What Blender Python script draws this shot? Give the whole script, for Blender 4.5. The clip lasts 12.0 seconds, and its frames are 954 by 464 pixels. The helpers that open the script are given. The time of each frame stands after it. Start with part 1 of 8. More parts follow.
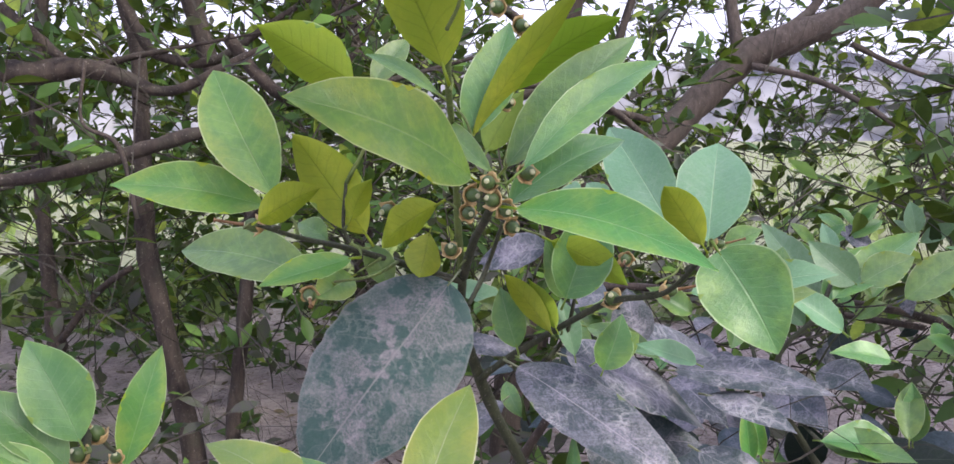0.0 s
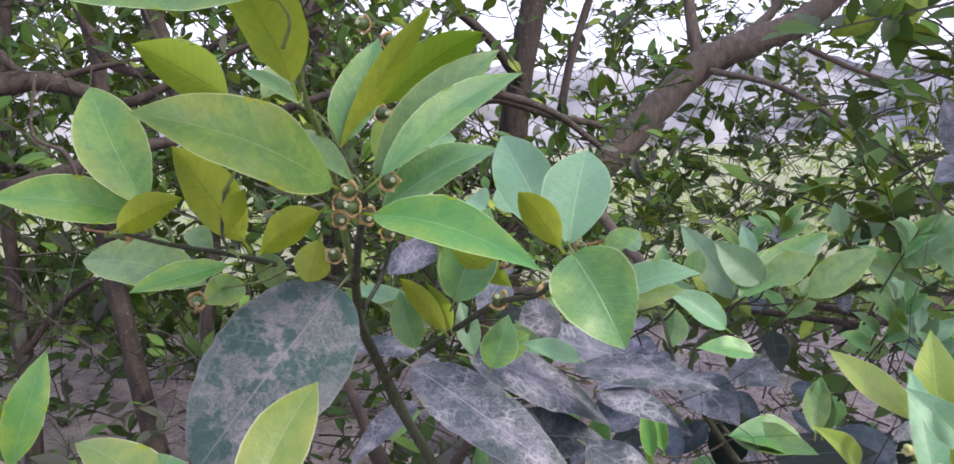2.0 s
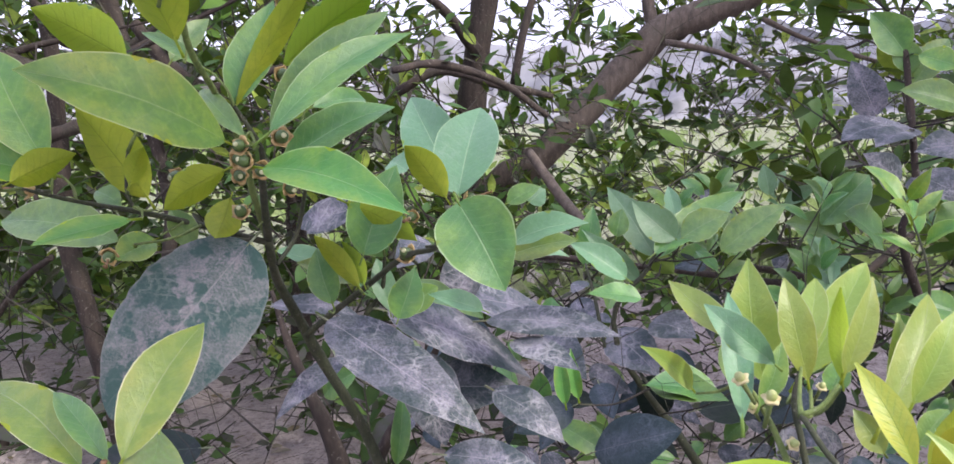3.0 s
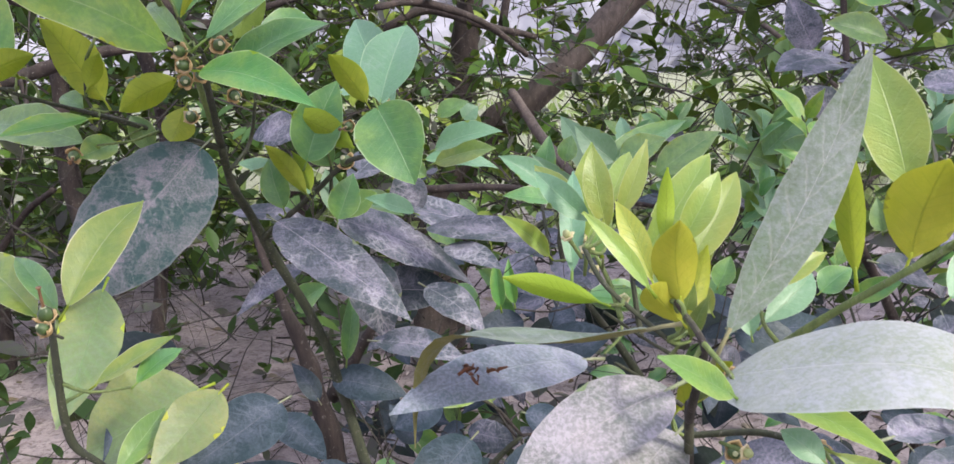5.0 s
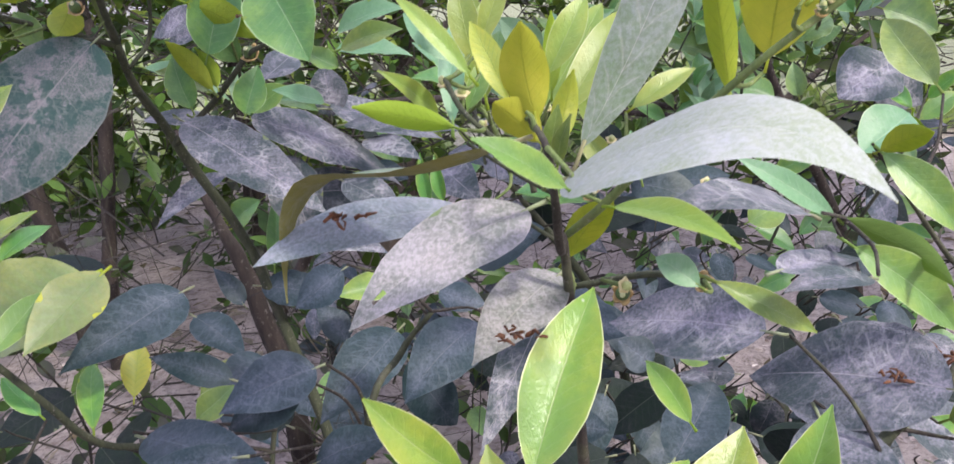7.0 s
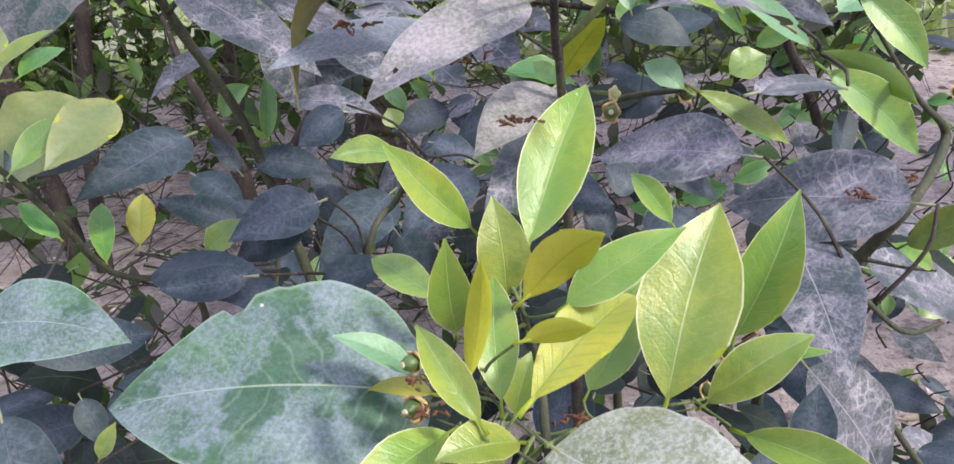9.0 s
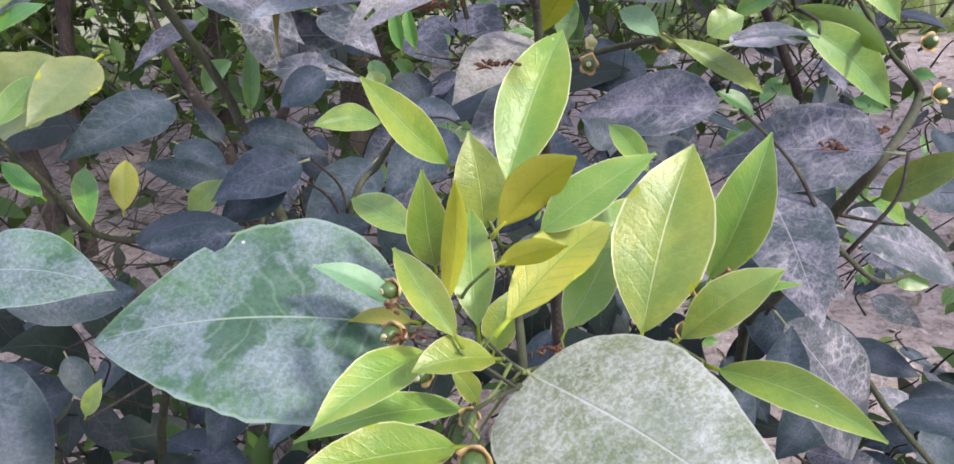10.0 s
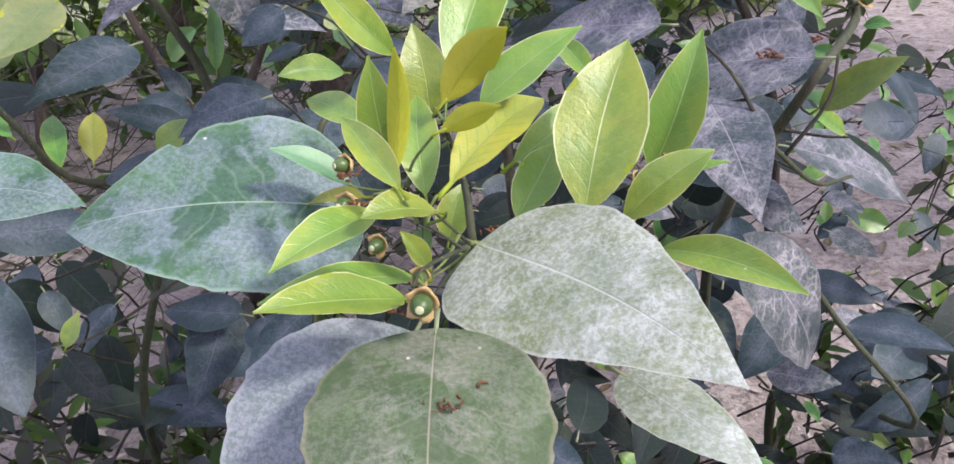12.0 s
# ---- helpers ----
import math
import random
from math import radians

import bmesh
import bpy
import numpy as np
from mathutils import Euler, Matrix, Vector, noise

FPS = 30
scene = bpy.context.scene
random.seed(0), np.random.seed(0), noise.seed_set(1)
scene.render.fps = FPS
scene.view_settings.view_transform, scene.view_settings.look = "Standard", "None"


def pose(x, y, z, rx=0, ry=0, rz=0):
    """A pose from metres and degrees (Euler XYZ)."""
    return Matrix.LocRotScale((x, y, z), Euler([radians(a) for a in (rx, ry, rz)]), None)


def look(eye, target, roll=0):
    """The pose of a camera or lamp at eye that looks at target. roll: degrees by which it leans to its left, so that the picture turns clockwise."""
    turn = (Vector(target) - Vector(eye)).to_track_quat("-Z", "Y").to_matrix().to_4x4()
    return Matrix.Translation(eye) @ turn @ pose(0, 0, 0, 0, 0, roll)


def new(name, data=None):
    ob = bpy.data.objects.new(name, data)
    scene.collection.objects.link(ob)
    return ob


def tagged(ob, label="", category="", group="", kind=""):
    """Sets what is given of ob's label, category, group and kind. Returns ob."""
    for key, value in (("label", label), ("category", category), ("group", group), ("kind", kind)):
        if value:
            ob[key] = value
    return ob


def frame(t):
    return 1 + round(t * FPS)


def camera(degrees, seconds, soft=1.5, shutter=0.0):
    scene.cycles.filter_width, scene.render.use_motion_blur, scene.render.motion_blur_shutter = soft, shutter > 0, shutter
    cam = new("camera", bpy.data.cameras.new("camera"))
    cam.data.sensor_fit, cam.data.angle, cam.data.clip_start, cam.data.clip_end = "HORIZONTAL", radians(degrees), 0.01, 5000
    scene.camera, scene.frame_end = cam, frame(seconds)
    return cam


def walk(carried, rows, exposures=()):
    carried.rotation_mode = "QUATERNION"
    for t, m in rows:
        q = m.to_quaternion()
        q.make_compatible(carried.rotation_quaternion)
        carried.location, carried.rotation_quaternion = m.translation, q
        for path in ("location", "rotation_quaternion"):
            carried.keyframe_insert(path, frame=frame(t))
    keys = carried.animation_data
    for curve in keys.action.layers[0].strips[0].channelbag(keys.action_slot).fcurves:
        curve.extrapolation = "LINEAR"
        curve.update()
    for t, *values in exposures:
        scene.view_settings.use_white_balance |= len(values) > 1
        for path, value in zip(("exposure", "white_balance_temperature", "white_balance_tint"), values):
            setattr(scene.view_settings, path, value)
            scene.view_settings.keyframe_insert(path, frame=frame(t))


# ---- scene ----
cam = camera(60.0, 12.0, shutter=0.3)
PATH = [
    (0, (0.018, 0.005, 1.108), (-0.032, 1.988, 0.848), -0.7),
    (0.5, (0.029, 0.005, 1.108), (-0.011, 1.989, 0.857), -0.5),
    (1, (0.044, 0.0, 1.108), (0.01, 1.985, 0.867), -0.9),
    (1.5, (0.063, -0.007, 1.113), (0.03, 1.98, 0.883), -0.9),
    (2, (0.094, -0.02, 1.109), (0.075, 1.965, 0.864), -1.4),
    (2.5, (0.128, -0.038, 1.099), (0.135, 1.943, 0.823), -2.2),
    (3, (0.151, -0.053, 1.094), (0.186, 1.924, 0.793), -2.1),
    (3.2, (0.157, -0.055, 1.09), (0.194, 1.917, 0.763), -2.3),
    (4.8, (0.217, -0.122, 1.074), (0.216, 1.834, 0.657), -1.9),
    (5, (0.22, -0.132, 1.066), (0.225, 1.825, 0.651), -1.4),
    (5.5, (0.233, -0.141, 1.062), (0.244, 1.817, 0.655), -1.8),
    (6, (0.246, -0.14, 1.055), (0.272, 1.815, 0.637), -3.0),
    (6.5, (0.271, -0.132, 1.041), (0.346, 1.802, 0.539), -4.5),
    (7, (0.264, -0.127, 1.019), (0.335, 1.788, 0.448), -3.9),
    (7.5, (0.252, -0.139, 1.005), (0.33, 1.767, 0.404), -2.8),
    (7.7, (0.252, -0.151, 1.006), (0.321, 1.748, 0.381), -3.1),
    (9.3, (0.249, -0.176, 0.971), (0.364, 1.674, 0.218), -3.3),
    (9.5, (0.249, -0.181, 0.969), (0.369, 1.668, 0.215), -3.4),
    (10, (0.251, -0.184, 0.961), (0.385, 1.655, 0.187), -3.3),
    (10.5, (0.255, -0.192, 0.953), (0.374, 1.637, 0.153), -3.7),
    (11, (0.257, -0.201, 0.947), (0.396, 1.626, 0.145), -4.2),
    (11.5, (0.253, -0.209, 0.94), (0.42, 1.609, 0.122), -4.3),
    (12, (0.257, -0.22, 0.934), (0.436, 1.596, 0.117), -5.1),
]
walk(cam, [(t, look(eye, target, roll)) for t, eye, target, roll in PATH], [(0, 0.34), (5, 0.37), (12, 0.29)])

# ---- light ----
SUN_FROM = Vector((0.64, -0.50, 0.70)).normalized()
world = bpy.data.worlds.new("overcast_sky")
scene.world = world
world.use_nodes = True
wn = world.node_tree
sky = wn.nodes.new("ShaderNodeTexSky")
sky.sky_type = "NISHITA"
sky.sun_disc = False
sky.sun_elevation = math.asin(SUN_FROM.z)
sky.sun_rotation = math.atan2(SUN_FROM.x, SUN_FROM.y)
sky.air_density, sky.dust_density, sky.ozone_density = 1.0, 6.0, 1.0
milk = wn.nodes.new("ShaderNodeMix")
milk.data_type = "RGBA"
milk.inputs[0].default_value = 0.72
milk.inputs[7].default_value = (9.3, 9.1, 12.2, 1)
wn.links.new(sky.outputs[0], milk.inputs[6])
wn.links.new(milk.outputs[2], wn.nodes["Background"].inputs[0])
wn.nodes["Background"].inputs[1].default_value = 0.160

sun = new("sun", bpy.data.lights.new("sun", "SUN"))
sun.data.energy = 3.6
sun.data.angle = radians(7)
sun.data.color = (1.0, 0.94, 0.84)
sun.matrix_world = look(SUN_FROM * 20, (0, 0, 0))


# ---- materials ----
class Nodes:
    """A small builder for node materials."""

    def __init__(self, name):
        self.mat = bpy.data.materials.new(name)
        self.mat.use_nodes = True
        self.tree = self.mat.node_tree
        self.bsdf = self.tree.nodes["Principled BSDF"]
        self.out = self.tree.nodes["Material Output"]

    def add(self, kind, **inputs):
        node = self.tree.nodes.new("ShaderNode" + kind)
        for key, value in inputs.items():
            self.put(node, key.replace("_", " "), value)
        return node

    def put(self, node, key, value):
        socket = node.inputs[int(key)] if key.isdigit() else node.inputs[key]
        if isinstance(value, bpy.types.NodeSocket):
            self.tree.links.new(value, socket)
        else:
            socket.default_value = value

    def math(self, op, a, b=0.0, c=0.0):
        node = self.tree.nodes.new("ShaderNodeMath")
        node.operation = op
        for n, v in enumerate((a, b, c)):
            self.put(node, str(n), v)
        return node.outputs[0]

    def ramp(self, value, lo, hi, to_lo=0.0, to_hi=1.0):
        node = self.tree.nodes.new("ShaderNodeMapRange")
        node.interpolation_type = "SMOOTHSTEP"
        for n, v in enumerate((value, lo, hi, to_lo, to_hi)):
            self.put(node, str(n), v)
        return node.outputs[0]

    def mix(self, fac, a, b, blend="MIX"):
        node = self.tree.nodes.new("ShaderNodeMix")
        node.data_type = "RGBA"
        node.blend_type = blend
        self.put(node, "0", fac)
        self.put(node, "6", (*a, 1) if isinstance(a, tuple) and len(a) == 3 else a)
        self.put(node, "7", (*b, 1) if isinstance(b, tuple) and len(b) == 3 else b)
        return node.outputs[2]

    def noise(self, scale, detail=4.0, rough=0.6, vector=None):
        node = self.add("TexNoise", Scale=scale, Detail=detail, Roughness=rough)
        if vector is None:
            vector = self.object_coords()
        self.put(node, "Vector", vector)
        return node.outputs["Fac"]

    def object_coords(self):
        return self.add("TexCoord").outputs["Object"]

    def random(self):
        return self.add("ObjectInfo").outputs["Random"]

    def island(self):
        return self.add("NewGeometry").outputs["Random Per Island"]

    def bump(self, height, strength, distance):
        node = self.add("Bump", Strength=strength, Distance=distance, Height=height)
        self.put(self.bsdf, "Normal", node.outputs[0])
        return node.outputs[0]


def leaf_material(name, base, deep, vein, dust=0.0, dust_color=(0.40, 0.36, 0.40), glow=0.35, glow_color=None, rough=0.42, mottle=0.35, edge=0.5, stain=0.0, veins=0.09, rib_width=0.035, soft=0.16, wax=0.0, blush=None, specks=0.0, lines=0.8, swept=0.0, vein_width=0.10, rib_tone=0.5, bare=0.0):
    """A citrus leaf: blade colour with mottling, pale midrib, side veins and margin, and a coat of road dust."""
    m = Nodes(name)
    uv = m.add("SeparateXYZ", Vector=m.add("TexCoord").outputs["UV"])
    u = m.math("ABSOLUTE", m.math("MULTIPLY_ADD", uv.outputs[0], 2.0, -1.0))
    v = uv.outputs[1]
    wobble = m.noise(60, 3)
    rnd = m.random()
    # side veins sweep from the midrib toward the tip
    lane = m.math("FRACT", m.math("MULTIPLY", m.math("ADD", m.math("SUBTRACT", v, m.math("MULTIPLY", m.math("POWER", u, 0.8), 0.17)), m.math("MULTIPLY", wobble, 0.09)), m.math("MULTIPLY_ADD", rnd, 4.0, 8.0)))
    side = m.math("MULTIPLY", m.ramp(m.math("ABSOLUTE", m.math("SUBTRACT", lane, 0.5)), 0.01, vein_width, 1.0, 0.0), m.ramp(u, 0.55, 0.95, 1.0, 0.0))
    rib = m.ramp(u, rib_width * 0.25, rib_width, 1.0, 0.0)
    margin = m.ramp(u, 0.945, 0.985)
    broad = m.noise(22, 3)
    fine = m.noise(330, 5, 0.7)
    grain = m.noise(900, 3, 0.6)
    shade = m.ramp(m.math("ADD", m.math("MULTIPLY", broad, 0.8), m.math("MULTIPLY", rnd, 0.35)), 0.35, 0.85)
    color = m.mix(m.math("MULTIPLY", shade, mottle * 2), base, deep)
    # the blade ripens unevenly from its stalk to its tip
    ripe = m.math("ADD", v, m.math("MULTIPLY_ADD", broad, 0.9, -0.45))
    color = m.mix(m.ramp(ripe, 0.25, 0.95, 0.0, mottle), color, deep)
    mid = m.noise(85, 5, 0.65)
    color = m.mix(m.ramp(mid, 0.40, 0.62, 0.0, mottle * 1.8), color, deep)
    if blush:
        zone = m.math("ADD", m.math("MULTIPLY", m.noise(34, 3), 0.9), m.math("MULTIPLY", u, 0.25))
        color = m.mix(m.ramp(zone, 0.50, 0.78, 0.0, 0.5), color, blush)
    color = m.mix(m.math("MULTIPLY", side, veins), color, vein)
    color = m.mix(m.ramp(fine, 0.40, 0.68, 0.0, 0.5), color, deep)
    color = m.mix(m.math("MULTIPLY", rib, rib_tone), color, vein)
    color = m.mix(m.math("MULTIPLY", margin, edge), color, vein)
    hsv = m.add("HueSaturation", Color=color)
    m.put(hsv, "Hue", m.math("MULTIPLY_ADD", rnd, 0.036, 0.482))
    m.put(hsv, "Value", m.math("MULTIPLY_ADD", rnd, 0.36, 0.82))
    color = hsv.outputs[0]
    roughness = m.math("MULTIPLY_ADD", fine, 0.25, rough - 0.1)
    if stain:
        brown = m.ramp(m.noise(48, 5, 0.7), 0.66, 0.74)
        color = m.mix(m.math("MULTIPLY", brown, stain), color, (0.16, 0.10, 0.05))
    if dust:
        where = m.add("VectorMath", **{"0": m.object_coords(), "1": m.add("VectorMath", **{"0": m.add("TexNoise", Scale=85.0, Detail=3.0).outputs["Color"], "1": (0.006, 0.006, 0.006)}).outputs[0]})
        where.inputs[1].links[0].from_node.operation = "MULTIPLY"
        nets = []
        for size in (85.0, 210.0):
            web = m.add("TexVoronoi", Scale=size, Vector=where.outputs[0])
            web.feature = "DISTANCE_TO_EDGE"
            nets.append(m.ramp(web.outputs["Distance"], 0.0, 0.10, 1.0, 0.0))
        net = m.math("MAXIMUM", m.math("MAXIMUM", nets[0], m.math("MULTIPLY", nets[1], 0.55)), m.math("MULTIPLY", side, 0.8))
        patch = m.ramp(m.noise(48, 7, 0.68), 0.52 - soft, 0.52 + soft)
        big = m.ramp(m.noise(13, 4), 0.40, 0.66)
        speck = m.ramp(m.noise(520, 6, 0.8), 0.45, 0.57)
        coat = m.math("ADD", m.math("MULTIPLY_ADD", patch, 0.30, 0.17), m.math("ADD", m.math("MULTIPLY", big, 0.16), m.math("MULTIPLY", speck, 0.43)))
        coat = m.math("MULTIPLY", coat, m.math("MULTIPLY", m.math("MULTIPLY_ADD", rnd, 0.4, 0.8), dust))
        if swept:
            coat = m.math("MULTIPLY", coat, m.ramp(m.math("ADD", u, m.math("MULTIPLY", broad, 0.5)), 0.3, 1.0, 1.1, 1.0 - swept))
        if bare:
            # rubbed or rain-washed patches, sharp at their rims
            washed = m.ramp(m.math("ADD", m.noise(30, 4, 0.6), m.math("MULTIPLY_ADD", m.noise(140, 4), 0.16, -0.08)), 0.50, 0.56)
            coat = m.math("MULTIPLY", coat, m.math("MULTIPLY_ADD", washed, -bare, 1.0))
        coat = m.math("MINIMUM", coat, 1.0)
        tint = m.mix(m.noise(30, 3), dust_color, (dust_color[0] * 0.70, dust_color[1] * 0.78, dust_color[2] * 0.95))
        color = m.mix(coat, color, tint)
        net = m.math("MULTIPLY", net, m.ramp(m.noise(26, 5, 0.65), 0.44, 0.66, 0.04, 1.0))
        net = m.math("MAXIMUM", net, m.math("MULTIPLY", rib, 0.45))
        pale = tuple(min(0.62, c * 2.3 + 0.02) for c in dust_color)
        color = m.mix(m.math("MULTIPLY", net, min(0.75, lines * dust)), color, pale)
        roughness = m.math("MULTIPLY_ADD", coat, 0.30, roughness)
    if specks:
        dots = m.add("TexVoronoi", Scale=130.0)
        m.put(dots, "Vector", m.object_coords())
        rare = m.math("GREATER_THAN", m.add("SeparateColor", Color=dots.outputs["Color"]).outputs[0], 1.0 - specks)
        dot = m.math("MULTIPLY", m.ramp(dots.outputs["Distance"], 0.03, 0.13, 1.0, 0.0), rare)
        color = m.mix(m.math("MULTIPLY", dot, 0.8), color, (0.66, 0.65, 0.58))
    m.put(m.bsdf, "Base Color", color)
    m.put(m.bsdf, "Roughness", roughness)
    m.put(m.bsdf, "Specular IOR Level", 0.2 if dust > 0.3 else 0.5)
    height = m.math("SUBTRACT", m.math("MULTIPLY", broad, 0.8), m.math("ADD", m.math("MULTIPLY", side, 0.07), m.math("MULTIPLY", rib, 0.35)))
    height = m.math("ADD", height, m.math("MULTIPLY", mid, 0.8))
    height = m.math("ADD", height, m.math("ADD", m.math("MULTIPLY", fine, 0.32), m.math("MULTIPLY", grain, 0.16)))
    normal = m.bump(height, 0.60, 0.0012)
    if wax:
        m.put(m.bsdf, "Coat Weight", wax)
        m.put(m.bsdf, "Coat Roughness", m.math("MULTIPLY_ADD", mid, 0.25, 0.22))
        m.put(m.bsdf, "Coat Normal", normal)
    if glow:
        through_leaf = m.add("BsdfTranslucent", Normal=normal)
        lit = m.mix(0.55, color, (*glow_color, 1) if glow_color else color)
        m.put(through_leaf, "Color", lit)
        mixed = m.add("MixShader", Fac=glow, **{"1": m.bsdf.outputs[0], "2": through_leaf.outputs[0]})
        m.put(m.out, "Surface", mixed.outputs[0])
    return m.mat


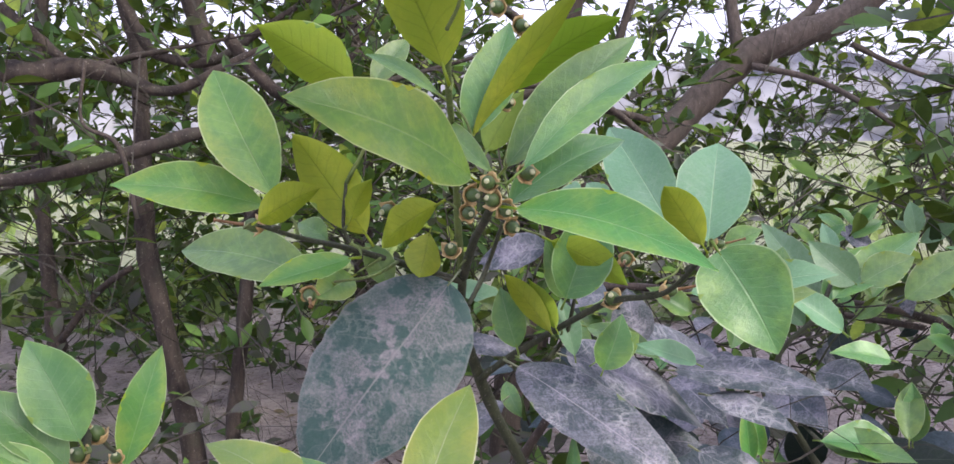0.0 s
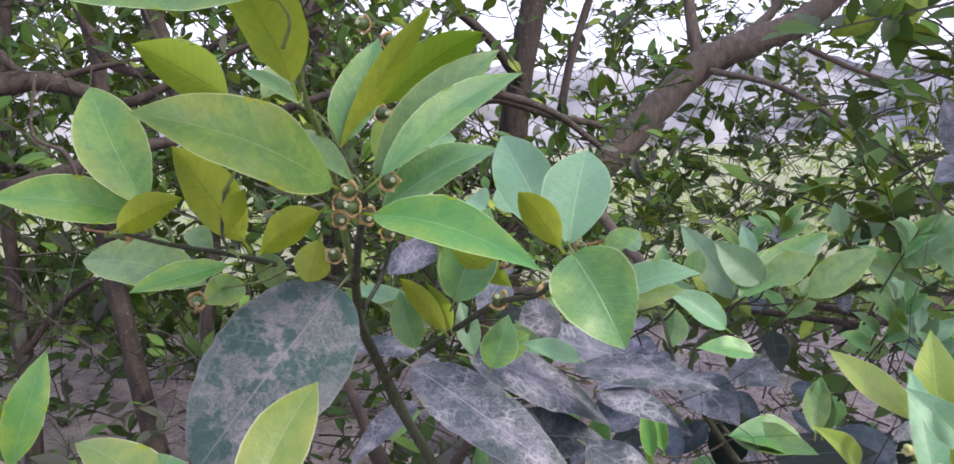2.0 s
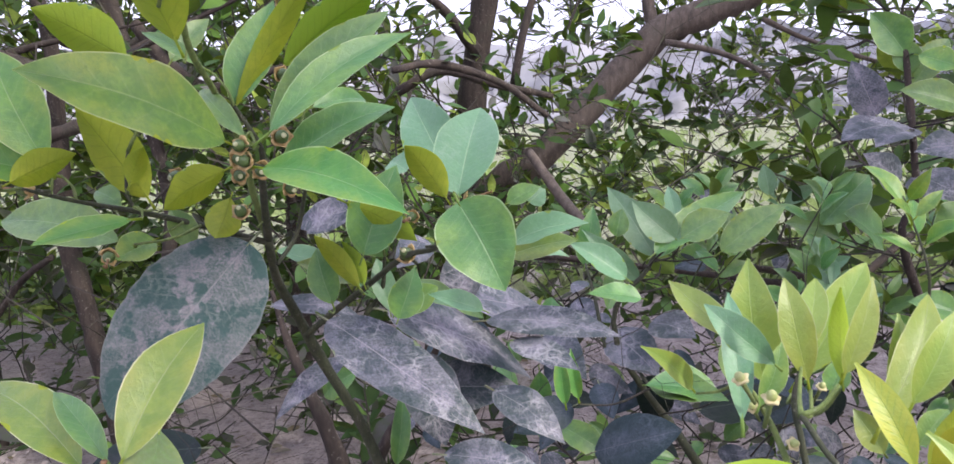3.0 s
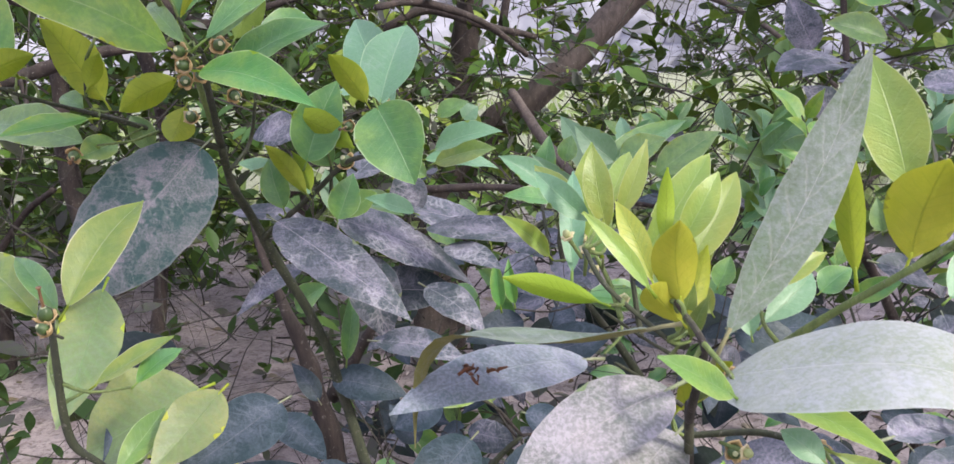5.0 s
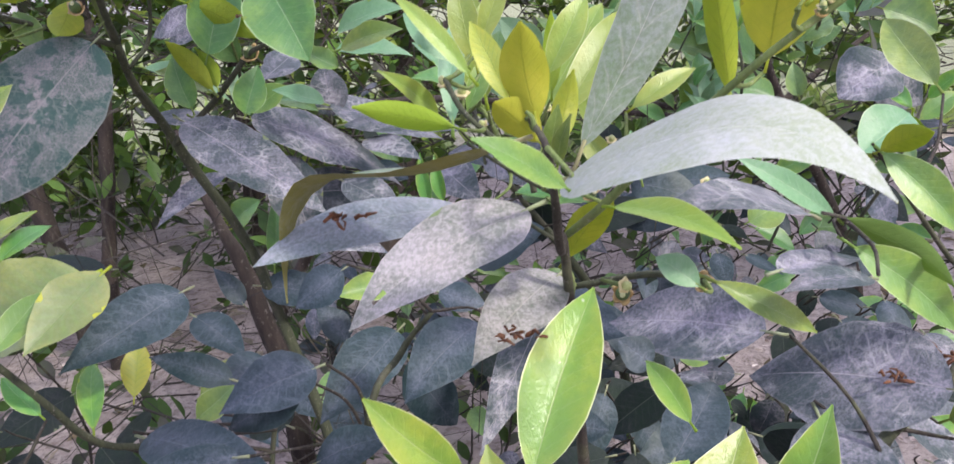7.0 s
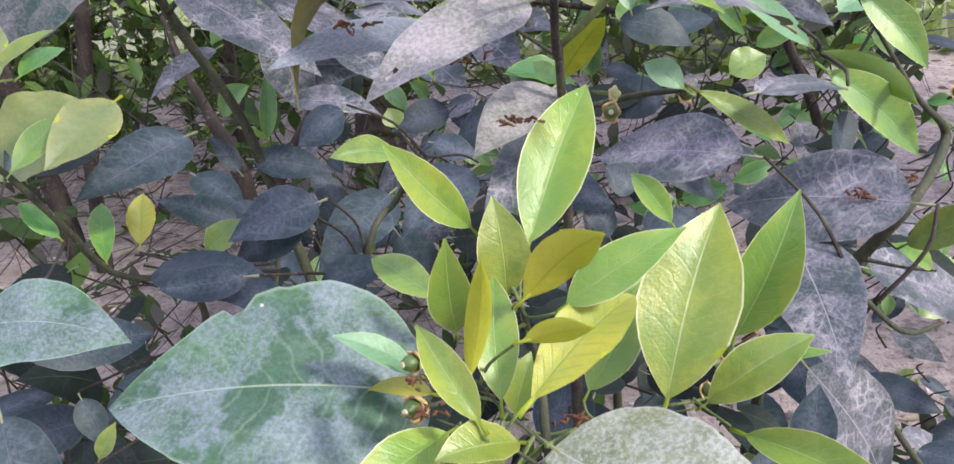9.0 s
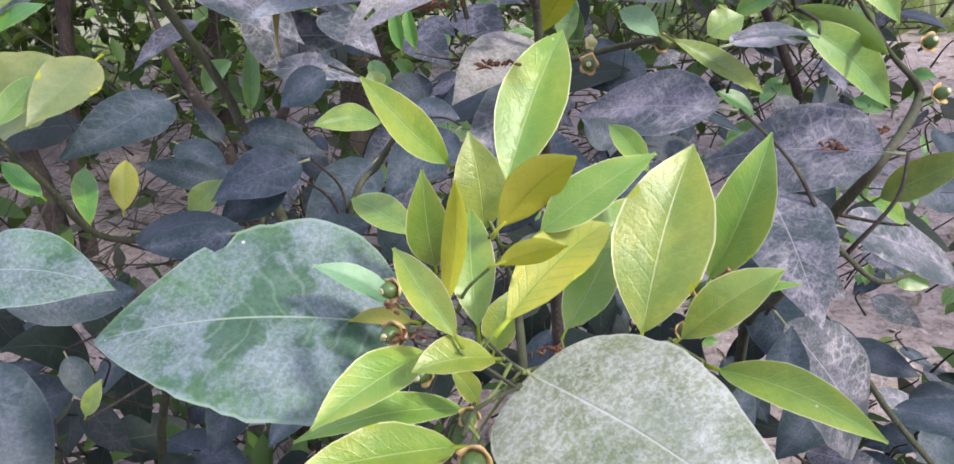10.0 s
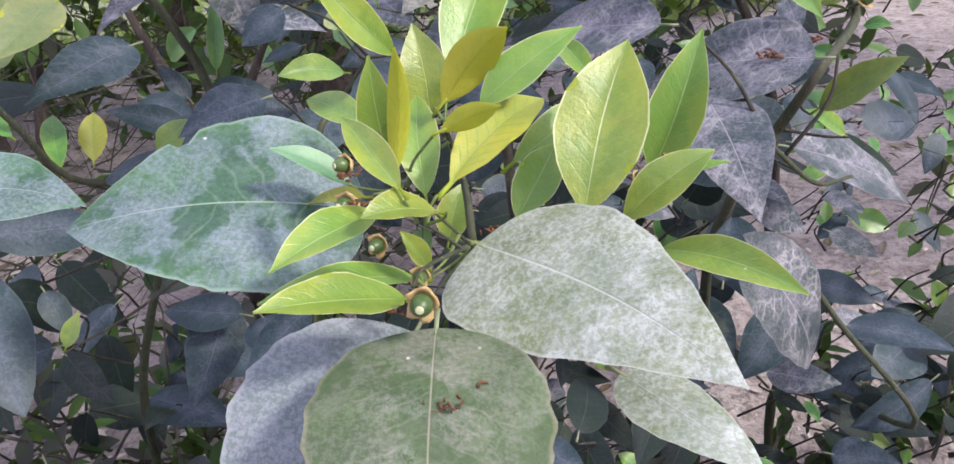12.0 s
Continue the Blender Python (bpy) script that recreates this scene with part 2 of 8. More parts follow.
LIT = (0.40, 0.60, 0.10)
LEAF = {
    "lime": leaf_material("young_leaf", (0.205, 0.420, 0.058), (0.075, 0.245, 0.045), (0.58, 0.68, 0.32), edge=0.75, glow_color=LIT, glow=0.28, rough=0.38, dust=0.03, dust_color=(0.5, 0.56, 0.42), wax=0.55, specks=0.02, mottle=0.46, rib_tone=0.25, blush=(0.37, 0.46, 0.050)),
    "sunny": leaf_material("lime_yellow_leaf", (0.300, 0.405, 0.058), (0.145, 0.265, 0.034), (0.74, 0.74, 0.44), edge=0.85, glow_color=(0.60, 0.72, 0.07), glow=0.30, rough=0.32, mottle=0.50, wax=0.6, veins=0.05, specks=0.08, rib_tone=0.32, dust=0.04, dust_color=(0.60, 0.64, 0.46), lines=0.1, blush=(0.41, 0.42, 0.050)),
    "fresh": leaf_material("fresh_shoot_leaf", (0.300, 0.425, 0.090), (0.215, 0.345, 0.070), (0.68, 0.74, 0.42), edge=0.7, glow_color=(0.60, 0.76, 0.12), glow=0.36, rough=0.36, mottle=0.30, wax=0.4, veins=0.08, rib_tone=0.25, blush=(0.42, 0.45, 0.08)),
    "green": leaf_material("grown_leaf", (0.150, 0.325, 0.070), (0.062, 0.182, 0.046), (0.46, 0.58, 0.30), edge=0.7, glow_color=LIT, glow=0.20, rough=0.34, dust=0.04, dust_color=(0.42, 0.50, 0.42), wax=0.40, mottle=0.42, rib_tone=0.22, blush=(0.23, 0.36, 0.050)),
    # Grown leaf for sunlit shrubs: the sun's yellow cast is put into its colour.
    "olive": leaf_material("sun_toned_grown_leaf", (0.225, 0.340, 0.060), (0.105, 0.205, 0.040), (0.50, 0.58, 0.30), edge=0.7, glow_color=(0.46, 0.56, 0.10), glow=0.22, rough=0.36, dust=0.05, dust_color=(0.46, 0.50, 0.40), wax=0.40, mottle=0.42, rib_tone=0.25, blush=(0.32, 0.38, 0.050)),
    "pale": leaf_material("powdered_leaf", (0.140, 0.31, 0.135), (0.085, 0.235, 0.10), (0.46, 0.58, 0.32), glow_color=LIT, glow=0.20, rough=0.40, dust=0.18, dust_color=(0.48, 0.56, 0.48), wax=0.3, rib_tone=0.3, mottle=0.2),
    "yellow": leaf_material("yellowing_leaf", (0.410, 0.405, 0.042), (0.29, 0.35, 0.042), (0.15, 0.27, 0.035), glow_color=(0.70, 0.76, 0.08), glow=0.36, mottle=0.36, edge=0.5, veins=0.55, dust=0.06, dust_color=(0.66, 0.68, 0.46), wax=0.35, blush=(0.62, 0.54, 0.06), vein_width=0.16),
    "dusty": leaf_material("dusty_leaf", (0.022, 0.048, 0.044), (0.012, 0.032, 0.034), (0.24, 0.22, 0.23), dust=0.92, glow=0.03, rough=0.40, edge=0.25, veins=0.12, rib_width=0.022, soft=0.06, dust_color=(0.275, 0.250, 0.290), lines=0.5, wax=0.1, swept=0.3, bare=0.55),
    "dim": leaf_material("half_dusty_leaf", (0.036, 0.088, 0.070), (0.024, 0.064, 0.052), (0.26, 0.24, 0.24), dust=0.9, glow=0.03, rough=0.40, edge=0.25, veins=0.10, rib_width=0.022, soft=0.035, dust_color=(0.275, 0.245, 0.240), lines=0.2, swept=0.35, wax=0.1, bare=0.85, rib_tone=0.4),
    # Slate and dusty, with the low shade of the shrubs put into the colour.
    "slate": leaf_material("slate_shade_leaf", (0.014, 0.037, 0.040), (0.006, 0.022, 0.028), (0.12, 0.12, 0.13), dust=0.74, glow=0.03, rough=0.40, edge=0.2, veins=0.10, rib_width=0.022, soft=0.06, dust_color=(0.122, 0.136, 0.164), lines=0.22, swept=0.6, wax=0.1),
    "veined": leaf_material("pale_veined_leaf", (0.185, 0.240, 0.065), (0.120, 0.190, 0.050), (0.17, 0.30, 0.07), glow_color=(0.66, 0.74, 0.18), glow=0.2, mottle=0.42, edge=0.2, veins=0.42, vein_width=0.30, dust=0.28, dust_color=(0.36, 0.39, 0.29), wax=0.4, soft=0.12, lines=0.0, blush=(0.44, 0.43, 0.11)),
    # Near black: the shade inside the shrubs is put into this leaf's colour.
    "old": leaf_material("shade_dark_old_leaf", (0.012, 0.030, 0.014), (0.006, 0.016, 0.012), (0.10, 0.12, 0.09), dust=0.5, glow=0.04, rough=0.42, edge=0.2, veins=0.10, rib_width=0.025, soft=0.10, dust_color=(0.034, 0.034, 0.042), lines=0.5),
    "ash": leaf_material("ash_grey_leaf", (0.15, 0.25, 0.12), (0.13, 0.19, 0.10), (0.60, 0.57, 0.50), dust=0.78, glow=0.10, rough=0.5, edge=0.3, stain=0.25, veins=0.25, rib_width=0.02, soft=0.09, dust_color=(0.395, 0.410, 0.385), specks=0.08, lines=0.2),
    "drab": leaf_material("brown_dusted_leaf", (0.10, 0.125, 0.085), (0.07, 0.09, 0.07), (0.46, 0.42, 0.38), dust=0.92, glow=0.08, rough=0.5, edge=0.25, stain=0.6, veins=0.2, rib_width=0.02, soft=0.08, dust_color=(0.42, 0.375, 0.36), specks=0.10, lines=0.15),
    "chalk": leaf_material("chalk_pale_leaf", (0.30, 0.34, 0.24), (0.22, 0.28, 0.17), (0.62, 0.64, 0.54), dust=0.9, glow=0.16, rough=0.5, edge=0.3, veins=0.1, vein_width=0.25, rib_width=0.02, soft=0.14, dust_color=(0.52, 0.515, 0.50), lines=0.1, stain=0.25),
    "dustgreen": leaf_material("film_dusted_leaf", (0.135, 0.190, 0.060), (0.075, 0.115, 0.042), (0.54, 0.54, 0.50), dust=0.95, glow=0.04, rough=0.42, edge=0.4, veins=0.08, rib_width=0.022, soft=0.12, dust_color=(0.535, 0.540, 0.500), blush=(0.17, 0.20, 0.06), specks=0.09, lines=0.22, bare=0.28),
    "teal": leaf_material("blue_grey_dusted_leaf", (0.11, 0.14, 0.14), (0.07, 0.12, 0.11), (0.42, 0.45, 0.42), dust=0.85, glow=0.06, rough=0.5, edge=0.3, veins=0.1, rib_width=0.02, soft=0.16, dust_color=(0.400, 0.390, 0.430), lines=0.1),
    "mossy": leaf_material("brown_green_leaf", (0.078, 0.128, 0.040), (0.036, 0.060, 0.024), (0.26, 0.21, 0.15), dust=0.52, glow=0.05, rough=0.5, edge=0.3, veins=0.10, rib_width=0.014, soft=0.07, stain=0.5, dust_color=(0.34, 0.300, 0.265), specks=0.15, lines=0.35, swept=0.35, bare=0.7),
    "wide": leaf_material("blue_green_leaf", (0.042, 0.112, 0.054), (0.018, 0.060, 0.024), (0.40, 0.52, 0.38), dust=0.70, glow=0.06, rough=0.38, edge=0.3, veins=0.10, rib_width=0.014, soft=0.11, dust_color=(0.262, 0.300, 0.345), wax=0.15, blush=(0.075, 0.19, 0.04), specks=0.02, lines=0.15, bare=0.75),
}
UNDER = {
    "lime": leaf_material("young_underside", (0.55, 0.60, 0.055), (0.37, 0.47, 0.042), (0.12, 0.19, 0.025), glow_color=(0.58, 0.72, 0.05), glow=0.54, rough=0.5, edge=0.1, wax=0.15, veins=0.35, mottle=0.5),
    "green": leaf_material("grown_underside", (0.27, 0.36, 0.065), (0.18, 0.27, 0.05), (0.14, 0.20, 0.05), glow_color=LIT, glow=0.35, rough=0.55, edge=0.1),
    "yellow": leaf_material("yellow_underside", (0.66, 0.68, 0.09), (0.52, 0.59, 0.075), (0.30, 0.42, 0.05), glow_color=(0.78, 0.88, 0.09), glow=0.5, rough=0.5, edge=0.1, wax=0.1, veins=0.25),
    "dusty": leaf_material("old_underside", (0.15, 0.19, 0.05), (0.09, 0.13, 0.045), (0.24, 0.26, 0.10), dust=0.2, glow=0.1, rough=0.6, edge=0.1),
}
UNDER["pale"] = UNDER["green"]
UNDER["sunny"] = UNDER["lime"]
UNDER["olive"] = UNDER["green"]
UNDER["fresh"] = UNDER["lime"]
UNDER["veined"] = UNDER["yellow"]
UNDER["slate"] = UNDER["dusty"]
UNDER["ash"] = leaf_material("olive_underside", (0.40, 0.40, 0.09), (0.26, 0.28, 0.06), (0.36, 0.36, 0.14), dust=0.35, dust_color=(0.46, 0.44, 0.34), glow=0.35, rough=0.55, edge=0.15, veins=0.3, stain=0.3)
UNDER["chalk"] = UNDER["ash"]
for key in ("drab", "teal", "dim", "old", "dustgreen", "mossy", "wide"):
    UNDER[key] = UNDER["dusty"]


def bark_material(name, light, dark, moss, scale=1.0):
    m = Nodes(name)
    where = m.object_coords()
    long_grain = m.add("Mapping", Vector=where, Scale=(60 * scale, 60 * scale, 14 * scale))
    grain = m.noise(1.0, 6, 0.7, long_grain.outputs[0])
    patch = m.noise(9 * scale, 4)
    specks = m.noise(160 * scale, 3)
    color = m.mix(m.ramp(grain, 0.3, 0.7), dark, light)
    color = m.mix(m.ramp(patch, 0.52, 0.7, 0.0, 0.6), color, moss)
    color = m.mix(m.ramp(specks, 0.6, 0.72, 0.0, 0.35), color, (0.34, 0.31, 0.29))
    m.put(m.bsdf, "Base Color", color)
    m.put(m.bsdf, "Roughness", 0.85)
    m.bump(m.math("ADD", grain, m.math("MULTIPLY", specks, 0.4)), 0.7, 0.004 / scale)
    return m.mat


LIMB_BARK = bark_material("smooth_limb_bark", (0.115, 0.090, 0.075), (0.052, 0.040, 0.034), (0.080, 0.072, 0.058))
BARK = bark_material("tree_bark", (0.056, 0.041, 0.034), (0.017, 0.012, 0.011), (0.044, 0.042, 0.031))
STEM = bark_material("green_stem", (0.058, 0.066, 0.034), (0.026, 0.032, 0.019), (0.075, 0.068, 0.050), 3.0)
PETIOLE = bark_material("green_petiole", (0.16, 0.215, 0.06), (0.085, 0.125, 0.038), (0.13, 0.12, 0.06), 4.0)
TWIG = bark_material("grey_twig", (0.042, 0.034, 0.028), (0.015, 0.012, 0.010), (0.09, 0.10, 0.05), 3.0)


def plain_material(name, a, b, scale, rough=0.6, glow=0.0):
    m = Nodes(name)
    color = m.mix(m.ramp(m.noise(scale, 5), 0.3, 0.7), a, b)
    m.put(m.bsdf, "Base Color", color)
    m.put(m.bsdf, "Roughness", rough)
    m.bump(m.noise(scale * 4, 3), 0.4, 0.0006)
    if glow:
        lit = m.add("BsdfTranslucent", Color=color)
        mixed = m.add("MixShader", Fac=glow, **{"1": m.bsdf.outputs[0], "2": lit.outputs[0]})
        m.put(m.out, "Surface", mixed.outputs[0])
    return m.mat


def crowd_material(name, tones, glow=0.18, rough=0.5):
    """Leaves too far off to part: each one takes its own tone."""
    m = Nodes(name)
    one = m.island()
    ramp = m.add("ValToRGB", Fac=one)
    ramp.color_ramp.interpolation = "CONSTANT"
    while len(ramp.color_ramp.elements) < len(tones):
        ramp.color_ramp.elements.new(0.5)
    for n, (at, tone) in enumerate(tones):
        ramp.color_ramp.elements[n].position = at
        ramp.color_ramp.elements[n].color = (*tone, 1)
    spots = m.noise(70, 4)
    color = m.mix(m.ramp(spots, 0.35, 0.7, 0.0, 0.45), ramp.outputs[0], (0.05, 0.085, 0.03))
    m.put(m.bsdf, "Base Color", color)
    m.put(m.bsdf, "Specular IOR Level", 0.15)
    m.put(m.bsdf, "Roughness", rough)
    lit = m.add("BsdfTranslucent", Color=m.mix(0.5, color, (0.40, 0.55, 0.05)))
    mixed = m.add("MixShader", Fac=glow, **{"1": m.bsdf.outputs[0], "2": lit.outputs[0]})
    m.put(m.out, "Surface", mixed.outputs[0])
    return m.mat


CROWN = crowd_material("crown_leaves", ((0.0, (0.030, 0.072, 0.015)), (0.24, (0.012, 0.030, 0.009)), (0.52, (0.085, 0.17, 0.030)), (0.68, (0.065, 0.135, 0.050)), (0.82, (0.12, 0.115, 0.125)), (0.90, (0.25, 0.33, 0.06))))
# Darker copy of the crown leaves: low shade is put into the colour.
SHADE = crowd_material("shaded_understory_leaves", ((0.0, (0.020, 0.048, 0.016)), (0.35, (0.052, 0.048, 0.055)), (0.55, (0.030, 0.066, 0.022)), (0.78, (0.085, 0.080, 0.088)), (0.92, (0.08, 0.15, 0.035))), glow=0.15, rough=0.65)
LITTER = crowd_material("dry_litter", ((0.0, (0.20, 0.15, 0.11)), (0.3, (0.30, 0.25, 0.21)), (0.6, (0.13, 0.09, 0.065)), (0.85, (0.24, 0.20, 0.18))), glow=0.05, rough=0.85)
FIELD = crowd_material("field_weeds", ((0.0, (0.20, 0.28, 0.10)), (0.4, (0.28, 0.35, 0.16)), (0.75, (0.34, 0.36, 0.24))), glow=0.25, rough=0.7)
FRUIT = plain_material("green_fruit", (0.042, 0.080, 0.022), (0.075, 0.125, 0.034), 220, 0.35)
CALYX = plain_material("ochre_calyx", (0.62, 0.47, 0.24), (0.44, 0.29, 0.12), 300, 0.6, 0.15)
BUD = plain_material("pale_bud", (0.30, 0.36, 0.12), (0.42, 0.44, 0.20), 260, 0.5)
COLLAR = plain_material("cream_collar", (0.66, 0.60, 0.36), (0.55, 0.47, 0.24), 300, 0.6, 0.15)
STYLE = plain_material("brown_style", (0.14, 0.075, 0.035), (0.30, 0.17, 0.08), 260, 0.7)
SCAR = plain_material("pale_scar", (0.52, 0.52, 0.36), (0.40, 0.42, 0.22), 400, 0.6)
RUST = plain_material("dried_petal", (0.15, 0.055, 0.022), (0.075, 0.034, 0.018), 300, 0.8)


def crumb_material():
    """Cracked, sun-dried crumbs of leaf litter: pale flakes with dark gaps."""
    m = Nodes("crumbs")
    one = m.island()
    color = m.mix(one, (0.20, 0.155, 0.140), (0.60, 0.53, 0.51))
    m.put(m.bsdf, "Base Color", color)
    m.put(m.bsdf, "Roughness", 0.9)
    return m.mat


CRUMB = crumb_material()


def soil_material():
    m = Nodes("dry_soil")
    broad, mid, fine = m.noise(0.9, 4), m.noise(7, 6, 0.7), m.noise(60, 5, 0.7)
    color = m.mix(m.ramp(mid, 0.3, 0.7), (0.41, 0.340, 0.335), (0.64, 0.555, 0.548))
    clods = m.noise(26, 6, 0.75)
    color = m.mix(m.ramp(clods, 0.50, 0.60, 0.0, 0.55), color, (0.20, 0.155, 0.145))
    color = m.mix(m.ramp(fine, 0.5, 0.66, 0.0, 0.6), color, (0.15, 0.12, 0.105))
    color = m.mix(m.ramp(broad, 0.55, 0.7, 0.0, 0.6), color, (0.20, 0.23, 0.12))
    # the open field past the orchard row is grown over
    far = m.add("SeparateXYZ", Vector=m.object_coords()).outputs[1]
    grown = m.ramp(m.math("ADD", far, m.math("MULTIPLY", m.noise(0.6, 5), 3.0)), 5.5, 8.0, 0.0, 0.85)
    color = m.mix(grown, color, m.mix(mid, (0.15, 0.19, 0.085), (0.27, 0.30, 0.17)))
    m.put(m.bsdf, "Base Color", color)
    m.put(m.bsdf, "Roughness", 0.95)
    m.bump(m.math("SUBTRACT", m.math("ADD", mid, m.math("MULTIPLY", fine, 0.4)), m.math("MULTIPLY", clods, 0.8)), 1.0, 0.04)
    return m.mat


SOIL = soil_material()


# ---- mesh helpers ----
def finish(name, bm, material, parent, label="", smooth=True):
    """One bmesh as one mesh object under a thing; vertices are given in the world and kept about the thing's foot."""
    foot = parent.location if parent and parent.type == "EMPTY" else Vector()
    bmesh.ops.translate(bm, verts=bm.verts, vec=-foot)
    mesh = bpy.data.meshes.new(name)
    bm.to_mesh(mesh)
    bm.free()
    for one in material if isinstance(material, tuple) else (material,):
        mesh.materials.append(one)
    if smooth:
        for face in mesh.polygons:
            face.use_smooth = True
    ob = new(name, mesh)
    ob.parent = parent
    if label:
        ob["label"] = label
    return ob


def plant(name, foot, label, category, group=""):
    ob = new(name)
    ob.location = foot
    ob.empty_display_size = 0.05
    return tagged(ob, label, category, group)


def spline(points, steps):
    """Points on a smooth curve through the given ones (Catmull-Rom), with their widths as a fourth number."""
    p = [np.array(q, float) for q in points]
    p = [2 * p[0] - p[1], *p, 2 * p[-1] - p[-2]]
    found = []
    for a, b, c, d in zip(p, p[1:], p[2:], p[3:]):
        for k in range(steps):
            t = k / steps
            found.append(0.5 * (2 * b + (c - a) * t + (2 * a - 5 * b + 4 * c - d) * t * t + (3 * b - a - 3 * c + d) * t**3))
    return [*found, p[-2]]


def add_tube(bm, path, sides=8, lumps=0.0, seed=0):
    """A closed tapering tube along rows of x, y, z, radius."""
    rings, up = [], Vector((0.3, 0.5, 0.81))
    for n, q in enumerate(path):
        here, radius = Vector([float(c) for c in q[:3]]), float(q[3])
        after, before = path[min(n + 1, len(path) - 1)], path[max(n - 1, 0)]
        along = Vector([float(a - b) for a, b in zip(after[:3], before[:3])]).normalized()
        a = (up - along * up.dot(along)).normalized()
        up, b = a, along.cross(a)
        ring = []
        for k in range(sides):
            ang = 2 * math.pi * k / sides
            r = radius * (1 + lumps * noise.noise((here + Vector((k * 0.7, seed, 0))) * 30))
            ring.append(bm.verts.new(here + r * (math.cos(ang) * a + math.sin(ang) * b)))
        rings.append(ring)
    for r, s in zip(rings, rings[1:]):
        for k in range(sides):
            bm.faces.new((r[k], r[(k + 1) % sides], s[(k + 1) % sides], s[k]))
    bm.faces.new(rings[0][::-1])
    bm.faces.new(rings[-1])


def stem(parent, name, points, material, steps=6, sides=9, lumps=0.25, label=""):
    """A stem, twig or limb through rows of x, y, z, radius."""
    bm = bmesh.new()
    add_tube(bm, spline(points, steps), sides, lumps, len(points))
    bmesh.ops.recalc_face_normals(bm, faces=bm.faces)
    return finish(name, bm, material, parent, label)


leaf_count = 0
LEAF_LABELS = {
    "lime": "glossy lime green young leaf", "sunny": "bright yellow-green young leaf with pale margin", "green": "smooth mid-green grown leaf", "olive": "grown leaf in a sun-toned olive green with a pale midrib", "pale": "pale grey-green leaf with fine powder",
    "yellow": "yellow-green leaf with darker veins", "dusty": "old dark leaf under grey-violet dust", "ash": "old leaf thickly coated with pale dust",
    "dustgreen": "broad old leaf with dusty film and pale midrib", "teal": "old blue-grey leaf under an even film of dust", "drab": "old leaf under brownish-grey dust with small holes", "chalk": "broad arching leaf under chalk-pale dust", "fresh": "slender pale lime leaf of a fresh shoot", "slate": "old slate leaf with a dusty bloom, darkened by painted shade", "veined": "pale yellow-green leaf with darker green veins", "dim": "large dark leaf with patchy grey dust", "old": "old dark green leaf with thin dust, shade put into its colour", "mossy": "old brown-green leaf with dust and specks", "wide": "broad blue-green leaf with dusty patches",
}


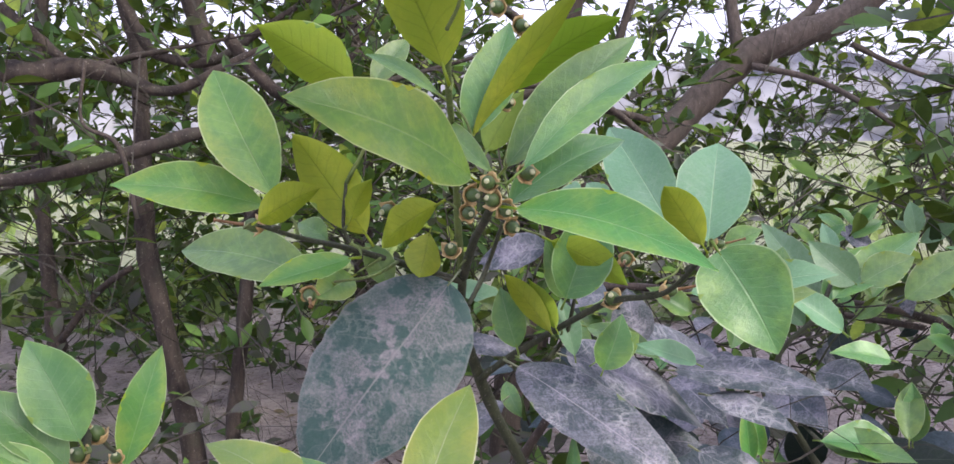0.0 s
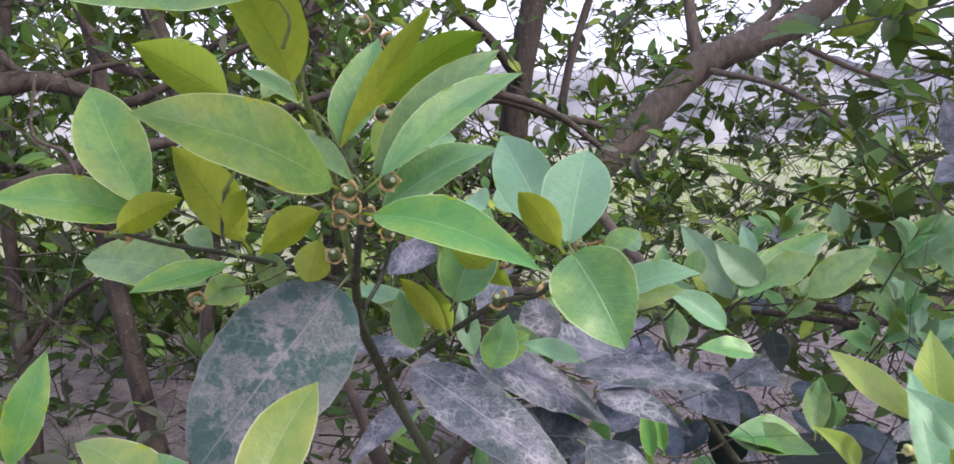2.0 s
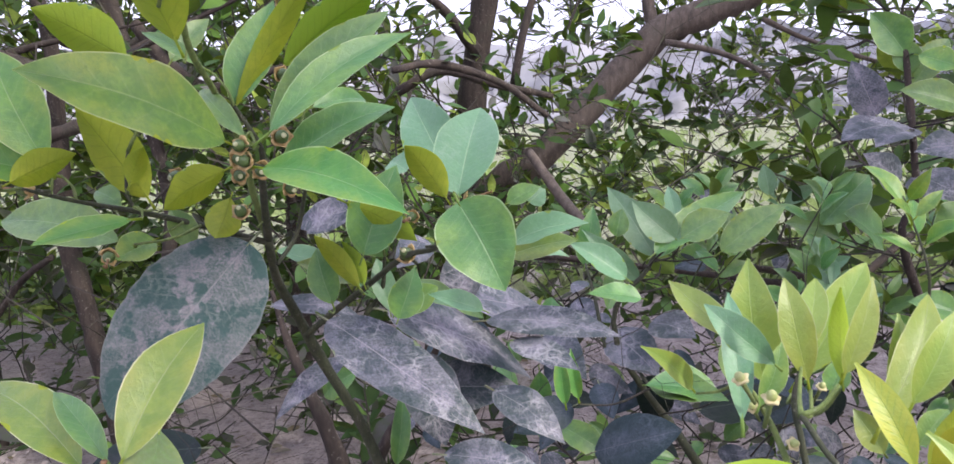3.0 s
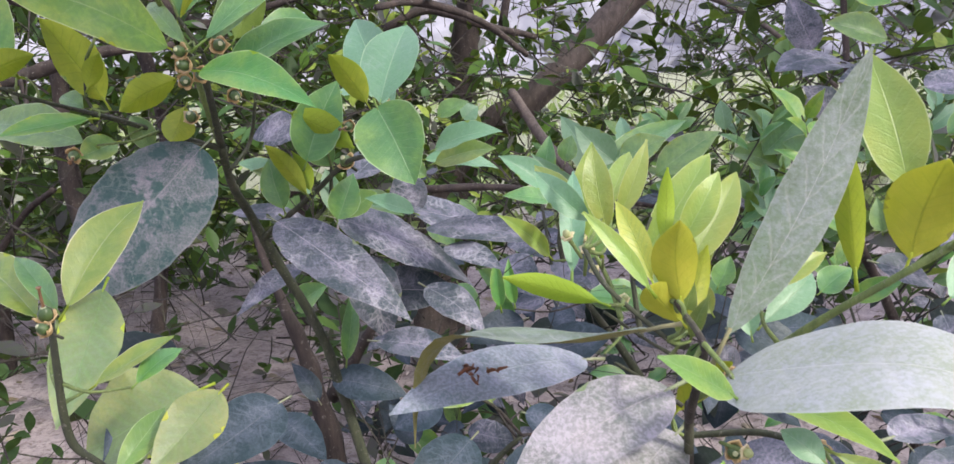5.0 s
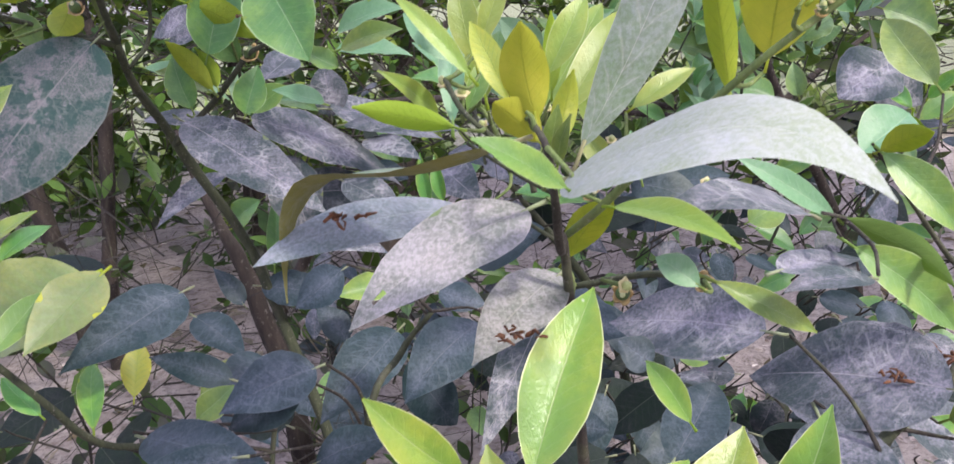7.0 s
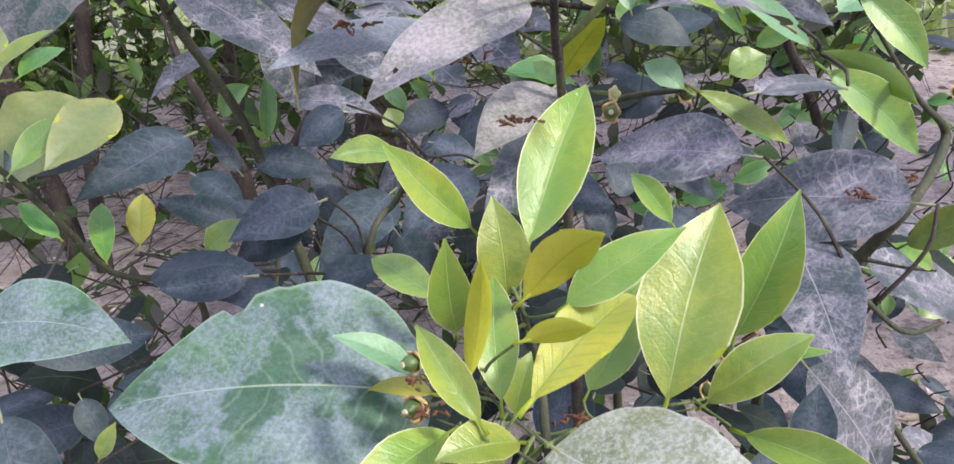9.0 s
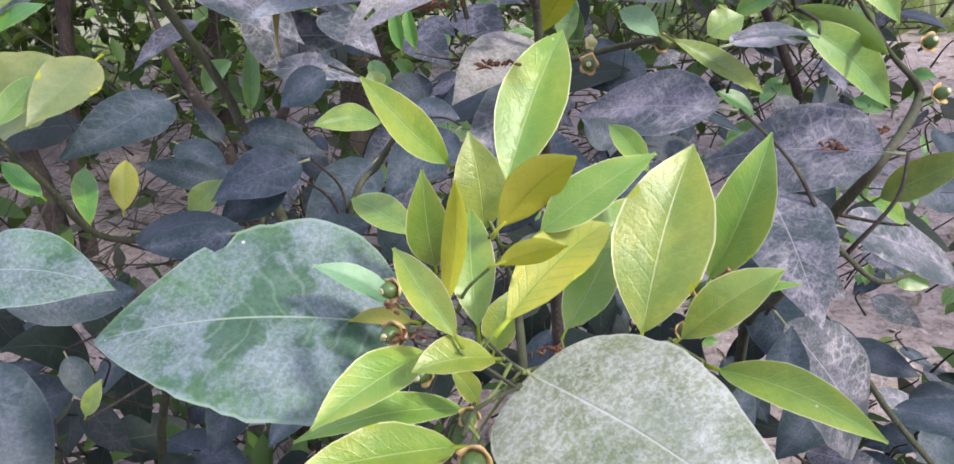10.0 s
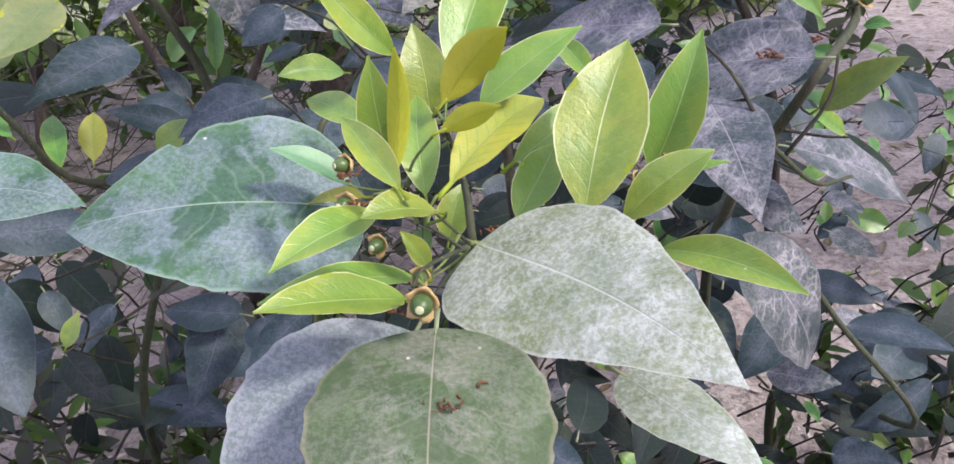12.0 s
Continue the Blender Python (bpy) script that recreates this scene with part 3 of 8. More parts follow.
def leaf(parent, base, tip, width, roll, arch, fold, look_of, notch=0, shape=None, hook=0.0, holes=(), heart=0.0):
    """A citrus leaf from stalk end to tip. roll: degrees about its length away from facing up and forward; arch: rise of its back
    and fold: lift of its halves, as shares of its size."""
    global leaf_count
    leaf_count += 1
    rng = random.Random(leaf_count)
    base, tip = Vector(base), Vector(tip)
    along = tip - base
    length = along.length
    along.normalize()
    facing = Vector((0, -1, 1)).normalized()
    facing = (facing - along * facing.dot(along)).normalized()
    facing = Matrix.Rotation(radians(roll), 3, along) @ facing
    across = along.cross(facing)
    rows, half = (44, 6) if width > 0.06 else (26, 5) if width > 0.04 else (16, 4)
    lead, trail = rng.uniform(0.74, 0.94), rng.uniform(0.86, 1.10)
    old = look_of in ("dusty", "dim", "old", "ash", "dustgreen", "mossy", "wide", "slate", "drab", "chalk", "teal")
    if old:
        lead, trail = rng.uniform(0.52, 0.68), rng.uniform(0.86, 1.15)
    if shape:
        lead, trail = shape
    peak = lead / (lead + trail)
    most = peak**lead * (1 - peak) ** trail
    bend, twist = rng.uniform(-0.035, 0.035), rng.uniform(-0.28, 0.28)
    arch += rng.uniform(-0.015, 0.035)
    fold = fold * rng.uniform(0.7, 2.0) + (0.0 if old else 0.24)
    recurve = rng.uniform(0.0, 0.07)
    wave, beat, shift = rng.uniform(0.02, 0.05) * (0.5 if old else 1.0), rng.uniform(5, 9), rng.uniform(0, 6)
    thick = 0.00035
    bm = bmesh.new()
    uv_map = bm.loops.layers.uv.new("UVMap")
    top, bottom, uv = [], [], {}
    for i in range(rows + 1):
        s = i / rows
        s = 0.5 - 0.5 * math.cos(math.pi * s) if i not in (0, rows) else s
        h = 0.5 * width * s**lead * (1 - s) ** trail / most if 0 < s < 1 else 0.0
        h = max(h, 0.0006)
        spine = base + along * (length * s) + facing * (arch * length * 4 * s * (1 - s) + hook * length * 9.48 * s**3 * (1 - s) - recurve * length * s**4 + recurve * length * s**2 * 0.5 * (1 - s)) + across * (bend * length * math.sin(math.pi * s))
        up_row, low_row = [], []
        for k in range(-half, half + 1):
            u = k / half
            edge = h * (1 + ((0.012 * math.sin(beat * 5 * s + shift * u) + (rng.uniform(-0.018, 0.012) if old else 0.0)) if abs(u) == 1 else 0))
            if notch and u * math.copysign(1, notch) == 1 and abs(s - abs(notch)) < 0.025:
                edge *= 0.88
            lift = fold * abs(u) ** 1.3 * h - 0.10 * u * u * h + twist * u * h * (s - 0.3)
            lift += wave * abs(u) ** 2 * h * math.sin(beat * s * 2 + shift + (1.7 if u > 0 else 0)) * 1.6
            place = spine + across * (u * edge) + facing * lift - along * (heart * length * abs(u) ** 1.5 * (1 - s) ** 3)
            a = bm.verts.new(place)
            up_row.append(a)
            b = a if abs(k) == half else bm.verts.new(place - facing * thick)
            low_row.append(b)
            uv[a] = uv[b] = (0.5 + 0.5 * u, s)
        top.append(up_row)
        bottom.append(low_row)
    for rows_of, slot, flip in ((top, 0, False), (bottom, 1, True)):
        for r, s in zip(rows_of, rows_of[1:]):
            for k in range(2 * half):
                ring = (r[k], r[k + 1], s[k + 1], s[k])
                if holes and any(abs(sum(uv[v][1] for v in ring) / 4 - y) < 0.022 and abs(sum(uv[v][0] for v in ring) / 4 - x) < 0.06 for x, y in holes):
                    continue
                face = bm.faces.new(ring if not flip else ring[::-1])
                face.material_index = slot
                for loop in face.loops:
                    loop[uv_map].uv = uv[loop.vert]
    for rows_of in zip(top, top[1:]):
        for k in (0, -1):
            bm.edges.get((rows_of[0][k], rows_of[1][k])).smooth = False
    bm.normal_update()
    bm.faces.ensure_lookup_table()
    if bm.faces[half].normal.dot(facing) < 0:
        bmesh.ops.reverse_faces(bm, faces=bm.faces)
    # the leaf stalk, a little bent, in the underside's colour
    stalk = min(0.014, length * 0.12)
    first = len(bm.faces)
    dip = -facing * stalk * 0.25 - along * stalk
    thickness = 0.0011 if length > 0.05 else 0.0007
    add_tube(bm, [(*(base + dip), thickness), (*(base + dip * 0.45), thickness * 0.8), (*(base + along * 0.003), thickness * 0.7)], 6)
    bm.faces.ensure_lookup_table()
    for face in bm.faces[first:]:
        face.material_index = 1
        for loop in face.loops:
            loop[uv_map].uv = (0.5, 0.0)
    return finish("leaf", bm, (LEAF[look_of], UNDER[look_of]), parent, LEAF_LABELS[look_of])


def fruit(parent, place, way, radius, style=0.0):
    """A young round citrus fruit in its pale calyx, with the withered style where it still stands."""
    place, way = Vector(place), Vector(way).normalized()
    turn = way.to_track_quat("Z", "Y").to_matrix().to_4x4()
    at = Matrix.Translation(place) @ turn
    bm = bmesh.new()
    bmesh.ops.create_uvsphere(bm, u_segments=16, v_segments=10, radius=radius)
    for v in bm.verts:
        v.co.z *= 1.15
        if v.co.z > radius * 0.9:
            v.co.z += radius * 0.12
    bmesh.ops.transform(bm, matrix=at, verts=bm.verts)
    body = finish("fruit", bm, FRUIT, parent, "small round green unripe fruit")
    bm = bmesh.new()
    rings = []
    turned = 40.0 * (place.x + place.z)
    for q, z, ragged in ((0.5, -1.45, 0.0), (0.9, -1.15, 0.04), (1.22, -0.75, 0.12), (1.50, -0.30, 0.30), (1.20, -0.36, 0.30), (0.8, -0.85, 0.05)):
        ring = []
        for k in range(20):
            a = 2 * math.pi * k / 20
            lobe = ragged * (0.6 * math.cos(5 * a) + 0.4 * math.sin(2 * a + turned) + 0.25 * math.sin(9 * a + 2 * turned))
            far = q * radius * (1 + 0.7 * lobe)
            ring.append(bm.verts.new((far * math.cos(a), far * math.sin(a), (z + 1.3 * lobe) * radius)))
        rings.append(ring)
    for r, s in zip(rings, rings[1:]):
        for k in range(20):
            bm.faces.new((r[k], r[(k + 1) % 20], s[(k + 1) % 20], s[k]))
    bm.faces.new(rings[0][::-1])
    bmesh.ops.transform(bm, matrix=at, verts=bm.verts)
    sub(body, "calyx", bm, CALYX, "ochre five-lobed calyx")
    bm = bmesh.new()
    add_tube(bm, [(0, 0, 1.16 * radius, 0.40 * radius), (0, 0, 1.28 * radius, 0.36 * radius), (0, 0, 1.31 * radius, 0.2 * radius)], 10)
    bmesh.ops.transform(bm, matrix=at, verts=bm.verts)
    sub(body, "scar", bm, SCAR, "pale round scar at the tip")
    bm = bmesh.new()
    add_tube(bm, [(0, 0, -1.4 * radius, 0.35 * radius), (0.2 * radius, 0, -2.4 * radius, 0.28 * radius), (0.3 * radius, 0.1 * radius, -3.6 * radius, 0.26 * radius)], 6)
    bmesh.ops.transform(bm, matrix=at, verts=bm.verts)
    sub(body, "stalk", bm, STEM)
    if style:
        bm = bmesh.new()
        add_tube(bm, [(0, 0, radius, 0.28 * radius), (0.1 * radius, 0, radius * 2.2, 0.22 * radius), (0.1 * radius, 0.2 * radius, radius * (2 + style), 0.2 * radius), (0.12 * radius, 0.2 * radius, radius * (2.3 + style), 0.42 * radius)], 7)
        bmesh.ops.transform(bm, matrix=at, verts=bm.verts)
        sub(body, "style", bm, STYLE, "withered brown flower style")
    return body


def bud(parent, place, way, radius):
    """A spent flower: a young green ovary on a cream collar and a swelling stalk."""
    place, way = Vector(place), Vector(way).normalized()
    at = Matrix.Translation(place) @ way.to_track_quat("Z", "Y").to_matrix().to_4x4()
    bm = bmesh.new()
    bmesh.ops.create_uvsphere(bm, u_segments=12, v_segments=8, radius=radius * 0.7)
    for v in bm.verts:
        v.co.z = v.co.z * 1.25 + radius * 0.4
    bmesh.ops.transform(bm, matrix=at, verts=bm.verts)
    body = finish("bud", bm, BUD, parent, "tiny pale green bud on a cream collar")
    bm = bmesh.new()
    rings = []
    for q, z in ((0.35, -0.9), (0.6, -0.5), (1.15, -0.1), (1.1, 0.12), (0.6, 0.05)):
        rings.append([bm.verts.new((q * radius * (1 + 0.16 * math.cos(5 * a)) * math.cos(a), q * radius * (1 + 0.16 * math.cos(5 * a)) * math.sin(a), z * radius)) for a in [2 * math.pi * k / 20 for k in range(20)]])
    for r, s in zip(rings, rings[1:]):
        for k in range(20):
            bm.faces.new((r[k], r[(k + 1) % 20], s[(k + 1) % 20], s[k]))
    bm.faces.new(rings[0][::-1])
    bmesh.ops.transform(bm, matrix=at, verts=bm.verts)
    sub(body, "collar", bm, COLLAR)
    bm = bmesh.new()
    add_tube(bm, [(0, 0, -0.7 * radius, 0.42 * radius), (0.1 * radius, 0, -2.2 * radius, 0.34 * radius), (0.2 * radius, 0.1 * radius, -5.0 * radius, 0.30 * radius)], 7)
    bmesh.ops.transform(bm, matrix=at, verts=bm.verts)
    sub(body, "stalk", bm, PETIOLE)
    return body


def sub(parent, name, bm, material, label=""):
    """A sub-part: its vertices are given in the world."""
    foot = parent.parent.location
    bmesh.ops.translate(bm, verts=bm.verts, vec=-foot)
    mesh = bpy.data.meshes.new(name)
    bmesh.ops.recalc_face_normals(bm, faces=bm.faces)
    bm.to_mesh(mesh)
    bm.free()
    mesh.materials.append(material)
    for face in mesh.polygons:
        face.use_smooth = True
    ob = new(name, mesh)
    ob.parent = parent
    if label:
        ob["label"] = label
    return ob


def debris(place, size, seed, material=None):
    """A small heap of dried petals and stamens lying on a leaf."""
    rng = random.Random(seed)
    bm = bmesh.new()
    for _ in range(14):
        a = Vector(place) + Vector((rng.gauss(0, 1), rng.gauss(0, 0.6), 0)) * size * 0.35
        way = Vector((rng.gauss(0, 1), rng.gauss(0, 1), rng.gauss(0.15, 0.25))).normalized() * size * rng.uniform(0.15, 0.4)
        bend = Vector((rng.gauss(0, 1), rng.gauss(0, 1), abs(rng.gauss(0, 1)))) * size * 0.06
        r = size * rng.uniform(0.02, 0.05)
        add_tube(bm, [(*(a), r), (*(a + way * 0.5 + bend), r * 1.3), (*(a + way), r * 0.6)], 5)
    ob = finish("dried_petals", bm, material or RUST, None)
    return tagged(ob, "rust-brown dried petals lying on a dusty leaf", "debris", "fallen petals")


def soup(name, verts, faces, material, parent=None, label="", kind="stuff", smooth=False):
    mesh = bpy.data.meshes.new(name)
    foot = np.array(parent.location) if parent else np.zeros(3)
    mesh.from_pydata((np.array(verts) - foot).tolist(), [], faces)
    mesh.materials.append(material)
    if smooth:
        for face in mesh.polygons:
            face.use_smooth = True
    ob = new(name, mesh)
    ob.parent = parent
    return tagged(ob, label, "", "", kind)


def add_small_leaf(verts, faces, base, along, up, length, width, rng):
    """A folded, pointed blade of eight triangles."""
    across = along.cross(up)
    if across.length < 1e-4:
        return
    across.normalize()
    up = across.cross(along).normalized()
    n = len(verts)
    drop = rng.uniform(-0.02, 0.14)
    for s, h in ((0.0, 0.05), (0.28, 0.82), (0.55, 1.0), (0.82, 0.52)):
        spine = base + along * (length * s) - up * (drop * length * s * s)
        rise = up * (0.14 * width * h)
        verts += [spine + across * (0.5 * width * h) + rise, spine, spine - across * (0.5 * width * h) + rise]
    verts.append(base + along * length - up * (drop * length))
    for r in range(3):
        a = n + 3 * r
        faces += [(a, a + 1, a + 4, a + 3), (a + 1, a + 2, a + 5, a + 4)]
    a = n + 9
    faces += [(a, a + 1, n + 12), (a + 1, a + 2, n + 12)]


def add_thin_tube(verts, faces, path):
    """A three-sided twig through rows of place and radius."""
    n = len(verts)
    for k, (place, r) in enumerate(path):
        for q in range(3):
            a = 2.094 * q
            verts.append(place + Vector((math.cos(a) * r, math.sin(a) * r * 0.7, math.sin(a) * r)))
    for k in range(len(path) - 1):
        for q in range(3):
            a, b = n + 3 * k + q, n + 3 * k + (q + 1) % 3
            faces.append((a, b, b + 3, a + 3))


def foliage(parent, low, high, twigs, seed, size=(0.05, 0.085), leaves=(5, 9), material=CROWN, lift=0.35, keep=None, twig_len=(0.12, 0.38)):
    """Leafy twigs spread through a block of air; one mesh of twigs and one of leaves."""
    rng = random.Random(seed)
    lv, lf, tv, tf = [], [], [], []
    made = 0
    for _ in range(twigs * 4):
        if made >= twigs:
            break
        place = Vector([rng.uniform(a, b) for a, b in zip(low, high)])
        if noise.noise(place * 1.6 + Vector((seed, 0, 0))) < -0.12 or (keep and not keep(place)):
            continue
        made += 1
        way = Vector((rng.gauss(0, 1), rng.gauss(0, 0.8), rng.gauss(lift, 0.6))).normalized()
        reach = rng.uniform(*twig_len)
        path, count, here = [], rng.randint(*leaves), place.copy()
        steps = 5
        for k in range(steps + 1):
            path.append((here.copy(), 0.0026 * (1 - 0.7 * k / steps) + 0.0006))
            here += way * (reach / steps)
            way = (way + Vector((rng.gauss(0, 0.14), rng.gauss(0, 0.14), rng.gauss(0.04, 0.12)))).normalized()
        add_thin_tube(tv, tf, path)
        for k in range(count):
            at = 0.25 + 0.75 * (k + rng.random()) / count
            j = min(int(at * steps), steps - 1)
            spot = path[j][0].lerp(path[j + 1][0], at * steps - j) if at < 1 else path[-1][0]
            out = Vector((rng.gauss(0, 1), rng.gauss(0, 1), rng.gauss(0.25, 0.6))).normalized()
            out = (out + way * 0.6).normalized()
            long = rng.uniform(*size)
            add_small_leaf(lv, lf, spot, out, Vector((rng.gauss(0, 0.5), rng.gauss(-0.2, 0.5), 1)).normalized(), long, long * rng.uniform(0.38, 0.52), rng)
    soup("twig_tangle", tv, tf, TWIG, parent, "thin tangled grey-brown twigs")
    soup("foliage", lv, lf, material, parent, "many small green and dusty leaves", smooth=True)


def tangle(parent, low, high, count, seed, thick=0.003):
    """Bare, forking dead twigs; one mesh."""
    rng = random.Random(seed)
    verts, faces = [], []
    for _ in range(count):
        here = Vector([rng.uniform(a, b) for a, b in zip(low, high)])
        way = Vector((rng.gauss(0, 1), rng.gauss(0, 0.7), rng.gauss(0.1, 0.8))).normalized()
        ends = [(here, way, rng.uniform(0.2, 0.55), thick * rng.uniform(0.4, 1.0))]
        for level in range(3):
            nexts = []
            for start, aim, reach, r in ends:
                path, spot = [], start.copy()
                for k in range(5):
                    path.append((spot.copy(), r * (1 - 0.13 * k)))
                    spot += aim * (reach / 4)
                    aim = (aim + Vector((rng.gauss(0, 0.16), rng.gauss(0, 0.16), rng.gauss(0, 0.16)))).normalized()
                add_thin_tube(verts, faces, path)
                for _ in range(2):
                    k = rng.randint(1, 4)
                    side = (aim + Vector((rng.gauss(0, 0.7), rng.gauss(0, 0.7), rng.gauss(0, 0.7)))).normalized()
                    nexts.append((path[k][0], side, reach * 0.5, r * 0.55))
            ends = nexts
    soup("twig_tangle", verts, faces, TWIG, parent, "bare tangled dead twigs")


# ---- ground, field and distance ----
def ground_height(x, y):
    near = max(0.0, 1 - math.hypot(x, y - 2) / 9)
    return near * (0.035 * noise.noise(Vector((x * 1.1, y * 1.1, 3.0))) + 0.012 * noise.noise(Vector((x * 6, y * 6, 9.0))))


def build_ground():
    bm = bmesh.new()
    marks = sorted({*[round(-9 + 0.15 * k, 3) for k in range(121)], *[s * d for s in (-1, 1) for d in (12, 18, 30, 60, 150, 500, 2000)]})
    grid = [[bm.verts.new((x, y + 2, ground_height(x, y + 2))) for x in marks] for y in marks]
    for r, s in zip(grid, grid[1:]):
        for k in range(len(r) - 1):
            bm.faces.new((r[k], r[k + 1], s[k + 1], s[k]))
    tagged(finish("ground", bm, SOIL, None), "dry pinkish-grey soil with leaf litter under the trees", "ground", "", "structure")
    rng = random.Random(5)
    verts, faces = [], []
    for _ in range(2800):
        x, y = rng.uniform(-3.2, 3.8), 0.1 + 6.5 * rng.random() ** 1.3
        out = Vector((rng.gauss(0, 1), rng.gauss(0, 1), rng.gauss(0.05, 0.1))).normalized()
        long = rng.uniform(0.02, 0.07)
        add_small_leaf(verts, faces, Vector((x, y, ground_height(x, y) + 0.006)), out, Vector((rng.gauss(0, 0.3), rng.gauss(0, 0.3), 1)), long, long * rng.uniform(0.2, 0.5), rng)
    crumbs, flat = [], []
    for _ in range(9000):
        x, y = rng.uniform(-2.2, 2.4), 0.2 + 4.8 * rng.random() ** 1.2
        out = Vector((rng.gauss(0, 1), rng.gauss(0, 1), rng.gauss(0.1, 0.2))).normalized()
        long = rng.uniform(0.006, 0.03)
        add_small_leaf(crumbs, flat, Vector((x, y, ground_height(x, y) + 0.008)), out, Vector((rng.gauss(0, 0.5), rng.gauss(0, 0.5), 1)), long, long * rng.uniform(0.15, 0.5), rng)
    soup("litter_crumbs", crumbs, flat, CRUMB, None, "pale dry crumbs and chips strewn over soil")["category"] = "litter"
    soup("leaf_litter", verts, faces, LITTER, None, "scattered dry brown leaves lying on the soil")["category"] = "litter"
    verts, faces = [], []
    for _ in range(9000):
        y = 4.5 + 22 * rng.random() ** 1.5
        x = rng.uniform(-0.9 * y, 0.95 * y)
        if noise.noise(Vector((x * 0.5, y * 0.5, 7))) < -0.05:
            continue
        out = Vector((rng.gauss(0, 0.6), rng.gauss(0, 0.6), rng.uniform(0.2, 1))).normalized()
        long = rng.uniform(0.08, 0.30)
        add_small_leaf(verts, faces, Vector((x, y, 0)), out, Vector((rng.gauss(0, 1), -0.6, 0.6)), long, long * rng.uniform(0.2, 0.45), rng)
    soup("field_weeds", verts, faces, FIELD, None, "pale green low weeds on the open field")["category"] = "weeds"


def build_distance():
    """A far wood: an uneven bank of crowns with haze painted into their colour."""
    m = Nodes("haze_painted_wood")
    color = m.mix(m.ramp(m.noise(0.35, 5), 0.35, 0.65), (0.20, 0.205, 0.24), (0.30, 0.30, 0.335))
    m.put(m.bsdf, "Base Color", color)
    m.put(m.bsdf, "Roughness", 1.0)
    bm = bmesh.new()
    rows = []
    for k in range(181):
        a = radians(-80 + k * 160 / 180)
        top = 4.9 + 1.3 * noise.noise(Vector((k * 0.13, 0, 0))) + 0.8 * noise.noise(Vector((k * 0.6, 4, 0)))
        column = []
        for q in range(9):
            r = 46 + 2.0 * noise.noise(Vector((k * 0.5, q * 0.8, 2))) + q * 0.5
            column.append(bm.verts.new((math.sin(a) * r, math.cos(a) * r, -0.2 + top * q / 8)))
        rows.append(column)
    for r, s in zip(rows, rows[1:]):
        for q in range(8):
            bm.faces.new((r[q], s[q], s[q + 1], r[q + 1]))
    tagged(finish("backdrop", bm, m.mat, None), "far line of trees beyond the field, grey-violet haze painted in", "backdrop", "", "structure")


build_ground()
build_distance()

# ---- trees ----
# Added out of view, only to keep the sun off the sapling and background.
unseen_shade_tree = plant("citrus_tree", (2.6, -1.2, 0.0), "unseen tall citrus tree added to shade the sapling and background", "tree", "orchard trees")
stem(unseen_shade_tree, "trunk", [(2.6, -1.2, 0.0, 0.07), (2.55, -1.1, 0.9, 0.06), (2.35, -0.6, 1.9, 0.045), (1.95, -0.4, 2.7, 0.025), (1.6, -0.5, 3.3, 0.006)], BARK)
# Leaf blocks set along the sun's path to the plants they darken.
foliage(unseen_shade_tree, (3.0, 0.2, 1.5), (4.6, 2.8, 4.4), 440, 32, size=(0.12, 0.20))
foliage(unseen_shade_tree, (1.72, -1.40, 2.8), (1.97, -1.15, 3.3), 18, 34, size=(0.08, 0.13), twig_len=(0.06, 0.12))
foliage(unseen_shade_tree, (1.2, -1.36, 2.75), (2.75, -0.40, 3.5), 44, 33, size=(0.10, 0.17), keep=lambda p: p.y > -1.10 or p.x < 1.95)
foliage(unseen_shade_tree, (2.35, -0.75, 2.7), (3.20, 0.05, 3.5), 42, 35, size=(0.10, 0.17))


# Four trees added outside the view to hold back light from the low sky.
for spot, seed in (((-3.2, -2.6, 0.0), 41), ((0.4, -4.2, 0.0), 42), ((-3.6, 0.6, 0.0), 43), ((4.2, 0.4, 0.0), 44)):
    unseen_row_tree = plant("citrus_tree", spot, "unseen leafy citrus tree added to block low sky light", "tree", "orchard trees")
    x, y, _ = spot
    stem(unseen_row_tree, "trunk", [(x, y, 0.0, 0.08), (x + 0.05, y, 0.7, 0.06), (x - 0.05, y + 0.1, 1.6, 0.03), (x, y + 0.15, 2.3, 0.006)], BARK)
    foliage(unseen_row_tree, (x - 1.3, y - 0.9, 0.4), (x + 1.3, y + 0.9, 2.5), 170, seed, size=(0.10, 0.17))

limb_tree = plant("citrus_tree", (0.55, 3.0, 0.0), "old citrus tree with a thick slanting brown limb", "tree", "orchard trees")
stem(limb_tree, "trunk", [(0.013, 2.566, -0.673, 0.0906), (0.091, 2.737, 0.374, 0.0757), (0.160, 2.746, 0.656, 0.0656), (0.270, 2.778, 0.810, 0.0591), (0.419, 2.749, 0.914, 0.0538), (0.706, 2.856, 1.177, 0.0527), (0.856, 2.878, 1.318, 0.0549), (0.955, 2.886, 1.358, 0.0534), (1.059, 2.894, 1.397, 0.0488), (1.193, 2.904, 1.447, 0.0464), (1.307, 2.917, 1.527, 0.0442), (1.474, 2.943, 1.689, 0.0371), (1.599, 2.962, 1.935, 0.0260), (1.773, 2.988, 2.279, 0.0129), (1.923, 3.011, 2.575, 0.0023)], LIMB_BARK)
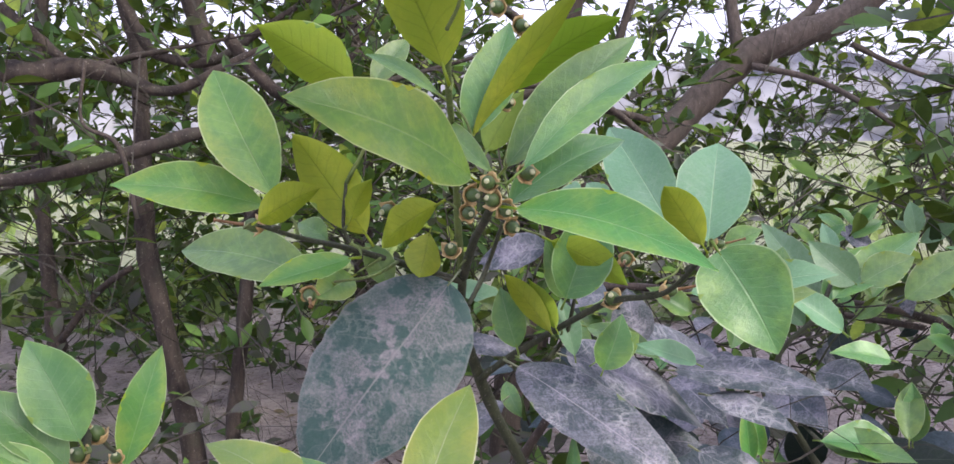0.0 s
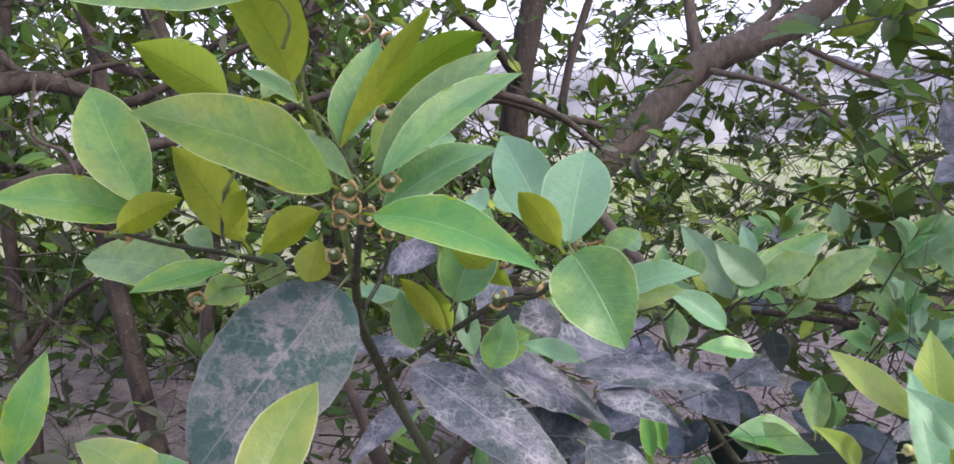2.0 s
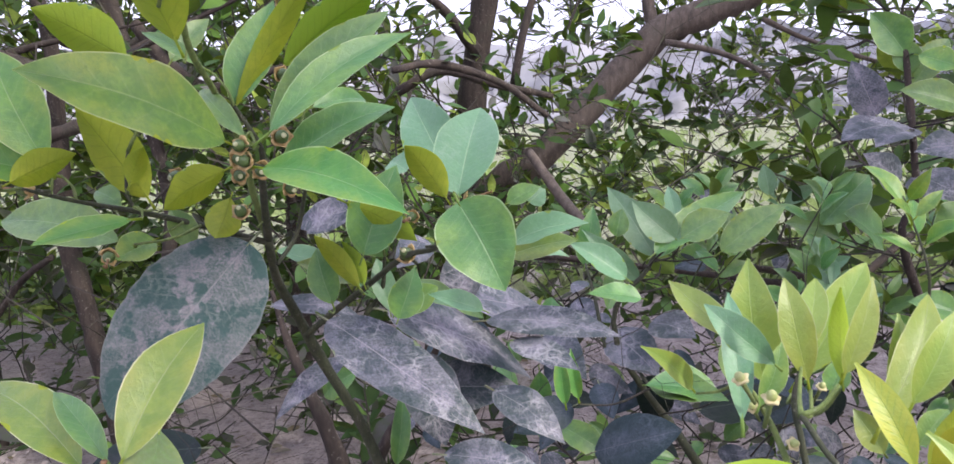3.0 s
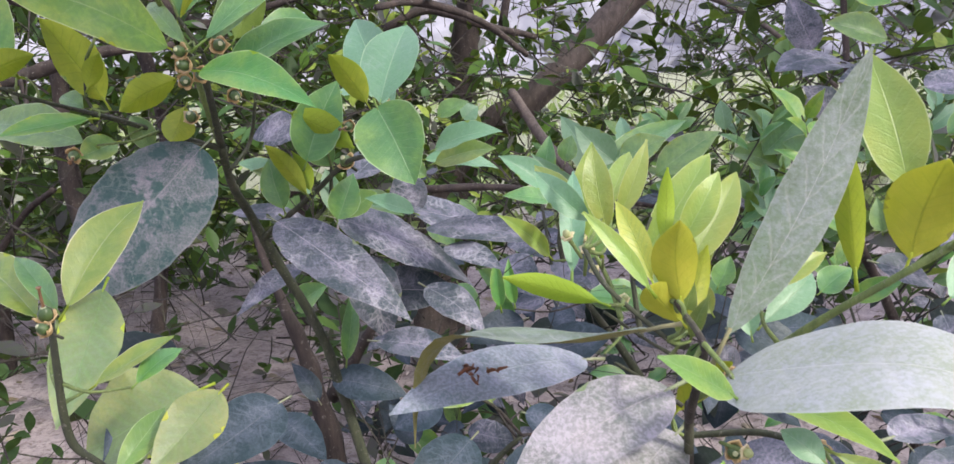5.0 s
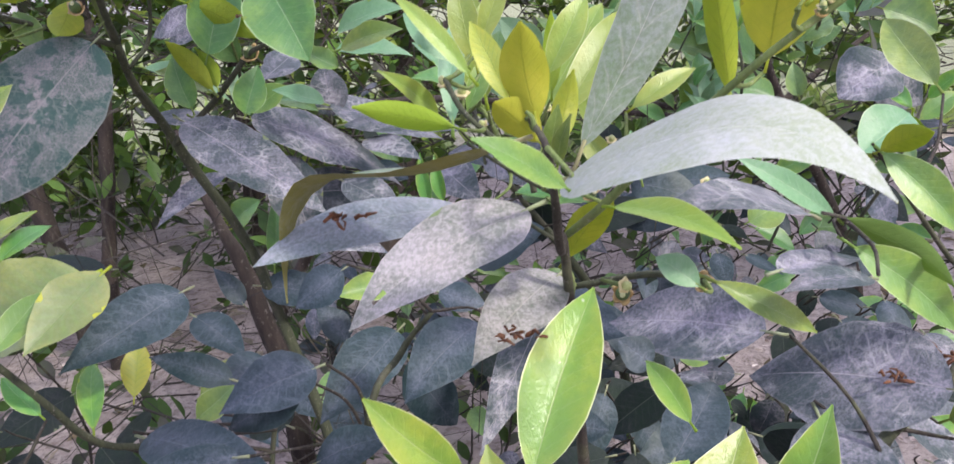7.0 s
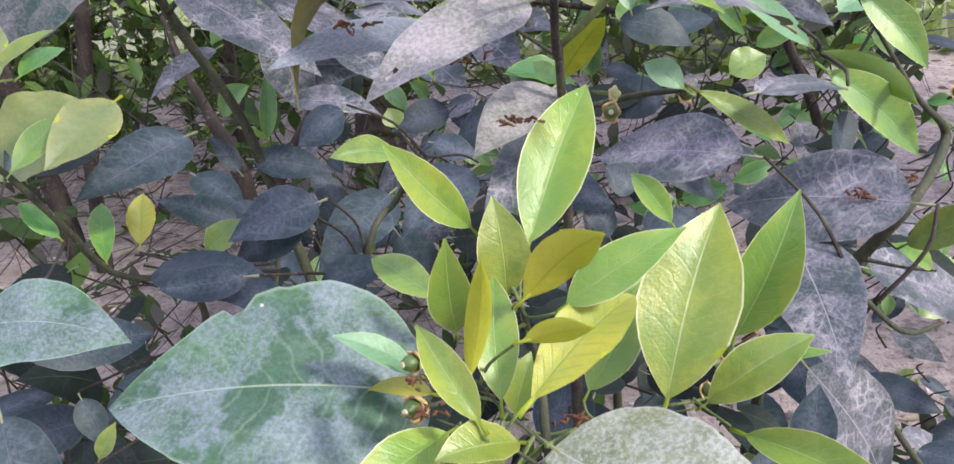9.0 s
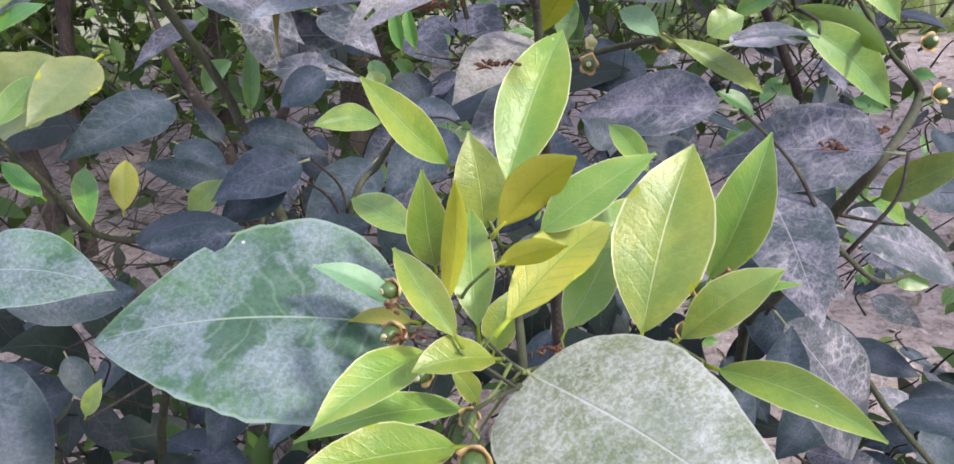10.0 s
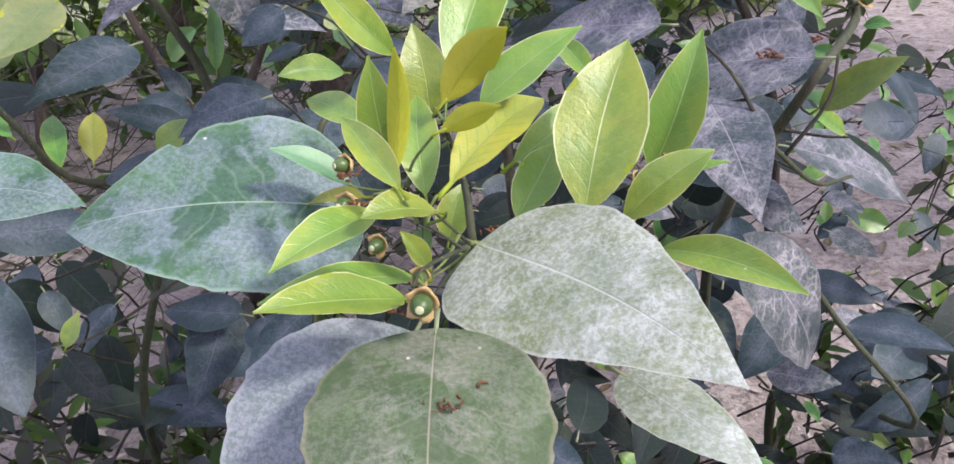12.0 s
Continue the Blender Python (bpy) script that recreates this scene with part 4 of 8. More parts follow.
stem(limb_tree, "limb", [(0.852, 2.879, 1.324, 0.0289), (0.834, 2.911, 1.412, 0.0228), (0.823, 2.966, 1.603, 0.0189), (0.814, 3.014, 1.896, 0.0132), (0.801, 3.082, 2.306, 0.0066), (0.790, 3.140, 2.658, 0.0020)], LIMB_BARK)
stem(limb_tree, "limb", [(0.918, 2.864, 1.346, 0.0246), (1.036, 2.947, 1.424, 0.0189), (1.140, 3.011, 1.506, 0.0171), (1.205, 3.026, 1.607, 0.0149)], LIMB_BARK)
stem(limb_tree, "limb", [(0.867, 2.824, 1.288, 0.0122), (1.040, 2.772, 1.243, 0.0099), (1.155, 2.664, 1.166, 0.0096), (1.257, 2.552, 1.061, 0.0074), (1.345, 2.439, 0.948, 0.0071)], LIMB_BARK)
stem(limb_tree, "limb", [(1.266, 2.996, 1.369, 0.0107), (1.437, 2.990, 1.287, 0.0085), (1.692, 2.985, 1.199, 0.0085)], LIMB_BARK)
stem(limb_tree, "limb", [(0.320, 1.950, 0.979, 0.0118), (0.378, 1.833, 0.885, 0.0126), (0.435, 1.720, 0.809, 0.0106), (0.480, 1.712, 0.761, 0.0080)], LIMB_BARK)
tangle(limb_tree, (0.8, 2.8, 0.7), (2.6, 3.6, 1.6), 60, 53, 0.0025)
tangle(limb_tree, (0.1, 3.05, 1.1), (1.6, 3.6, 1.9), 60, 54, 0.0025)
foliage(limb_tree, (0.1, 3.1, 1.1), (1.5, 3.8, 2.0), 110, 55, size=(0.04, 0.08))
foliage(limb_tree, (0.6, 3.05, 0.55), (3.4, 4.4, 1.25), 350, 14, size=(0.05, 0.10))
foliage(limb_tree, (0.2, 3.2, 1.30), (3.2, 4.8, 2.6), 250, 15, size=(0.05, 0.10))

centre_tree = plant("citrus_tree", (0.25, 2.9, 0.0), "citrus tree with upright trunk and tangled twigs", "tree", "orchard trees")
stem(centre_tree, "trunk", [(0.074, 2.817, -0.397, 0.0751), (0.155, 2.909, 0.748, 0.0608), (0.197, 2.896, 1.050, 0.0513), (0.229, 2.877, 1.300, 0.0462), (0.285, 2.862, 1.582, 0.0412), (0.319, 2.852, 1.878, 0.0289), (0.366, 2.840, 2.293, 0.0144), (0.407, 2.829, 2.649, 0.0020)], BARK)
stem(centre_tree, "limb", [(0.020, 1.681, 1.173, 0.0075), (0.113, 1.732, 1.185, 0.0090), (0.243, 1.774, 1.144, 0.0080), (0.351, 1.811, 1.067, 0.0068)], BARK)
stem(centre_tree, "limb", [(0.310, 2.304, 1.143, 0.0119), (0.348, 2.325, 1.310, 0.0119), (0.411, 2.348, 1.493, 0.0102)], BARK)
stem(centre_tree, "limb", [(0.226, 2.823, 1.276, 0.0247), (0.115, 2.738, 1.411, 0.0159), (0.002, 2.647, 1.497, 0.0134)], BARK)
stem(centre_tree, "limb", [(0.127, 1.451, 0.818, 0.0082), (0.280, 1.451, 0.817, 0.0071), (0.457, 1.445, 0.793, 0.0059), (0.762, 1.434, 0.745, 0.0059)], BARK)
stem(centre_tree, "limb", [(0.010, 1.927, 1.133, 0.0118), (0.115, 1.937, 1.181, 0.0118), (0.246, 1.929, 1.142, 0.0103), (0.386, 2.024, 1.112, 0.0077)], BARK)
stem(centre_tree, "limb", [(0.649, 1.491, 0.780, 0.0055), (0.772, 1.541, 0.749, 0.0080), (0.938, 1.590, 0.712, 0.0094), (1.101, 1.640, 0.801, 0.0066), (1.331, 1.709, 0.925, 0.0033), (1.528, 1.768, 1.031, 0.0020)], BARK)
tangle(centre_tree, (-0.3, 1.5, 0.55), (1.6, 2.6, 1.02), 85, 52, 0.0022)
foliage(centre_tree, (-0.5, 1.8, 0.55), (1.3, 3.2, 1.02), 400, 13, size=(0.035, 0.075), keep=lambda p: not (0.15 < p.x < 1.1 and p.z > 0.74 and p.y < 2.95))
foliage(centre_tree, (0.20, 2.30, 0.78), (0.64, 2.66, 1.08), 26, 20, size=(0.035, 0.070), twig_len=(0.08, 0.20))
foliage(centre_tree, (-0.6, 1.9, 1.0), (0.50, 3.4, 1.8), 230, 19, size=(0.035, 0.075))

left_tree = plant("citrus_tree", (-0.8, 2.4, 0.0), "citrus tree with several slim stems and long limbs", "tree", "orchard trees")
stem(left_tree, "trunk", [(-0.826, 2.246, -0.104, 0.0353), (-0.871, 2.282, 0.177, 0.0318), (-0.927, 2.313, 0.423, 0.0300), (-0.966, 2.335, 0.599, 0.0300), (-1.003, 2.357, 0.774, 0.0300), (-1.010, 2.391, 1.037, 0.0247), (-1.025, 2.430, 1.335, 0.0230), (-1.085, 2.456, 1.547, 0.0212), (-1.132, 2.477, 1.839, 0.0148), (-1.199, 2.506, 2.248, 0.0074), (-1.256, 2.531, 2.598, 0.0020)], BARK)
stem(left_tree, "limb", [(-0.735, 2.154, -0.054, 0.0271), (-0.725, 2.194, 0.248, 0.0220), (-0.705, 2.221, 0.449, 0.0203), (-0.683, 2.248, 0.651, 0.0203), (-0.672, 2.281, 0.902, 0.0186), (-0.805, 2.426, 1.263, 0.0247), (-0.865, 2.452, 1.474, 0.0300), (-0.873, 2.463, 1.561, 0.0283), (-0.888, 2.486, 1.859, 0.0198), (-0.911, 2.517, 2.276, 0.0099), (-0.930, 2.543, 2.634, 0.0020)], BARK)
stem(left_tree, "limb", [(-1.179, 1.910, 1.244, 0.0280), (-1.039, 1.912, 1.235, 0.0280), (-0.941, 1.916, 1.245, 0.0238), (-0.843, 1.916, 1.226, 0.0182), (-0.732, 1.914, 1.190, 0.0126), (-0.565, 1.911, 1.261, 0.0088), (-0.332, 1.907, 1.361, 0.0044), (-0.132, 1.903, 1.446, 0.0020)], BARK)
stem(left_tree, "limb", [(-1.118, 1.777, 0.994, 0.0133), (-0.985, 1.782, 1.005, 0.0159), (-0.852, 1.789, 1.033, 0.0172), (-0.733, 1.797, 1.068, 0.0159), (-0.607, 1.804, 1.099, 0.0133), (-0.494, 1.909, 1.111, 0.0098)], BARK)
stem(left_tree, "limb", [(-0.985, 2.248, 1.478, 0.0178), (-0.937, 2.235, 1.373, 0.0162), (-0.881, 2.227, 1.300, 0.0146), (-0.736, 2.228, 1.282, 0.0130), (-0.562, 2.230, 1.386, 0.0091), (-0.319, 2.232, 1.531, 0.0045), (-0.110, 2.234, 1.655, 0.0020)], BARK)
stem(left_tree, "limb", [(-0.630, 2.035, 1.324, 0.0147), (-0.550, 2.023, 1.221, 0.0162), (-0.447, 2.018, 1.161, 0.0133), (-0.296, 2.010, 1.198, 0.0093), (-0.085, 1.999, 1.250, 0.0046), (0.097, 1.990, 1.295, 0.0020)], BARK)
stem(left_tree, "limb", [(-1.181, 2.031, 1.404, 0.0133), (-1.094, 2.024, 1.330, 0.0133), (-0.991, 2.017, 1.255, 0.0118), (-0.850, 2.007, 1.278, 0.0082), (-0.652, 1.993, 1.309, 0.0041), (-0.482, 1.981, 1.336, 0.0020)], BARK)
foliage(left_tree, (-2.3, 1.7, 0.75), (-0.25, 3.4, 2.3), 420, 11, size=(0.04, 0.09))
# Unseen crown overhead, added to dim the sky light on the left background.
foliage(left_tree, (-3.2, 0.9, 2.3), (0.4, 4.6, 3.6), 200, 18, size=(0.07, 0.12))

far_left_tree = plant("citrus_tree", (-1.2, 2.8, 0.0), "shaded citrus tree with dark narrow trunk", "tree", "orchard trees")
stem(far_left_tree, "trunk", [(-1.434, 2.609, -0.300, 0.0330), (-1.456, 2.678, 0.232, 0.0289), (-1.489, 2.709, 0.477, 0.0289), (-1.508, 2.733, 0.662, 0.0247), (-1.541, 2.794, 1.132, 0.0227), (-1.516, 2.856, 1.602, 0.0206), (-1.507, 2.879, 1.900, 0.0144), (-1.494, 2.911, 2.318, 0.0072), (-1.483, 2.939, 2.676, 0.0020)], BARK)
stem(far_left_tree, "limb", [(-0.581, 3.287, 1.635, 0.0566), (-0.548, 3.264, 1.448, 0.0518), (-0.514, 3.240, 1.261, 0.0424), (-0.514, 3.228, 0.398, 0.0437), (-0.523, 3.101, -0.566, 0.0535), (-0.524, 3.078, -0.614, 0.0374), (-0.526, 3.046, -0.682, 0.0187), (-0.528, 3.019, -0.741, 0.0020)], BARK)
stem(far_left_tree, "limb", [(-1.359, 2.507, 0.446, 0.0115), (-1.195, 2.432, 0.616, 0.0110), (-1.048, 2.347, 0.705, 0.0088)], BARK)
stem(far_left_tree, "limb", [(-0.778, 1.616, 1.238, 0.0035), (-0.785, 1.601, 1.121, 0.0035), (-0.714, 1.596, 1.073, 0.0047), (-0.680, 1.579, 0.933, 0.0047)], BARK)
tangle(far_left_tree, (-1.5, 1.5, 0.6), (-0.25, 2.4, 1.7), 46, 51)
foliage(far_left_tree, (-3.6, 2.8, 0.05), (-0.1, 5.0, 2.4), 1500, 12, size=(0.06, 0.12))

old_trunk = plant("citrus_tree", (0.1, 1.1, 0.0), "short dark brown trunk behind the sapling", "tree")
stem(old_trunk, "trunk", [(0.010, 1.100, -0.050, 0.0224), (-0.010, 1.100, 0.400, 0.0184), (-0.035, 1.100, 0.535, 0.0156), (-0.050, 1.100, 0.609, 0.0136), (-0.075, 1.105, 0.680, 0.0102), (-0.110, 1.115, 0.770, 0.0058), (-0.130, 1.130, 0.840, 0.0031)], BARK)
stem(old_trunk, "limb", [(-0.022, 1.145, 0.522, 0.0119), (0.036, 1.120, 0.621, 0.0086), (0.093, 1.096, 0.721, 0.0055), (0.118, 1.064, 0.791, 0.0035)], BARK)
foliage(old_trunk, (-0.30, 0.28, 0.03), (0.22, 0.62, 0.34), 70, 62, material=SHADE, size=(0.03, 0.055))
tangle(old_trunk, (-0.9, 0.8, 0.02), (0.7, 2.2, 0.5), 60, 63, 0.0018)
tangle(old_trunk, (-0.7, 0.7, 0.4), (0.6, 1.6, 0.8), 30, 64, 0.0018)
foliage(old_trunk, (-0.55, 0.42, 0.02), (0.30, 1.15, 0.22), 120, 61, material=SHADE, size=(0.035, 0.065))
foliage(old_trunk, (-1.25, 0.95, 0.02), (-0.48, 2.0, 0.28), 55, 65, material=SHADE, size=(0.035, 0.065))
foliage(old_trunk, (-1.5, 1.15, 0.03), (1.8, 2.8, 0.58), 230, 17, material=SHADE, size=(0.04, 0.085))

right_tree = plant("citrus_tree", (0.95, 1.15, 0.0), "dusty young citrus tree with broad grey leaves", "tree", "orchard trees")
leaf(right_tree, (0.657, 0.945, 1.065), (0.620, 0.936, 1.131), 0.045, -41, 0.04, 0.12, "dusty")
leaf(right_tree, (0.700, 0.942, 1.049), (0.592, 0.893, 1.044), 0.067, 20, 0.04, 0.12, "dusty")
leaf(right_tree, (0.666, 0.892, 1.048), (0.605, 0.841, 1.035), 0.038, 17, 0.04, 0.12, "dusty")
leaf(right_tree, (0.702, 0.950, 1.100), (0.749, 0.958, 1.156), 0.037, -1, 0.04, 0.12, "green")
leaf(right_tree, (0.696, 0.955, 1.136), (0.654, 0.964, 1.189), 0.046, -37, 0.04, 0.12, "green")
leaf(right_tree, (0.703, 0.952, 1.114), (0.690, 0.959, 1.158), 0.033, -37, 0.04, 0.12, "green")
leaf(right_tree, (0.700, 0.935, 1.135), (0.731, 0.901, 1.118), 0.033, 24, 0.04, 0.12, "lime")
leaf(right_tree, (0.698, 0.933, 0.991), (0.729, 0.878, 0.966), 0.061, 6, 0.04, 0.12, "dusty")
leaf(right_tree, (0.710, 0.982, 0.978), (0.665, 0.989, 1.018), 0.067, 5, 0.04, 0.12, "dusty")
leaf(right_tree, (0.629, 1.025, 0.921), (0.696, 1.034, 0.986), 0.057, 2, 0.04, 0.12, "green")
leaf(right_tree, (0.652, 1.022, 0.904), (0.580, 1.027, 0.926), 0.045, 3, 0.04, 0.12, "green")
leaf(right_tree, (0.709, 1.019, 0.894), (0.638, 0.978, 0.943), 0.064, -8, 0.04, 0.12, "green")
leaf(right_tree, (0.636, 1.230, 0.939), (0.628, 1.237, 0.987), 0.029, -24, 0.04, 0.12, "pale")
leaf(right_tree, (0.526, 1.233, 0.943), (0.578, 1.227, 0.913), 0.047, -11, 0.04, 0.12, "dusty")
leaf(right_tree, (0.725, 0.923, 0.924), (0.770, 0.926, 0.952), 0.044, -9, 0.04, 0.12, "green")
leaf(right_tree, (0.708, 0.767, 1.023), (0.782, 0.767, 1.026), 0.049, -15, 0.04, 0.12, "dusty")
leaf(right_tree, (0.662, 0.712, 0.998), (0.686, 0.705, 0.969), 0.026, 31, 0.04, 0.12, "green")
leaf(right_tree, (0.689, 0.655, 0.973), (0.741, 0.649, 0.950), 0.045, 25, 0.04, 0.12, "green")
leaf(right_tree, (0.695, 0.830, 1.074), (0.626, 0.835, 1.095), 0.039, -16, 0.04, 0.12, "green")
leaf(right_tree, (0.693, 0.821, 1.033), (0.637, 0.821, 1.030), 0.045, 4, 0.04, 0.12, "dusty")
leaf(right_tree, (0.732, 0.756, 0.973), (0.761, 0.763, 1.004), 0.020, -7, 0.04, 0.12, "green")
leaf(right_tree, (0.653, 0.593, 0.922), (0.696, 0.586, 0.892), 0.059, 15, 0.04, 0.12, "dusty")
leaf(right_tree, (0.570, 0.453, 0.883), (0.626, 0.488, 0.905), 0.043, -5, 0.04, 0.12, "pale")
leaf(right_tree, (0.425, 0.249, 0.875), (0.484, 0.277, 0.867), 0.021, -26, 0.04, 0.12, "dusty")
stem(right_tree, "trunk", [(0.950, 1.150, 0.000, 0.0120), (0.930, 1.120, 0.500, 0.0100), (0.697, 0.937, 0.885, 0.0053), (0.700, 0.929, 0.961, 0.0044), (0.700, 0.942, 1.049, 0.0044), (0.694, 0.959, 1.158, 0.0037)], BARK)
foliage(right_tree, (0.85, 1.25, 0.6), (1.6, 1.7, 1.3), 60, 16, size=(0.05, 0.10))
stem(right_tree, "twig", [(0.661, 0.946, 1.057, 0.0007), (0.681, 0.946, 1.053, 0.0009), (0.700, 0.943, 1.058, 0.0012)], TWIG, 4, 6, 0.1)
stem(right_tree, "twig", [(0.713, 0.948, 1.049, 0.0007), (0.709, 0.946, 1.049, 0.0009), (0.700, 0.942, 1.049, 0.0012)], TWIG, 4, 6, 0.1)
stem(right_tree, "twig", [(0.673, 0.898, 1.049, 0.0009), (0.691, 0.922, 1.047, 0.0011), (0.700, 0.941, 1.042, 0.0015)], TWIG, 4, 6, 0.1)
stem(right_tree, "twig", [(0.704, 0.951, 1.109, 0.0007), (0.701, 0.951, 1.109, 0.0009), (0.696, 0.952, 1.113, 0.0012)], TWIG, 4, 6, 0.1)
stem(right_tree, "twig", [(0.696, 0.939, 1.137, 0.0007), (0.694, 0.948, 1.135, 0.0009), (0.696, 0.955, 1.131, 0.0012)], TWIG, 4, 6, 0.1)
stem(right_tree, "twig", [(0.694, 0.940, 0.994, 0.0007), (0.696, 0.938, 0.996, 0.0009), (0.700, 0.934, 0.998, 0.0012)], TWIG, 4, 6, 0.1)
stem(right_tree, "twig", [(0.715, 0.981, 0.974, 0.0009), (0.714, 0.958, 0.973, 0.0011), (0.700, 0.932, 0.983, 0.0015)], TWIG, 4, 6, 0.1)
stem(right_tree, "twig", [(0.621, 1.024, 0.913, 0.0009), (0.649, 0.984, 0.898, 0.0011), (0.697, 0.936, 0.891, 0.0015)], TWIG, 4, 6, 0.1)
stem(right_tree, "twig", [(0.661, 1.021, 0.901, 0.0009), (0.685, 0.983, 0.891, 0.0011), (0.697, 0.937, 0.885, 0.0015)], TWIG, 4, 6, 0.1)
stem(right_tree, "twig", [(0.717, 1.025, 0.888, 0.0009), (0.723, 0.996, 0.868, 0.0011), (0.716, 0.952, 0.853, 0.0015)], TWIG, 4, 6, 0.1)
stem(right_tree, "twig", [(0.719, 0.922, 0.921, 0.0007), (0.707, 0.927, 0.920, 0.0009), (0.698, 0.933, 0.923, 0.0012)], TWIG, 4, 6, 0.1)
stem(right_tree, "twig", [(0.703, 0.829, 1.072, 0.0009), (0.710, 0.879, 1.059, 0.0011), (0.700, 0.942, 1.049, 0.0015)], TWIG, 4, 6, 0.1)
stem(right_tree, "twig", [(0.700, 0.821, 1.034, 0.0009), (0.708, 0.873, 1.021, 0.0011), (0.700, 0.935, 1.005, 0.0015)], TWIG, 4, 6, 0.1)


# ---- the near shrubs ----
sapling = plant("citrus_sapling", (0.14, 0.62, 0.0), "tall green citrus sapling with glossy leaves and tiny fruits", "shrub")
leaf(sapling, (0.003, 0.477, 1.078), (-0.082, 0.395, 1.122), 0.051, -22, 0.04, 0.05, "lime", shape=(0.80, 0.92))
leaf(sapling, (-0.110, 0.476, 1.068), (-0.150, 0.498, 1.143), 0.041, -3, 0.04, 0.12, "lime")
leaf(sapling, (-0.121, 0.494, 1.061), (-0.201, 0.467, 1.077), 0.032, -17, 0.04, 0.12, "lime")
leaf(sapling, (-0.103, 0.418, 1.061), (-0.078, 0.446, 1.075), 0.021, -110, 0.04, 0.12, "lime")
leaf(sapling, (-0.108, 0.568, 1.003), (-0.221, 0.613, 1.018), 0.043, -7, 0.04, 0.12, "green")
leaf(sapling, (-0.072, 0.505, 1.027), (-0.116, 0.458, 1.020), 0.021, -1, 0.04, 0.12, "lime")
leaf(sapling, (-0.085, 0.579, 1.002), (-0.106, 0.553, 0.992), 0.027, -16, 0.04, 0.12, "lime")
leaf(sapling, (-0.017, 0.592, 0.994), (-0.108, 0.517, 0.884), 0.098, -14, 0.03, 0.05, "dim", shape=(0.50, 0.66))
leaf(sapling, (-0.070, 0.519, 1.134), (-0.124, 0.510, 1.169), 0.037, 120, 0.04, 0.12, "lime")
leaf(sapling, (-0.009, 0.437, 1.137), (-0.039, 0.405, 1.205), 0.048, 113, 0.04, 0.12, "lime")
leaf(sapling, (-0.011, 0.370, 1.173), (-0.096, 0.329, 1.173), 0.032, -27, 0.04, 0.12, "green")
leaf(sapling, (0.001, 0.511, 1.101), (0.027, 0.537, 1.171), 0.032, 9, 0.04, 0.12, "green")
leaf(sapling, (0.003, 0.509, 1.100), (0.065, 0.485, 1.183), 0.018, -129, 0.04, 0.12, "lime")
leaf(sapling, (0.020, 0.589, 1.129), (0.097, 0.538, 1.175), 0.032, -105, 0.04, 0.12, "lime")
leaf(sapling, (0.024, 0.512, 1.082), (0.106, 0.534, 1.162), 0.033, 14, 0.04, 0.12, "green")
leaf(sapling, (0.033, 0.470, 1.083), (0.121, 0.530, 1.146), 0.025, 12, 0.04, 0.12, "green")
leaf(sapling, (0.025, 0.536, 1.057), (0.104, 0.566, 1.098), 0.036, 1, 0.04, 0.12, "green")
leaf(sapling, (0.015, 0.480, 1.080), (-0.023, 0.516, 1.114), 0.015, -11, 0.04, 0.12, "green")
leaf(sapling, (0.029, 0.464, 1.061), (0.121, 0.391, 1.040), 0.031, 9, 0.04, 0.12, "lime")
leaf(sapling, (0.058, 0.613, 1.021), (0.114, 0.610, 0.988), 0.029, -124, 0.04, 0.12, "lime")
leaf(sapling, (0.081, 0.674, 0.965), (0.056, 0.650, 1.018), 0.031, -21, 0.04, 0.12, "green")
leaf(sapling, (0.150, 0.613, 1.023), (0.108, 0.685, 1.106), 0.047, -23, 0.04, 0.12, "pale")
leaf(sapling, (0.149, 0.517, 1.033), (0.168, 0.572, 1.093), 0.047, -8, 0.04, 0.12, "pale")
leaf(sapling, (0.141, 0.498, 1.034), (0.116, 0.492, 1.071), 0.023, 128, 0.04, 0.12, "lime")
leaf(sapling, (0.149, 0.493, 1.031), (0.177, 0.466, 0.976), 0.052, 22, 0.04, 0.25, "green", shape=(0.50, 0.86))
leaf(sapling, (0.096, 0.721, 0.929), (0.150, 0.668, 0.915), 0.024, -2, 0.04, 0.12, "green")
leaf(sapling, (0.033, 0.667, 0.925), (0.020, 0.674, 0.974), 0.028, -5, 0.04, 0.12, "green")
leaf(sapling, (0.060, 0.650, 0.942), (0.024, 0.655, 0.989), 0.020, 141, 0.04, 0.12, "lime")
leaf(sapling, (0.064, 0.651, 0.945), (0.044, 0.675, 0.980), 0.016, 147, 0.04, 0.12, "lime")
leaf(sapling, (0.033, 0.637, 0.918), (0.163, 0.562, 0.843), 0.058, -12, 0.06, 0.12, "dusty")
leaf(sapling, (0.077, 0.709, 0.906), (0.223, 0.770, 0.817), 0.078, -23, 0.06, 0.12, "dusty")
leaf(sapling, (0.149, 0.772, 0.902), (0.273, 0.848, 0.847), 0.082, -23, 0.04, 0.12, "dusty")
leaf(sapling, (0.263, 1.124, 0.756), (0.315, 1.047, 0.717), 0.069, 2, 0.04, 0.12, "dusty")
leaf(sapling, (-0.065, 0.519, 1.040), (-0.110, 0.526, 1.103), 0.038, 149, 0.04, 0.12, "lime")
leaf(sapling, (-0.073, 0.510, 1.050), (-0.058, 0.503, 1.076), 0.015, -131, 0.04, 0.12, "lime")
leaf(sapling, (-0.023, 0.563, 1.054), (-0.058, 0.523, 1.031), 0.028, 116, 0.04, 0.12, "lime")
